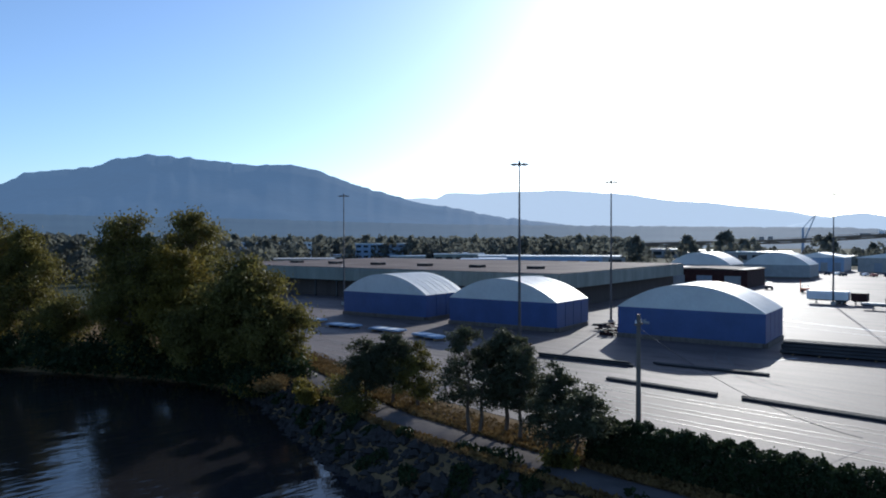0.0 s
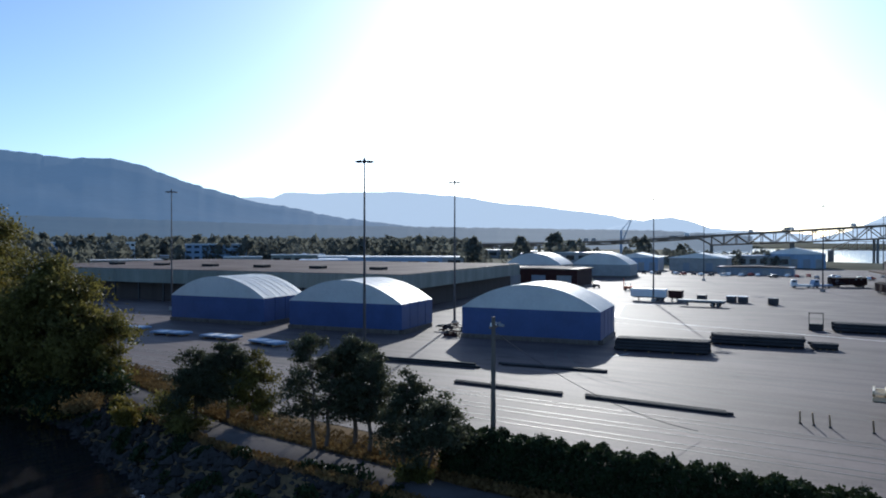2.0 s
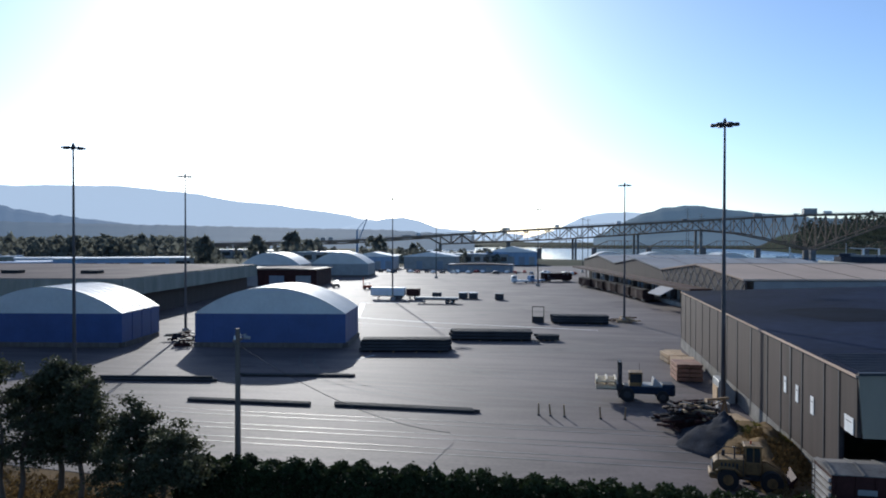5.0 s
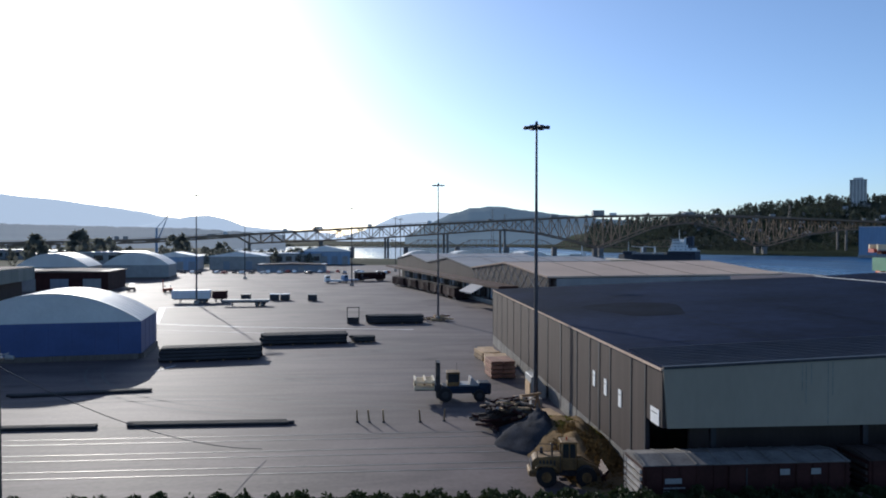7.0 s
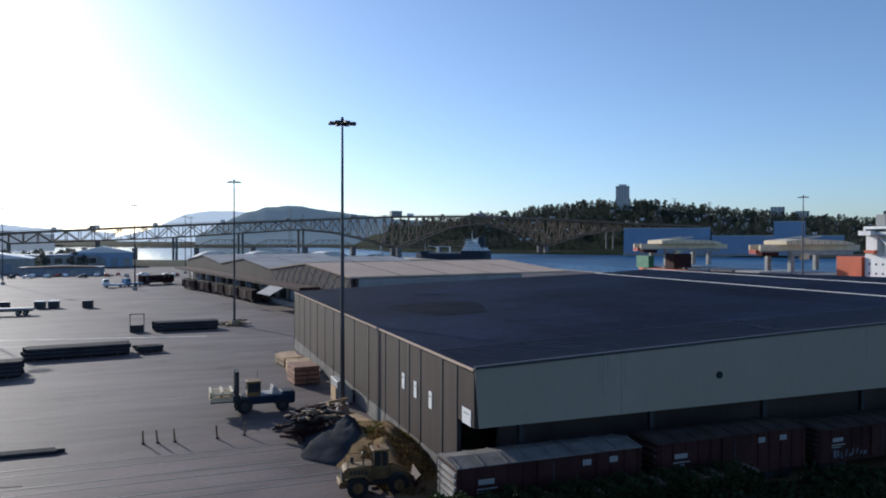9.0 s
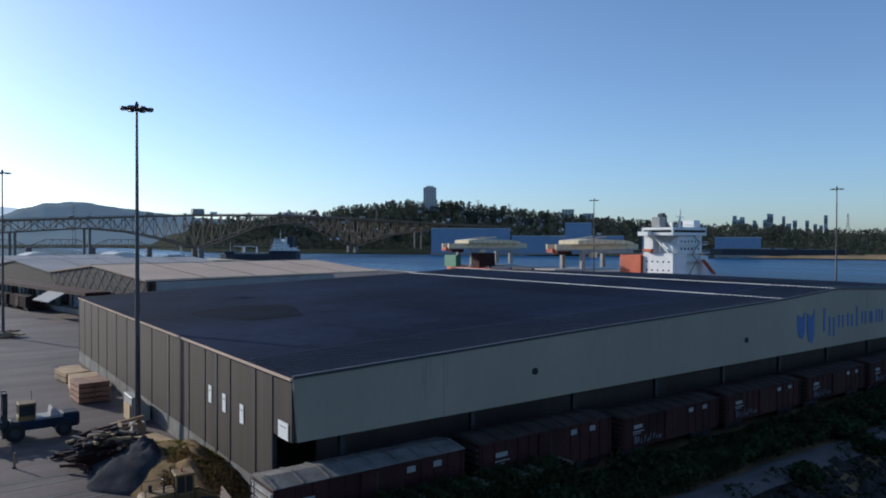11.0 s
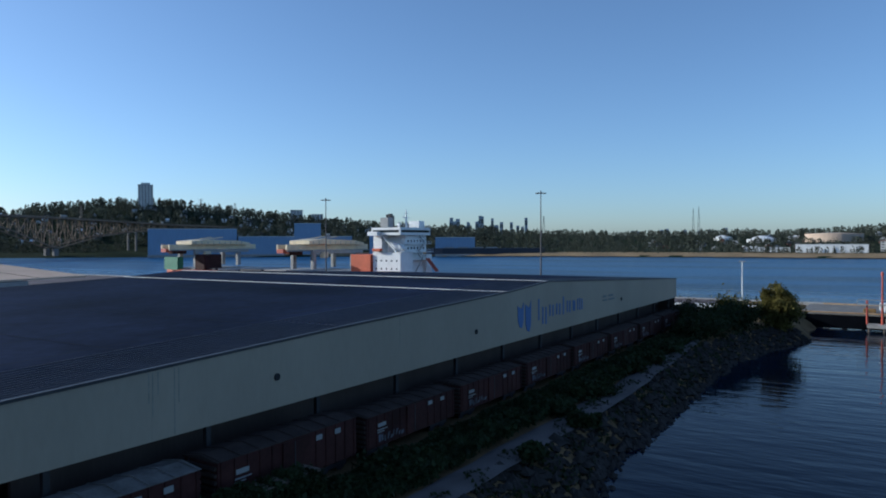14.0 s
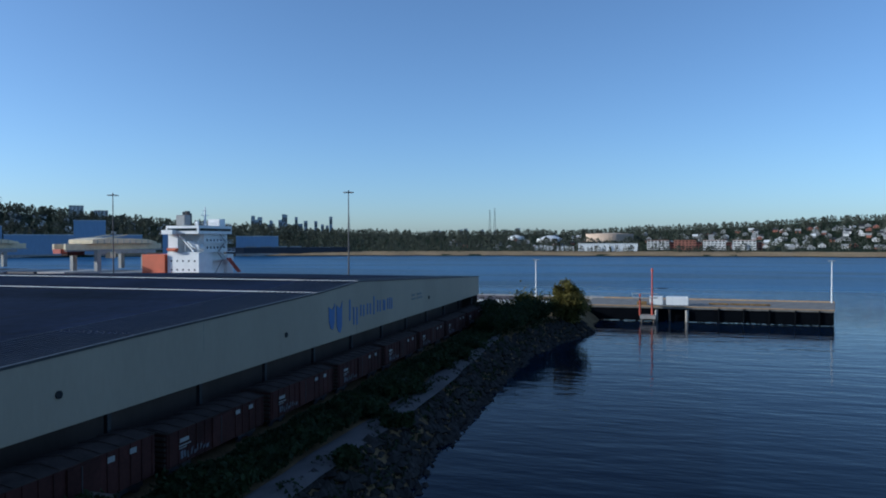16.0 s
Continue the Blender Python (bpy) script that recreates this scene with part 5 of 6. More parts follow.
part("chassis", B((0.4, 0.8, 0.7, 5.2, 1.8, 1.15)), M_STEEL, t)
for y_ in (-0.1, 2.0):
    bm = bmesh.new()
    prism(bm, [(0.2, 1.55), (0.5, 1.78), (1.7, 1.78), (2.1, 1.45), (2.1, 1.35), (1.65, 1.66), (0.55, 1.66), (0.25, 1.45)], 'y', y_, y_ + 0.7)
    part("fender", bm, M_YELLOW, t)
    part("step", B((2.3, y_ + 0.1, 0.55, 2.9, y_ + 0.6, 0.65), (2.3, y_ + 0.1, 1.0, 2.9, y_ + 0.6, 1.08)), M_STEEL, t)
    part("handrail", R(((2.3, y_ + 0.1, 1.1), (2.3, y_ + 0.1, 2.9), 0.03, 0.03, 5), ((0.4, y_ + 0.3, 2.3), (0.4, y_ + 0.3, 2.85), 0.03, 0.03, 5), ((0.4, y_ + 0.3, 2.85), (2.3, y_ + 0.3, 2.85), 0.03, 0.03, 5)), M_STEEL, t)
cab = part("cab", B((2.5, 0.6, 1.2, 3.8, 2.0, 2.2)), M_YELLOW, t, bevel=0.05)
bm = bmesh.new()
prism(bm, [(2.4, 3.35), (2.45, 3.5), (3.8, 3.5), (3.95, 3.35)], 'y', 0.5, 2.1)
part("cab_roof", bm, M_YELLOW, cab, bevel=0.03)
bm = bmesh.new()
prism(bm, [(2.58, 2.2), (2.58, 3.35), (3.62, 3.35), (3.76, 2.2)], 'y', 0.66, 1.94)
part("cab_window", bm, M_GLASS, cab)
for x_ in (2.5, 3.1, 3.66):
    for y_ in (0.6, 1.92):
        part("cab_post", B((x_, y_, 2.15, x_ + 0.1, y_ + 0.08, 3.36)), M_YELLOW, cab)
part("beacon", R(((3.0, 1.3, 3.5), (3.0, 1.3, 3.75), 0.08, 0.06, 8)), M_ORANGE, cab)
part("exhaust", R(((1.7, 0.8, 2.3), (1.7, 0.8, 3.2), 0.07, 0.07, 8), ((1.7, 0.8, 3.2), (1.6, 0.8, 3.32), 0.07, 0.06, 8)), M_STEEL, t)
part("air_filter", R(((0.9, 1.7, 2.3), (0.9, 1.7, 2.75), 0.14, 0.14, 10)), M_STEEL, t)
part("tower", B((3.85, 0.75, 1.0, 4.35, 1.0, 2.1), (3.85, 1.6, 1.0, 4.35, 1.85, 2.1)), M_YELLOW, t, bevel=0.04)
for y_ in (0.72, 1.68):
    bm = bmesh.new()
    prism(bm, [(3.95, 1.9), (4.3, 2.05), (5.3, 1.55), (6.0, 0.75), (5.8, 0.6), (5.1, 1.2)], 'y', y_, y_ + 0.2)
    part("lift_arm", bm, M_YELLOW, t, bevel=0.02)
    part("ram", R(((4.0, y_ + 0.1, 1.1), (5.1, y_ + 0.1, 1.3), 0.08, 0.06, 8)), M_STEEL, t)
bm = bmesh.new()
prism(bm, [(5.75, 0.12), (7.1, 0.08), (7.1, 0.18), (6.2, 0.32), (6.0, 0.9), (6.35, 1.42), (6.25, 1.52), (5.7, 1.0)], 'y', -0.15, 2.75)
part("bucket", bm, M_RUST, t, "worn dark steel bucket")
for x_ in (1.15, 4.5):
    for y_ in (-0.1, 2.05):
        wheel(t, x_, y_, 0.85, 0.65)

loader.scale = (0.8, 0.8, 0.84)
t = thing("log_stacker", "large forklift with a raised mast carrying timber frames", "forklift", (-12.6, 29.6, 0.03), 0)
t.scale = (0.86, 0.9, 0.86)
part("body", B((1.6, 0.2, 0.9, 7.0, 2.5, 1.75)), M_DBLUE, t, "dark blue machine body", bevel=0.1)
part("counterweight", B((5.9, 0.3, 0.7, 7.5, 2.4, 2.1)), M_DBLUE, t, bevel=0.2)
part("deck", B((3.6, 0.3, 1.75, 6.0, 2.4, 1.95)), M_GREY, t, bevel=0.04)
bm = bmesh.new()
prism(bm, [(4.9, 1.9), (5.9, 1.9), (5.2, 2.7), (5.0, 2.7)], 'y', 0.4, 2.3)
part("cowl", bm, M_PALE, t, bevel=0.03)
cab = part("cab", B((2.2, 0.5, 1.7, 3.7, 2.2, 2.2)), M_YELLOW, t, bevel=0.05)
part("cab_roof", B((2.2, 0.5, 3.2, 3.75, 2.2, 3.4)), M_YELLOW, cab, bevel=0.05)
part("cab_window", B((2.27, 0.57, 2.2, 3.63, 2.13, 3.2)), M_GLASS, cab)
for x_ in (2.22, 3.6):
    for y_ in (0.52, 2.08):
        part("cab_post", B((x_, y_, 2.1, x_ + 0.1, y_ + 0.1, 3.3)), M_YELLOW, cab)
for y_ in (0.5, 1.9):
    part("mast_rail", B((0.9, y_, 0.3, 1.35, y_ + 0.3, 4.6)), M_STEEL, t)
for z_ in (1.0, 2.7, 4.3):
    part("mast_crossbar", B((1.0, 0.5, z_, 1.25, 2.2, z_ + 0.25)), M_STEEL, t)
part("lift_chain", R(((1.1, 1.2, 0.6), (1.1, 1.2, 4.5), 0.08, 0.08, 6), ((1.1, 1.6, 0.6), (1.1, 1.6, 4.5), 0.08, 0.08, 6)), M_STEEL, t)
part("carriage", B((0.65, 0.0, 1.3, 0.9, 2.7, 2.0)), M_STEEL, t)
for y_ in (0.3, 2.2):
    part("fork", B((-1.7, y_, 1.28, 0.9, y_ + 0.25, 1.42)), M_STEEL, t)
part("beacon", R(((3.5, 2.1, 3.4), (3.5, 2.1, 4.3), 0.025, 0.025, 5)), M_STEEL, t)
for x_ in (1.9, 6.0):
    for y_ in (-0.2, 2.3):
        wheel(t, x_, y_, 0.85 if x_ < 3 else 0.7, 0.6, M_STEEL)
t = thing("pallet_stack", "pale timber pallet frames held on the forks", "pallet", (-14.2, 29.6, 1.27))
for z_ in (0.02, 0.65):
    for k in range(4):
        part("slat", B((0.1, 0.1 + 0.8 * k, z_, 2.2, 0.32 + 0.8 * k, z_ + 0.16)), M_CREAM, t)
    for x_ in (0.1, 1.1, 2.0):
        part("bearer", B((x_, 0.05, z_ + 0.16, x_ + 0.2, 2.8, z_ + 0.34)), M_CREAM, t)
for k in range(3):
    part("block", B((0.1 + 0.95 * k, 0.4, 0.36, 0.3 + 0.95 * k, 2.4, 0.66)), M_WOOD, t)


def trailer(label, x, y, rz, L_, h, mat, z0=1.1):
    t = thing("trailer", label, "trailer", (x, y, 0.03), rz, group="yard trailers")
    part("box", B((0, 0, z0, L_, 2.5, z0 + h)), mat, t, bevel=0.05)
    part("chassis", B((0.3, 0.8, z0 - 0.3, L_ - 0.3, 1.7, z0)), M_STEEL, t)
    for x_ in (L_ * 0.74, L_ * 0.86):
        for y_ in (0, 2.15):
            wheel(t, x_, y_, 0.48, 0.35, M_GREY)
    for y_ in (0.6, 1.75):
        part("landing_leg", B((L_ * 0.2, y_, 0, L_ * 0.2 + 0.15, y_ + 0.15, z0)), M_STEEL, t)
    return t


trailer("white box trailer parked by the mast", -72.5, 146, 2, 9.6, 2.2, M_WHITE)
trailer("dark box trailer parked beside a white one", -62.5, 147.2, 2, 3.6, 1.9, M_RUST)
trailer("low flat trailer with pipes", -57.5, 136, 2, 11.5, 0.5, M_GREY)
for x, y, m_ in ((-56, 152, M_STEEL), (-48.5, 152.5, M_WHITE), (-45.6, 152.5, M_WHITE), (-38, 150.5, M_STEEL)):
    t = thing("crate", "covered cargo crate on the asphalt", "crate", (x, y, 0.03), group="yard crates")
    part("body", B((0, 0, 0.15, 2.3, 2.3, 1.6)), M_STEEL, t, bevel=0.05)
    part("lid", B((-0.05, -0.05, 1.6, 2.35, 2.35, 1.75)), m_, t)
    part("skid", B((0.1, 0, 0, 0.3, 2.3, 0.15), (2.0, 0, 0, 2.2, 2.3, 0.15)), M_WOOD, t)
for x, y, s, m_ in ((-86, 184, 1.0, M_ORANGE), (-99, 190, 0.8, M_STEEL)):
    t = thing("forklift", "small orange forklift parked in the yard" if m_ is M_ORANGE else "small dark forklift beside the brown shed", "forklift", (x, y, 0.03), 20, group="small forklifts")
    part("body", B((0, 0, 0.5, 2.6 * s, 1.5, 1.4)), m_, t, bevel=0.08)
    part("guard", B((0.4, 0.1, 2.3, 2.0, 1.4, 2.4), (0.4, 0.1, 1.4, 0.5, 0.2, 2.3), (1.9, 0.1, 1.4, 2.0, 0.2, 2.3), (0.4, 1.3, 1.4, 0.5, 1.4, 2.3), (1.9, 1.3, 1.4, 2.0, 1.4, 2.3)), M_STEEL, t)
    part("mast", B((-0.3, 0.2, 0.1, -0.05, 0.4, 3.9 * s), (-0.3, 1.1, 0.1, -0.05, 1.3, 3.9 * s)), m_, t)
    for x_ in (0.4, 2.0):
        for y_ in (-0.1, 1.3):
            wheel(t, x_, y_, 0.42, 0.3, M_STEEL)


def car_(label, x, y, rz, mat, truck=False):
    t = thing("truck" if truck else "car", label, "truck" if truck else "car", (x, y, 0.03), rz, group="parked vehicles")
    bm = bmesh.new()
    if truck:
        prism(bm, [(0, 0.5), (0, 1.9), (0.3, 2.9), (2.0, 2.9), (2.0, 1.2), (7.2, 1.2), (7.2, 0.6)], 'y', 0, 2.3)
    else:
        prism(bm, [(0, 0.35), (0, 0.8), (1.0, 0.95), (1.7, 1.45), (3.2, 1.45), (3.9, 1.0), (4.4, 0.9), (4.4, 0.35)], 'y', 0, 1.75)
    part("body", bm, mat, t, bevel=0.06)
    part("window", B((0.4, -0.02, 2.0, 1.7, 2.32, 2.6)) if truck else B((1.6, -0.02, 1.0, 3.3, 1.77, 1.35)), M_GLASS, t)
    for x_ in ((1.2, 5.8) if truck else (0.9, 3.5)):
        for y_ in (-0.02, 2.0 if truck else 1.5):
            wheel(t, x_, y_, 0.45 if truck else 0.32, 0.28, M_GREY)
    return t


car_("white work truck with a flat bed", -40, 228, 15, M_WHITE, True)
car_("pale truck standing near the far siding", -33, 231, 40, M_CORR, True)
rr_ = random.Random(11)
for i in range(26):
    car_("small parked car at the edge of the yard", -118 + 4.1 * i + rr_.uniform(-1, 1), 312 + rr_.uniform(-14, 2), rr_.choice((80, 95, 10, 100)), rr_.choice((M_WHITE, M_GREY, M_STEEL, M_RED, M_DBLUE)))

# gate frame by the pipes
t = thing("gate_frame", "dark steel gantry frame over a rack", "frame", (-24.6, 98.0, 0.03), 2)
part("post", R(((0, 0, 0), (0, 0, 3.2), 0.08, 0.08, 6)), M_STEEL, t)
part("post", R(((2.3, 0, 0), (2.3, 0, 3.2), 0.08, 0.08, 6)), M_STEEL, t)
part("beam", R(((-0.1, 0, 3.2), (2.4, 0, 3.2), 0.08, 0.08, 6)), M_STEEL, t)
part("rack", B((0.1, -0.8, 0, 2.2, 0.8, 1.3)), M_PIPE, t, bevel=0.05)


# ---- pier, beacon and berth ----
pier = thing("pier", "timber and concrete pier with fenders on dark piles", "pier", kind="structure")
bm = bmesh.new()
prism(bm, [(163.5, -19), (163.5, -74.6), (187, -80), (187, -19)], 'z', -0.4, 0.0)
part("deck", bm, M_FOOT, pier)
part("kerb", B((163.4, -74.6, 0.0, 163.8, -19, 0.22)), M_WOOD, pier)
part("kerb", B((186.5, -79.8, 0.0, 187, -22, 0.3)), M_WOOD, pier)
for k in range(15):
    for x_ in (164.2, 175, 186):
        part("pile", R(((x_, -74 + 3.9 * k, -8), (x_, -74 + 3.9 * k, -0.7), 0.24, 0.24, 8)), M_POLE, pier)
# black fender face; the set-back sheet stands in for shade under the deck
part("fender_shade_wall", B((163.6, -74.5, -3.4, 163.9, -43.2, -0.4), (163.6, -35.4, -3.4, 163.9, -19, -0.4), (165.5, -43.2, -4.5, 165.8, -35.4, -0.4)), M_SEAM, pier)
for y in (-42.8, -35.8):
    part("dolphin", R(((163.2, y, -8), (163.2, y, -0.72), 0.35, 0.35, 10)), M_CONC, pier)
for y in (-50, -55.5, -61, -66.5, -71.5):
    part("fender_pile", R(((163.3, y, -8), (163.3, y, -0.1), 0.2, 0.18, 8)), M_SEAM, pier)
t = thing("harbour_beacon", "red steel harbour beacon on a piled platform", "beacon", (161.2, -33.8, 0))
part("platform", B((-1.8, -1.8, -2.6, 1.8, 1.8, -1.9)), M_CONC, t)
for x_, y_ in ((-1.4, -1.4), (1.4, -1.4), (-1.4, 1.4), (1.4, 1.4)):
    part("pile", R(((x_, y_, -8), (x_, y_, -2.6), 0.2, 0.2, 8)), M_POLE, t)
part("post", R(((0, -1.0, -1.9), (0, -1.0, 8.6), 0.24, 0.16, 8)), M_RED, t)
part("post", R(((0, 1.8, -1.9), (0, 1.8, 3.2), 0.22, 0.2, 8)), M_RED, t)
part("catwalk", B((-0.8, -2.2, 2.2, 0.8, 3.6, 2.4)), M_GREY, t)
part("railing", R(((-0.8, -2.2, 3.3), (-0.8, 3.6, 3.3), 0.05, 0.05, 5), ((0.8, -2.2, 3.3), (0.8, 3.6, 3.3), 0.05, 0.05, 5), ((-0.8, 3.6, 2.3), (-0.8, 3.6, 3.3), 0.05, 0.05, 5), ((-0.8, -2.2, 2.3), (-0.8, -2.2, 3.3), 0.05, 0.05, 5)), M_GREY, t)
part("solar_panel", B((-0.6, -4.6, 4.6, 0.6, -2.2, 4.75)), M_DBLUE, t)
part("arm", R(((0, -1.0, 4.5), (0, -4.0, 4.6), 0.06, 0.06, 5)), M_GREY, t)
part("lamp", R(((0, -1.0, 8.6), (0, -1.0, 9.4), 0.32, 0.22, 10)), M_RED, t)
for x, y, w, h in ((168, -37.4, 3.2, 2.1), (168, -43.4, 5.2, 2.1)):
    c = thing("container", "white steel cargo container on the pier", "container", (x, y, 0.0), group="pier containers")
    part("body", B((0, 0, 0.05, 2.5, w, h)), M_WHITE, c, bevel=0.04)
    for k in range(int(w / 0.9)):
        part("rib", B((-0.05, 0.2 + 0.9 * k, 0.2, 0.0, 0.35 + 0.9 * k, h - 0.1)), M_WHITE, c)
    part("door_bar", B((0.6, -0.05, 0.2, 0.7, 0.0, h - 0.2), (1.8, -0.05, 0.2, 1.9, 0.0, h - 0.2)), M_GREY, c)
c = thing("skip", "yellow steel skip on the pier", "skip", (167, -33.6, 0))
part("body", B((0, 0, 0, 2, 2.4, 0.9)), M_YELLOW, c, bevel=0.1)
for y in (-53, -57.8, -62.5):
    c = thing("bumper_rail", "yellow stored fender beam lying on the pier", "fender", (172, y, 0))
    part("beam", B((0, 0, 0, 1.0, 4.5, 0.45)), M_YELLOW, c, bevel=0.05)
for x, y, h in ((186, -3, 10.6), (186, -79.0, 10.8)):
    p_ = thing("lamp_post", "slim pale steel lamp post on the pier", "lamp post", (x, y, 0), group="pier lamp posts")
    part("post", R(((0, 0, 0), (0, 0, h), 0.2, 0.12, 8)), M_CAP, p_)
    part("head", B((-0.3, -0.9, h - 0.15, 0.3, 0.9, h + 0.05)), M_GREY, p_)
for k in range(6):
    c = thing("barrier", "white concrete road barrier on the quay", "barrier", (160 + 0.5 * k, 12 - 5.2 * k, 0), 95, group="quay barriers")
    bm = bmesh.new()
    prism(bm, [(-0.4, 0), (0.4, 0), (0.15, 0.5), (0.12, 1.1), (-0.12, 1.1), (-0.15, 0.5)], 'x', -2.4, 2.4)
    part("body", bm, M_WHITE, c)

# ---- cargo ship at the berth ----
sp = thing("cargo_ship", "orange-hulled cargo ship with white accommodation and deck gantries", "cargo ship", (0, 0, 0))
bm = bmesh.new()
plan = [(197, 118), (199, 108), (225, 108), (227, 118), (227, 244), (222, 258), (212, 266), (202, 258), (197, 244)]
prism(bm, plan, 'z', -4.5, 3.38)
part("hull", bm, M_ORANGE, sp, "orange-red steel hull")
part("deck_store", B((198, 131.3, 3.4, 212, 141, 11.2)), M_ORANGE, sp, "orange deck store", bevel=0.1)
part("winch", B((198, 226, 3.4, 208, 233, 10.5)), M_RUST, sp, "rusty red deck machinery", bevel=0.4)
part("bulwark", B((196.8, 243.5, 3.4, 200, 253, 9.2)), M_GREEN, sp, "green bow bulwark")
for k in range(7):
    part("hatch_cover", B((199.5, 148 + 14.5 * k, 3.4, 224.5, 161 + 14.5 * k, 4.3)), M_STEEL if k % 2 else M_GREY, sp, bevel=0.1)
sup = part("superstructure", B((199, 118, 3.4, 207, 131, 12.0), (207.02, 120.5, 3.4, 218, 131, 12.0), (203.5, 119, 12.02, 218, 130.8, 18.5), (199.2, 126.8, 12.02, 203.48, 130.8, 18.5)), M_WHITE, sp, "white accommodation block", bevel=0.05)
wb = part("wheelhouse", B((198.2, 117.4, 18.5, 218.6, 131, 21.4)), M_WHITE, sp, bevel=0.08)
part("window", B((198.12, 118.2, 19.6, 198.25, 130.2, 20.5), (198.8, 117.32, 19.6, 217.8, 117.45, 20.5)), M_GLASS, wb)
part("bridge_wing", B((195.8, 126.5, 18.4, 198.15, 131, 19.9)), M_WHITE, wb)
for z_ in (13.2, 15.9):
    for k in range(6):
        part("window", B((205 + 2.1 * k, 118.9, z_, 205.8 + 2.1 * k, 119.05, z_ + 0.8)), M_GLASS, sup)
for z_ in (5.5, 8.6):
    for k in range(5):
        part("window", B((198.93, 119.4 + 2.4 * k, z_, 199.05, 120.0 + 2.4 * k, z_ + 0.6)), M_GLASS, sup)
for z_, x0, x1, y0 in ((9.0, 207, 221, 118.3), (12.0, 199, 221, 117.6), (15.2, 203.6, 220, 117.8), (21.4, 198.2, 218.6, 117.4)):
    part("deck_edge", B((x0, y0, z_ - 0.12, x1, 120.6 if z_ < 10 else 119.2, z_ + 0.1)), M_WHITE, sup)
    part("railing", R(((x0, y0 + 0.05, z_ + 1.1), (x1, y0 + 0.05, z_ + 1.1), 0.06, 0.06, 4), ((x0, y0 + 0.05, z_ + 0.6), (x1, y0 + 0.05, z_ + 0.6), 0.05, 0.05, 4), *[((x0 + (x1 - x0) * q / 10, y0 + 0.05, z_), (x0 + (x1 - x0) * q / 10, y0 + 0.05, z_ + 1.1), 0.05, 0.05, 4) for q in range(11)]), M_WHITE, sup)
for xa, ya, za, xb, yb, zb in ((208, 117.9, 3.6, 213, 117.9, 9.0), (214, 118.0, 9.0, 210, 118.0, 12.0), (211, 118.2, 12.0, 215, 118.2, 15.2), (216, 118.2, 15.2, 212, 118.2, 18.4)):
    part("stair", R(((xa, ya, za), (xb, yb, zb), 0.22, 0.22, 4), ((xa, ya - 0.5, za + 1), (xb, yb - 0.5, zb + 1), 0.06, 0.06, 4)), M_GREY, sup)
part("gangway", R(((215, 117.0, 9.5), (221.5, 116.6, 4.2), 0.35, 0.35, 4), ((216.5, 117.0, 9.5), (223, 116.6, 4.2), 0.35, 0.35, 4)), M_RED, sp, "red stern gangway")
part("stern_house", B((218.05, 119, 3.4, 222, 127, 11.0)), M_WHITE, sp, bevel=0.06)
part("stern_tower", B((214.5, 120, 21.42, 218.3, 125, 24.2)), M_WHITE, sp, bevel=0.15)
part("brace", R(((199.5, 126.4, 18.2), (199.5, 120.2, 12.1), 0.35, 0.35, 4)), M_WHITE, sup)
bm = bmesh.new()
prism(bm, [(118.0, 13.4), (119.2, 12.7), (124.6, 14.6), (125.2, 15.6), (124.2, 16.4), (119.0, 14.9)], 'x', 200.4, 202.9)
part("lifeboat", bm, M_WHITE, sp, "white enclosed lifeboat on its davits", bevel=0.25)
part("davit", R(((200.2, 119, 12), (200.2, 119, 16.5), 0.16, 0.16, 6), ((200.2, 124.5, 12), (200.2, 124.5, 17.5), 0.16, 0.16, 6), ((200.2, 119, 16.5), (202.2, 119, 17.6), 0.14, 0.14, 6)), M_WHITE, sp)
bm = bmesh.new()
prism(bm, [(126.0, 12.9), (126.6, 12.4), (129.4, 12.4), (130.2, 12.9), (130.0, 13.5), (126.2, 13.5)], 'x', 197.2, 198.9)
part("rescue_boat", bm, M_ORANGE, sp, "orange rescue boat", bevel=0.15)
fn = part("funnel", B((203, 126.5, 21.42, 206.5, 130.5, 25.4)), M_GREY, sp, "grey funnel with dark exhausts", bevel=0.3)
part("exhaust", R(((204.2, 128, 25.4), (204.2, 128, 26.6), 0.4, 0.4, 10), ((205.6, 129, 25.4), (205.6, 129, 26.2), 0.35, 0.35, 10)), M_STEEL, fn)
part("vent_stack", B((207.5, 128, 21.42, 209.2, 130, 26.2), (207.0, 128.3, 26.2, 208.6, 129.7, 27.0)), M_STEEL, sp, bevel=0.1)
part("radar_mast", R(((210, 123, 21.4), (210, 123, 28.6), 0.55, 0.14, 8), ((207.6, 123, 25.4), (212.4, 123, 25.4), 0.14, 0.14, 6), ((208.6, 123, 27.0), (211.4, 123, 27.0), 0.1, 0.1, 6), ((208.4, 123, 25.5), (208.4, 123, 26.5), 0.1, 0.1, 6)), M_WHITE, sp)
for x_, y_ in ((200.5, 119.5), (213, 129)):
    part("radar_dome", R(((x_, y_, 21.4), (x_, y_, 22.4), 0.3, 0.3, 8), ((x_, y_, 22.4), (x_, y_, 23.2), 0.6, 0.35, 10)), M_WHITE, sp)
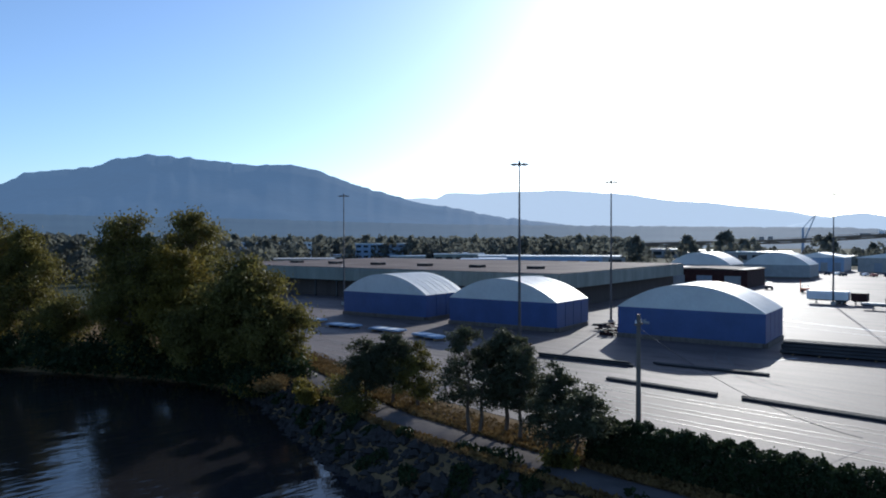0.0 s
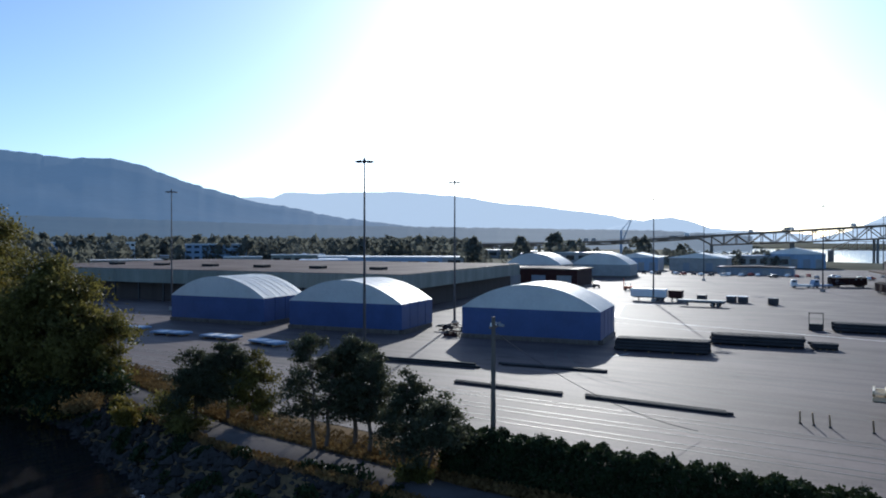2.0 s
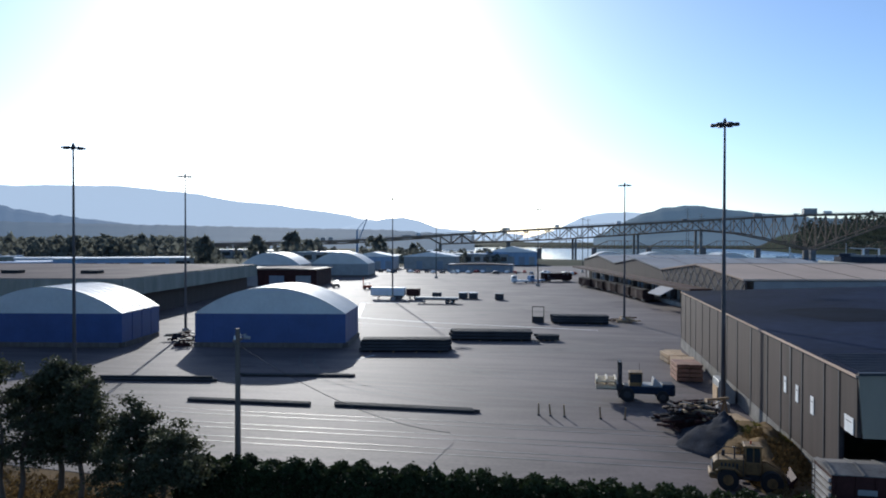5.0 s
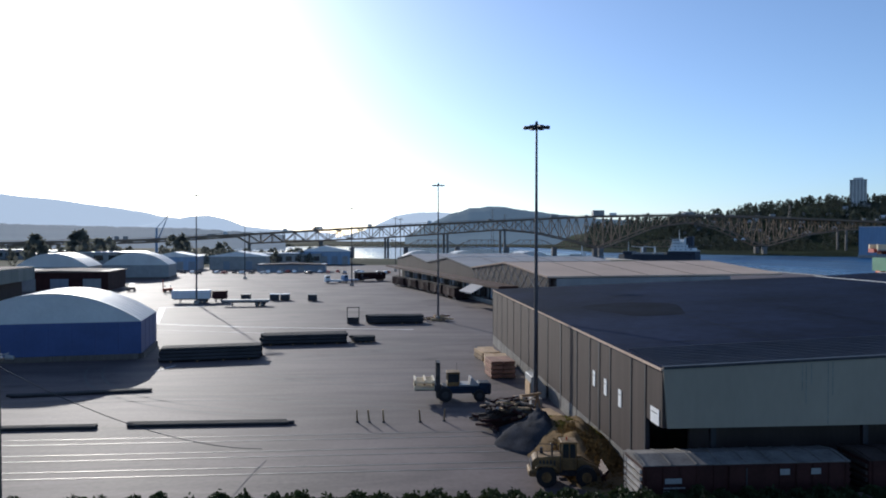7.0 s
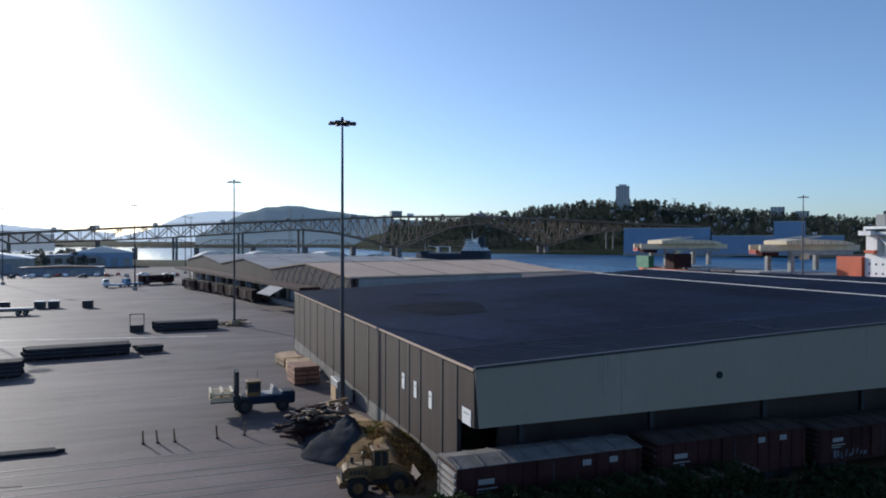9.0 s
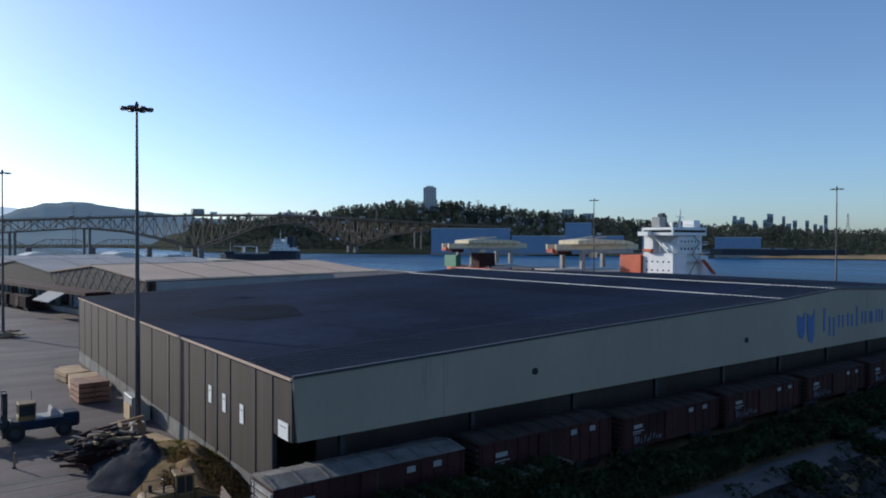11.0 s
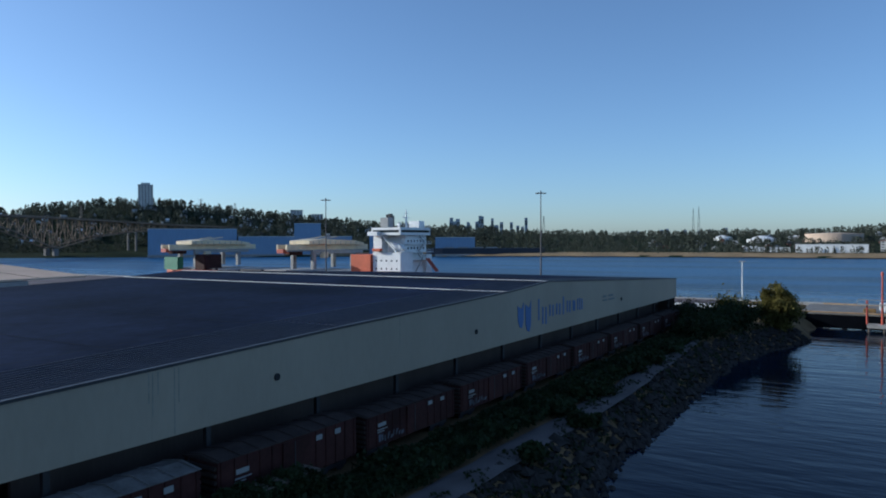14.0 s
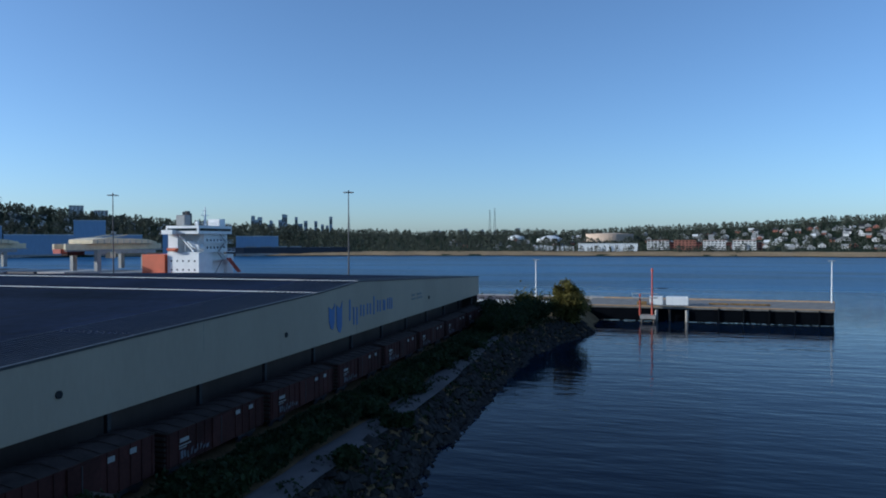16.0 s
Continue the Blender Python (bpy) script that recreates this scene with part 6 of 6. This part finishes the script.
for yc, nm in ((167, "gantry_crane"), (239, "gantry_crane")):
    gc = part(nm, B((187, yc - 3.0, 12.8, 238, yc - 2.0, 15.0), (187, yc + 2.0, 12.8, 238, yc + 3.0, 15.0)), M_CREAM, sp, "cream folding deck gantry crane", bevel=0.05)
    bm = bmesh.new()
    prism(bm, [(197, 15.02), (197, 16.6), (205, 17.3), (226, 16.7), (232, 15.7), (232, 15.02)], 'y', yc - 5.6, yc + 5.6)
    part("girder_top", bm, M_CREAM, gc, bevel=0.12)
    part("rib", B(*[(199 + 3.4 * k, yc - 5.66, 15.1, 199.3 + 3.4 * k, yc - 5.58, 16.5) for k in range(9)]), M_GREY, gc)
    part("side_girder", B((198, yc - 6.6, 11.2, 230, yc - 5.7, 12.6)), M_GREY, gc, bevel=0.05)
    part("cab", B((203, yc - 7.8, 9.6, 206, yc - 5.6, 11.9)), M_CREAM, gc, bevel=0.1)
    for y_ in (yc - 4, yc + 4):
        part("jib", R(((205, y_, 17.2), (216, y_, 18.4), 0.25, 0.25, 4)), M_CREAM, gc)
    part("walkway", B((186.5, yc - 3.6, 12.3, 238.5, yc - 3.05, 12.7)), M_GREY, gc)
    part("machine_house", B((190, yc - 1.8, 10.8, 197, yc + 1.8, 12.7)), M_RUST, gc)
    part("counter_box", B((186, yc - 1.7, 11.6, 189, yc + 1.7, 13.2)), M_RED, gc)
    for x_ in (199.5, 224.5):
        for y_ in (yc - 6, yc + 5):
            part("leg", B((x_ - 1.0, y_, 4.9, x_ + 1.0, y_ + 1.4, 12.8)), M_GREY, gc)


# ---- second ship and bulk carrier across the water ----
def small_ship(name, label, x, y, rz, L_, hull, z0=-4.5, deck=2.5, house=True, hx=0.72, hh=9, wide=0.075):
    t = thing(name, label, "ship", (x, y, 0), rz)
    bm = bmesh.new()
    w = L_ * wide
    prism(bm, [(0, -w * 0.7), (L_ * 0.86, -w), (L_, 0), (L_ * 0.86, w), (0, w * 0.7)], 'z', z0, deck)
    part("hull", bm, hull, t)
    if house:
        a = L_ * (1 - hx) - 4
        s_ = part("superstructure", B((a, -w * 0.7, deck, a + L_ * 0.12, w * 0.75, deck + hh * 0.35), (a + 1, -w * 0.3, deck + hh * 0.35, a + L_ * 0.1, w * 0.7, deck + hh * 0.7), (a + 2, -w * 0.15, deck + hh * 0.7, a + L_ * 0.08, w * 0.6, deck + hh)), M_WHITE, t, bevel=0.1)
        part("window", B((a + 1.9, -w * 0.1, deck + hh * 0.78, a + L_ * 0.08 + 0.1, w * 0.55, deck + hh * 0.9)), M_GLASS, s_)
        part("funnel", B((a + L_ * 0.13, w * 0.1, deck, a + L_ * 0.17, w * 0.6, deck + hh * 1.5)), M_WHITE, t, bevel=0.2)
        part("mast", R(((a + 4, 0, deck + hh), (a + 4, 0, deck + hh * 1.7), 0.25, 0.1, 6)), M_WHITE, t)
    for k in range(4):
        part("hatch", B((L_ * (0.40 + 0.12 * k), -w * 0.6, deck, L_ * (0.49 + 0.12 * k), w * 0.6, deck + 1.4)), M_GREY, t)
    return t


t = thing("coastal_ship", "navy-hulled coastal ship with a white bridge moored offshore", "ship", (258, 562, 0), 135)
bm = bmesh.new()
prism(bm, [(0, -6.0), (3, -7.2), (58, -7.2), (68, -4.5), (76, 0), (68, 4.5), (58, 7.2), (3, 7.2), (0, 6.0)], 'z', -4.5, 3.6)
part("hull", bm, M_NAVY, t, "navy steel hull")
part("poop", B((0.4, -6.2, 3.6, 26, 6.2, 6.8)), M_NAVY, t, bevel=0.3)
part("bulwark", B((0.6, 6.0, 6.8, 25, 6.3, 7.8), (0.6, -6.3, 6.8, 25, -6.0, 7.8)), M_WHITE, t)
for z0, z1, x0, x1, w_ in ((6.82, 9.6, 3, 24, 5.6), (9.62, 12.4, 8, 23, 5.0), (12.42, 15.0, 12, 22, 4.6), (15.02, 17.4, 14, 21, 6.0)):
    sc_ = part("superstructure", B((x0, -w_, z0, x1, w_, z1)), M_WHITE, t, bevel=0.1)
    for k in range(5):
        part("window", B((x0 + 0.8 + (x1 - x0 - 2.4) * k / 4, w_ - 0.03, z0 + 1.1, x0 + 1.8 + (x1 - x0 - 2.4) * k / 4, w_ + 0.05, z0 + 1.9)), M_GLASS, sc_)
    part("railing", R(((x0 - 2, w_ + 0.4, z1 + 1), (x1 + 2, w_ + 0.4, z1 + 1), 0.08, 0.08, 4), ((x0 - 2, -w_ - 0.4, z1 + 1), (x1 + 2, -w_ - 0.4, z1 + 1), 0.08, 0.08, 4)), M_WHITE, sc_)
part("funnel", B((4, -2.4, 9.6, 10, 2.4, 20.0)), M_NAVY, t, "dark blue funnel", bevel=0.4)
part("funnel_panel", B((10.02, -2.2, 9.62, 11.6, 2.2, 19.0)), M_WHITE, t)
part("mast", R(((17, 0, 17.4), (17, 0, 26), 0.3, 0.12, 6), ((17, -2.5, 22), (17, 2.5, 22), 0.12, 0.12, 6)), M_WHITE, t)
for k in range(3):
    part("hatch", B((29 + 11 * k, -5, 3.6, 38 + 11 * k, 5, 5.2)), M_GREY, t, bevel=0.1)
for xk in (40, 52):
    part("deck_crane", R(((xk, 0, 3.6), (xk, 0, 10.5), 0.9, 0.7, 8), ((xk, 0, 10), (xk + 11, 0, 10.8), 0.45, 0.3, 4)), M_WHITE, t)
part("foremast", R(((66, 0, 3.6), (66, 0, 15), 0.3, 0.15, 6)), M_WHITE, t)
part("forecastle", B((60, -4.5, 3.6, 70, 4.5, 6.2)), M_NAVY, t, bevel=0.4)
small_ship("bulk_carrier", "long dark bulk carrier moored on the far shore", 810, 330, 118, 150, M_NAVY, -4.5, 7, False)
small_ship("work_barge", "grey work barge near the bridge pier", 150, 590, 175, 70, M_GREY, -4.5, 1.0, False)
small_ship("tug_boat", "small dark tug boat near the bridge", 185, 640, 160, 24, M_NAVY, -4.5, 1.2, True, 0.6, 6)


# ---- bridge ----
br = thing("bridge", "long steel truss road bridge over the inlet", "bridge", kind="structure")
P0, P1 = Vector((-420, 668, 0)), Vector((900, 968, 0))
bd = (P1 - P0).normalized()
bn = Vector((-bd.y, bd.x, 0))
LEN = (P1 - P0).length
DECK = ((0, 13), (160, 17), (420, 33), (620, 44), (680, 47), (800, 50), (930, 49), (1150, 44), (LEN, 42))
LOW = ((0, 9.5), (160, 13), (262, 20), (264, 12.5), (340, 15.4), (414, 19), (484, 23.8), (555, 28.7), (600, 25), (640, 17), (683, 6), (760, 33), (815, 40), (860, 33), (930, 8), (1000, 24), (1070, 32), (LEN, 34))


def bp(s, z, side):
    v = P0 + bd * s + bn * (side * 9)
    return (v.x, v.y, z)


st = [12.0 * k for k in range(int(LEN / 12) + 1)]
bm = bmesh.new()
for a, b in zip(st, st[1:]):
    q = [bp(a, lerp(DECK, a), -1.15), bp(b, lerp(DECK, b), -1.15), bp(b, lerp(DECK, b), 1.15), bp(a, lerp(DECK, a), 1.15)]
    q2 = [(x, y, z - 2.4) for x, y, z in q]
    v = [bm.verts.new(p) for p in q + q2]
    for f in ((0, 1, 2, 3), (7, 6, 5, 4), (0, 4, 5, 1), (2, 6, 7, 3)):
        bm.faces.new([v[i] for i in f])
part("deck", bm, M_BRIDGE, br)
for side in (-1, 1):
    bm = bmesh.new()
    for i, (a, b) in enumerate(zip(st, st[1:])):
        za, zb, la, lb_ = lerp(DECK, a) - 2.4, lerp(DECK, b) - 2.4, lerp(LOW, a), lerp(LOW, b)
        rod(bm, bp(a, la, side), bp(b, lb_, side), 1.0, 1.0, 4)
        rod(bm, bp(a, la, side), bp(a, za, side), 0.5, 0.5, 4)
        rod(bm, bp(a, la if i % 2 else za, side), bp(b, zb if i % 2 else lb_, side), 0.55, 0.55, 4)
        rod(bm, bp(a, lerp(DECK, a) + 1.1, side * 1.12), bp(b, lerp(DECK, b) + 1.1, side * 1.12), 0.12, 0.12, 4)
    part("truss", bm, M_BRIDGE, br, "brown-grey steel truss")
for s in (40, 115, 190, 264, 340, 414, 484, 555, 683, 930, 1070, 1180, 1290):
    zt = lerp(LOW, s)
    w = 1.2 if s not in (683, 930) else 2.8
    for side in (-0.8, 0.8):
        v = Vector(bp(s, 0, side))
        part("pier_leg", B((v.x - w, v.y - w, -9, v.x + w, v.y + w, zt)), M_PIERC, br)
for s in (683, 815):
    v = P0 + bd * s
    part("inspection_house", B((v.x - 7, v.y - 4, lerp(DECK, s), v.x + 7, v.y + 4, lerp(DECK, s) + (6.5 if s == 683 else 3.5))), M_GREY, br)
rng_ = random.Random(31)
for k in range(22):
    s = rng_.uniform(120, 1150)
    v = P0 + bd * s - bn * 5
    c = thing("distant_vehicle", "small vehicle crossing the bridge", "vehicle", (v.x, v.y, lerp(DECK, s)), math.degrees(math.atan2(bd.y, bd.x)), group="bridge traffic")
    part("body", B((0, -1.1, 0.3, rng_.choice((4.5, 4.5, 9)), 1.1, rng_.choice((1.6, 3.2)))), rng_.choice((M_WHITE, M_GREY, M_STEEL, M_WHITE)), c, bevel=0.1)
    part("wheel", B((0.5, -1.15, 0, 1.2, 1.15, 0.5), (3.2, -1.15, 0, 3.9, 1.15, 0.5)), M_TYRE, c)
# low rail bridge behind
lb = thing("rail_bridge", "low steel truss rail bridge on concrete piers", "bridge", kind="structure")
Q0, Q1 = Vector((-60, 860, 0)), Vector((420, 960, 0))
qd = (Q1 - Q0).normalized()
ql = (Q1 - Q0).length
for k in range(7):
    a, b = Q0 + qd * (ql * k / 7), Q0 + qd * (ql * (k + 1) / 7)
    bm = bmesh.new()
    n_ = 8
    for i in range(n_):
        p, q = a.lerp(b, i / n_), a.lerp(b, (i + 1) / n_)
        hz = lambda f: 7 + 9.5 * min(1, 3.2 * min(f, 1 - f) + 0.2)
        rod(bm, (p.x, p.y, 7), (q.x, q.y, 7), 0.7, 0.7, 4)
        rod(bm, (p.x, p.y, hz(i / n_)), (q.x, q.y, hz((i + 1) / n_)), 0.45, 0.45, 4)
        rod(bm, (p.x, p.y, 7), (q.x, q.y, hz((i + 1) / n_)), 0.3, 0.3, 4)
        rod(bm, (q.x, q.y, 7), (q.x, q.y, hz((i + 1) / n_)), 0.3, 0.3, 4)
    part("span", bm, M_BRIDGE, lb)
    part("pier_leg", B((a.x - 3, a.y - 4, -9, a.x + 3, a.y + 4, 6.4)), M_PIERC, lb)

# ---- distant buildings ----
def block(name, label, category, b, r, w, d, h, mat, storeys, z=None, group="", roof=None, bays=6, rz=None):
    x, y, _ = polar(b, r, 0)
    z = far_z(b, r) if z is None else z
    t = thing(name, label, category, (x, y, z - 0.5), -b if rz is None else rz, group=group)
    part("wall", B((-w / 2, 0, 0, w / 2, d, h)), mat, t)
    part("roof", B((-w / 2 - 0.4, -0.4, h, w / 2 + 0.4, d + 0.4, h + 0.5)), roof or M_GREY, t)
    for s in range(storeys):
        z0 = h * (s + 0.35) / storeys
        for k in range(bays):
            xa = -w / 2 + w * (k + 0.18) / bays
            part("window", B((xa, -0.12, z0, xa + w / bays * 0.64, 0.05, z0 + h / storeys * 0.42)), M_GLASS, t)
    return t


rg = random.Random(8)
tw = block("apartment_tower", "grey concrete apartment tower on the hill", "tower", 35.1, 1480, 27, 24, 48, M_TOWER, 14, group="hill towers", bays=5)
part("penthouse", B((-8, 6, 48.5, 8, 18, 52.5)), M_TOWER, tw)
for b, r, w, h in ((46.2, 1560, 26, 26), (47.8, 1580, 26, 22), (55.0, 2200, 26, 42), (56.0, 2300, 22, 46)):
    block("apartment_tower", "pale grey apartment tower behind the trees", "tower", b, r, w, 20, h, M_TOWER, 8, 20 if r > 2000 else None, "hill towers", bays=4)
for i in range(34):
    b = rg.uniform(58.5, 65) if i < 26 else rg.uniform(72, 80)
    block("skyline_tower", "hazy blue-grey tower on the horizon", "tower", b, rg.uniform(3600, 4300), rg.uniform(14, 26), 20, rg.uniform(72, 126) if i < 26 else rg.uniform(45, 75), M_HAZETOWER, 2, 20, "distant skyline", bays=2)
# blue waterfront sheds across the inlet
for b0, b1, r, h, m_ in ((35.2, 41.6, 960, 34, M_CORR), (41.7, 50.5, 950, 24, M_CORR), (57.2, 60.4, 900, 22, M_CORR)):
    w = 2 * r * math.tan(radians((b1 - b0) / 2))
    t = block("waterfront_shed", "long pale blue corrugated waterfront shed", "shed", (b0 + b1) / 2, r, w, 40, h, m_, 1, -1, "waterfront sheds", M_CAP, 0)
    for k in range(int(w / 9)):
        part("pilaster", B((-w / 2 + 9 * k, -0.5, 0, -w / 2 + 9 * k + 1.2, 0, h)), M_CORR, t)
    part("wharf", B((-w / 2, -14, -7, w / 2, 0.1, 1.2)), M_CONC, t)
for b, r, w, h, z in ((40.7, 965, 9, 33, 0), (47.0, 940, 34, 40, 0), (58.2, 905, 30, 14, 0), (52.4, 905, 16, 26, 0), (54, 905, 14, 24, 0)):
    block("grain_elevator", "tall pale blue conveyor tower beside the sheds", "tower", b, r, w, 18, h, M_CORR, 2, z, "conveyor towers", M_CAP, 0)
for b, r, rad, h in ((86.8, 1240, 40, 13), (82.2, 1260, 24, 6), (79.5, 1300, 16, 6)):
    x, y, _ = polar(b, r, 0)
    t = thing("storage_tank", "large pale cylindrical storage tank on the slope", "tank", (x, y, far_z(b, r) - 1), group="storage tanks")
    part("shell", R(((0, 0, 0), (0, 0, h), rad, rad, 40)), M_TAN if h > 10 else M_CAP, t)
    part("roof", R(((0, 0, h), (0, 0, h + rad * (0.04 if h > 10 else 0.25)), rad, rad * 0.2, 40)), M_TAN if h > 10 else M_CAP, t)
t = block("long_white_building", "long white low building behind the beach", "building", 86.6, 905, 72, 22, 9, M_WHITE, 1, 2, "", M_CAP, 0)
for b, r, w in ((81.8, 960, 30), (83.2, 930, 26)):
    block("white_shed", "low white shed near the distant shore", "shed", b, r, w, 14, 5, M_WHITE, 1, 2, "", M_CAP, 0)
for b in (90.4, 92.4, 94.5, 96.6):
    block("apartment_block", "pale and red-brown apartment block above the shore", "apartment block", b, 960, 27, 18, 12, M_TOWER if b != 92.4 else M_BRICKW, 4, 3.0, "shore apartments", M_BRICKW, 6)
    block("apartment_block", "red-brown brick apartment wing above the shore", "apartment block", b + 0.95, 965, 9, 16, 10, M_BRICKW, 3, 3.0, "shore apartments", M_GREY, 2)
# houses on the slope
hm = []
for m_ in (M_TOWER, M_GREY, M_BRICKW):
    bm = bmesh.new()
    prism(bm, [(-4, 0), (-4, 4), (0, 6.4), (4, 4), (4, 0)], 'y', 0, 8)
    hm.append(finish(bm, "house_wall", m_))
rm = []
for m_ in (M_GREY, M_STEEL, M_CAP):
    bm = bmesh.new()
    prism(bm, [(-4.6, 3.6), (0, 6.6), (4.6, 3.6), (4.6, 3.9), (0, 6.9), (-4.6, 3.9)], 'y', -0.5, 8.5)
    rm.append(finish(bm, "house_roof", m_))
wm = finish(B((-2.9, -0.06, 1.4, -1.1, 0.04, 2.9), (1.0, -0.06, 1.4, 2.8, 0.04, 2.9)), "house_window", M_GLASS)
for i in range(170):
    b = rg.uniform(93, 109) if i < 130 else rg.uniform(74, 93)
    r = lerp(SHORE_R, b) + rg.uniform(150, 520)
    x, y, z = polar(b, r, far_z(b, r))
    t = thing("house", "small gabled house on the distant slope", "house", (x, y, z - 0.4), -b + rg.choice((0, 90, 8)), group="slope houses")
    k = rg.choice((0, 1, 1, 1, 2))
    for nm, me in (("wall", hm[k]), ("roof", rm[rg.randrange(3)]), ("window", wm)):
        shared(nm, me, t, (0, 0, 0))
for i in range(120):
    b = rg.uniform(22, 56)
    r = rg.uniform(1250, 1480)
    x, y, z = polar(b, r, far_z(b, r))
    t = thing("house", "pale house among trees on the hill", "house", (x, y, z - 0.4), -b + rg.choice((0, 90)), group="hill houses")
    for nm, me in (("wall", hm[rg.choice((0, 1))]), ("roof", rm[rg.randrange(3)]), ("window", wm)):
        shared(nm, me, t, (0, 0, 0))
# north side: low industrial roofs and flats behind the port
for i in range(46):
    b, r = rg.uniform(-76, -6), rg.uniform(330, 760)
    if b > -33 and r < 470 or b > -22 and r > 560:
        continue
    w = rg.uniform(22, 60)
    block("industrial_unit", "low industrial unit with a pale flat roof", "industrial building", b, r, w, rg.uniform(14, 30), rg.uniform(4.5, 8), rg.choice((M_GREY, M_CORR, M_WHITE, M_GFASC)), 1, 0.4, "industrial units", rg.choice((M_CAP, M_CAP, M_CORR, M_GREY)), 5)
for b, r, w, h in ((-62, 480, 30, 15), (-50.3, 470, 38, 14), (-57.5, 520, 26, 15), (-70.5, 500, 30, 18), (-46.5, 640, 24, 12)):
    block("apartment_block", "pale blue and white flats among trees", "apartment block", b, r, w, 14, h, M_CORR if b != -57.5 else M_WHITE, 4, 0.4, "suburb flats", M_WHITE, 8)
# pylons on the hill
for b, r, h in ((8.6, 1700, 60), (9.6, 1750, 50), (30.8, 1350, 42), (66, 1500, 40), (77.4, 1900, 70), (77.8, 1900, 74), (39, 1480, 30), (41.5, 1480, 28)):
    x, y, _ = polar(b, r, 0)
    z = far_z(b, r) if b > 20 else 30
    t = thing("pylon", "thin steel lattice pylon on the skyline", "pylon", (x, y, z), group="pylons")
    part("mast", R(*[((sx * 3, sy * 3, -30 if b < 20 else -1), (sx * 0.4, sy * 0.4, h), 0.35, 0.2, 4) for sx in (-1, 1) for sy in (-1, 1)]), M_STEEL, t)
    for zz in (0.75, 0.87, 0.97):
        part("arm", R(((-6, 0, h * zz), (6, 0, h * zz), 0.3, 0.3, 4)), M_STEEL, t)
# dock crane on the north shore
x, y, _ = polar(-17.6, 900, 0)
t = thing("harbour_crane", "pale luffing harbour crane far away", "crane", (x, y, 0))
part("jib", R(((0, 0, 12), (14, 0, 46), 0.9, 0.5, 4), ((0, 0, 30), (14, 0, 46), 0.4, 0.4, 4)), M_CORR, t)
part("tower", R(((0, 0, 0), (0, 0, 30), 1.8, 1.2, 4)), M_CORR, t)


# ---- woods ----
def woods(name, label, spots, seed, mat, per=26, conifer=0.4):
    """Far trees: each a ragged crown of leaf clumps over a short stem."""
    g = np.random.default_rng(seed)
    cs, ss = [], []
    for x, y, z, h in spots:
        con = g.random() < conifer
        u = g.random(per) ** 0.8
        rad = h * (0.20 * (1 - u * 0.9) if con else 0.34 * np.sin(np.pi * (0.15 + 0.8 * u))) * (0.5 + 0.6 * g.random(per))
        a = g.random(per) * 6.283
        cs.append(np.stack([x + rad * np.cos(a), y + rad * np.sin(a), z + h * (0.06 + 0.94 * u)], 1))
        ss.append(np.full(per, h * (0.09 if con else 0.12)))
    ob = quads(name, np.concatenate(cs), np.concatenate(ss), g, mat)
    return tagged(ob, label, "woods", kind="stuff")


g = np.random.default_rng(3)
spots = []
for i in range(9000):
    b = -8 + 118 * g.random() if i < 6800 else 22 + 40 * g.random()
    if b < 16:
        continue
    rs = lerp(SHORE_R, b)
    r = rs + 90 + (1680 - rs - 90) * g.random() ** 0.8
    if b < 37 and r < 798 / (math.cos(radians(b)) - 0.2273 * math.sin(radians(b))) + 25:
        continue
    if 92 < b < 109 and g.random() < 0.45 and r < rs + 520:
        continue
    x, y, z = polar(b, r, far_z(b, r))
    spots.append((x, y, z - 1, 6 + 15 * g.random() ** 2.2 if b < 62 else 6 + 8 * g.random()))
for i in range(420):
    b = 50 + 50 * g.random()
    r = lerp(SHORE_R, b) + 22 + 60 * g.random()
    x, y, z = polar(b, r, 0.6)
    spots.append((x, y, z, 4 + 5 * g.random()))
woods("hill_woods", "dense mixed woods on the distant shore", spots, 4, M_WOODS, 40)
spots = []
for i in range(5200):
    b, r = -92 + 86 * g.random(), 300 + 900 * g.random() ** 0.8
    if r < 460 and b > -60:
        continue
    if b > -20 and r > 700:
        continue
    x, y, z = polar(b, r, 0)
    if -205 < x < 60 and y < 345:
        continue
    if b > -30 and g.random() < 0.72:
        continue
    spots.append((x, y, -0.2, (9 + 11 * g.random()) * (0.55 if b > -30 else 1)))
for b, r, h in ((-23.0, 520, 22), (-21.5, 540, 17), (-16.0, 600, 20), (-26, 480, 19), (-30, 420, 18), (-13, 620, 14)):
    for k in range(3):
        x, y, z = polar(b + g.normal(0, 0.25), r, 0)
        spots.append((x, y, -0.2, h))
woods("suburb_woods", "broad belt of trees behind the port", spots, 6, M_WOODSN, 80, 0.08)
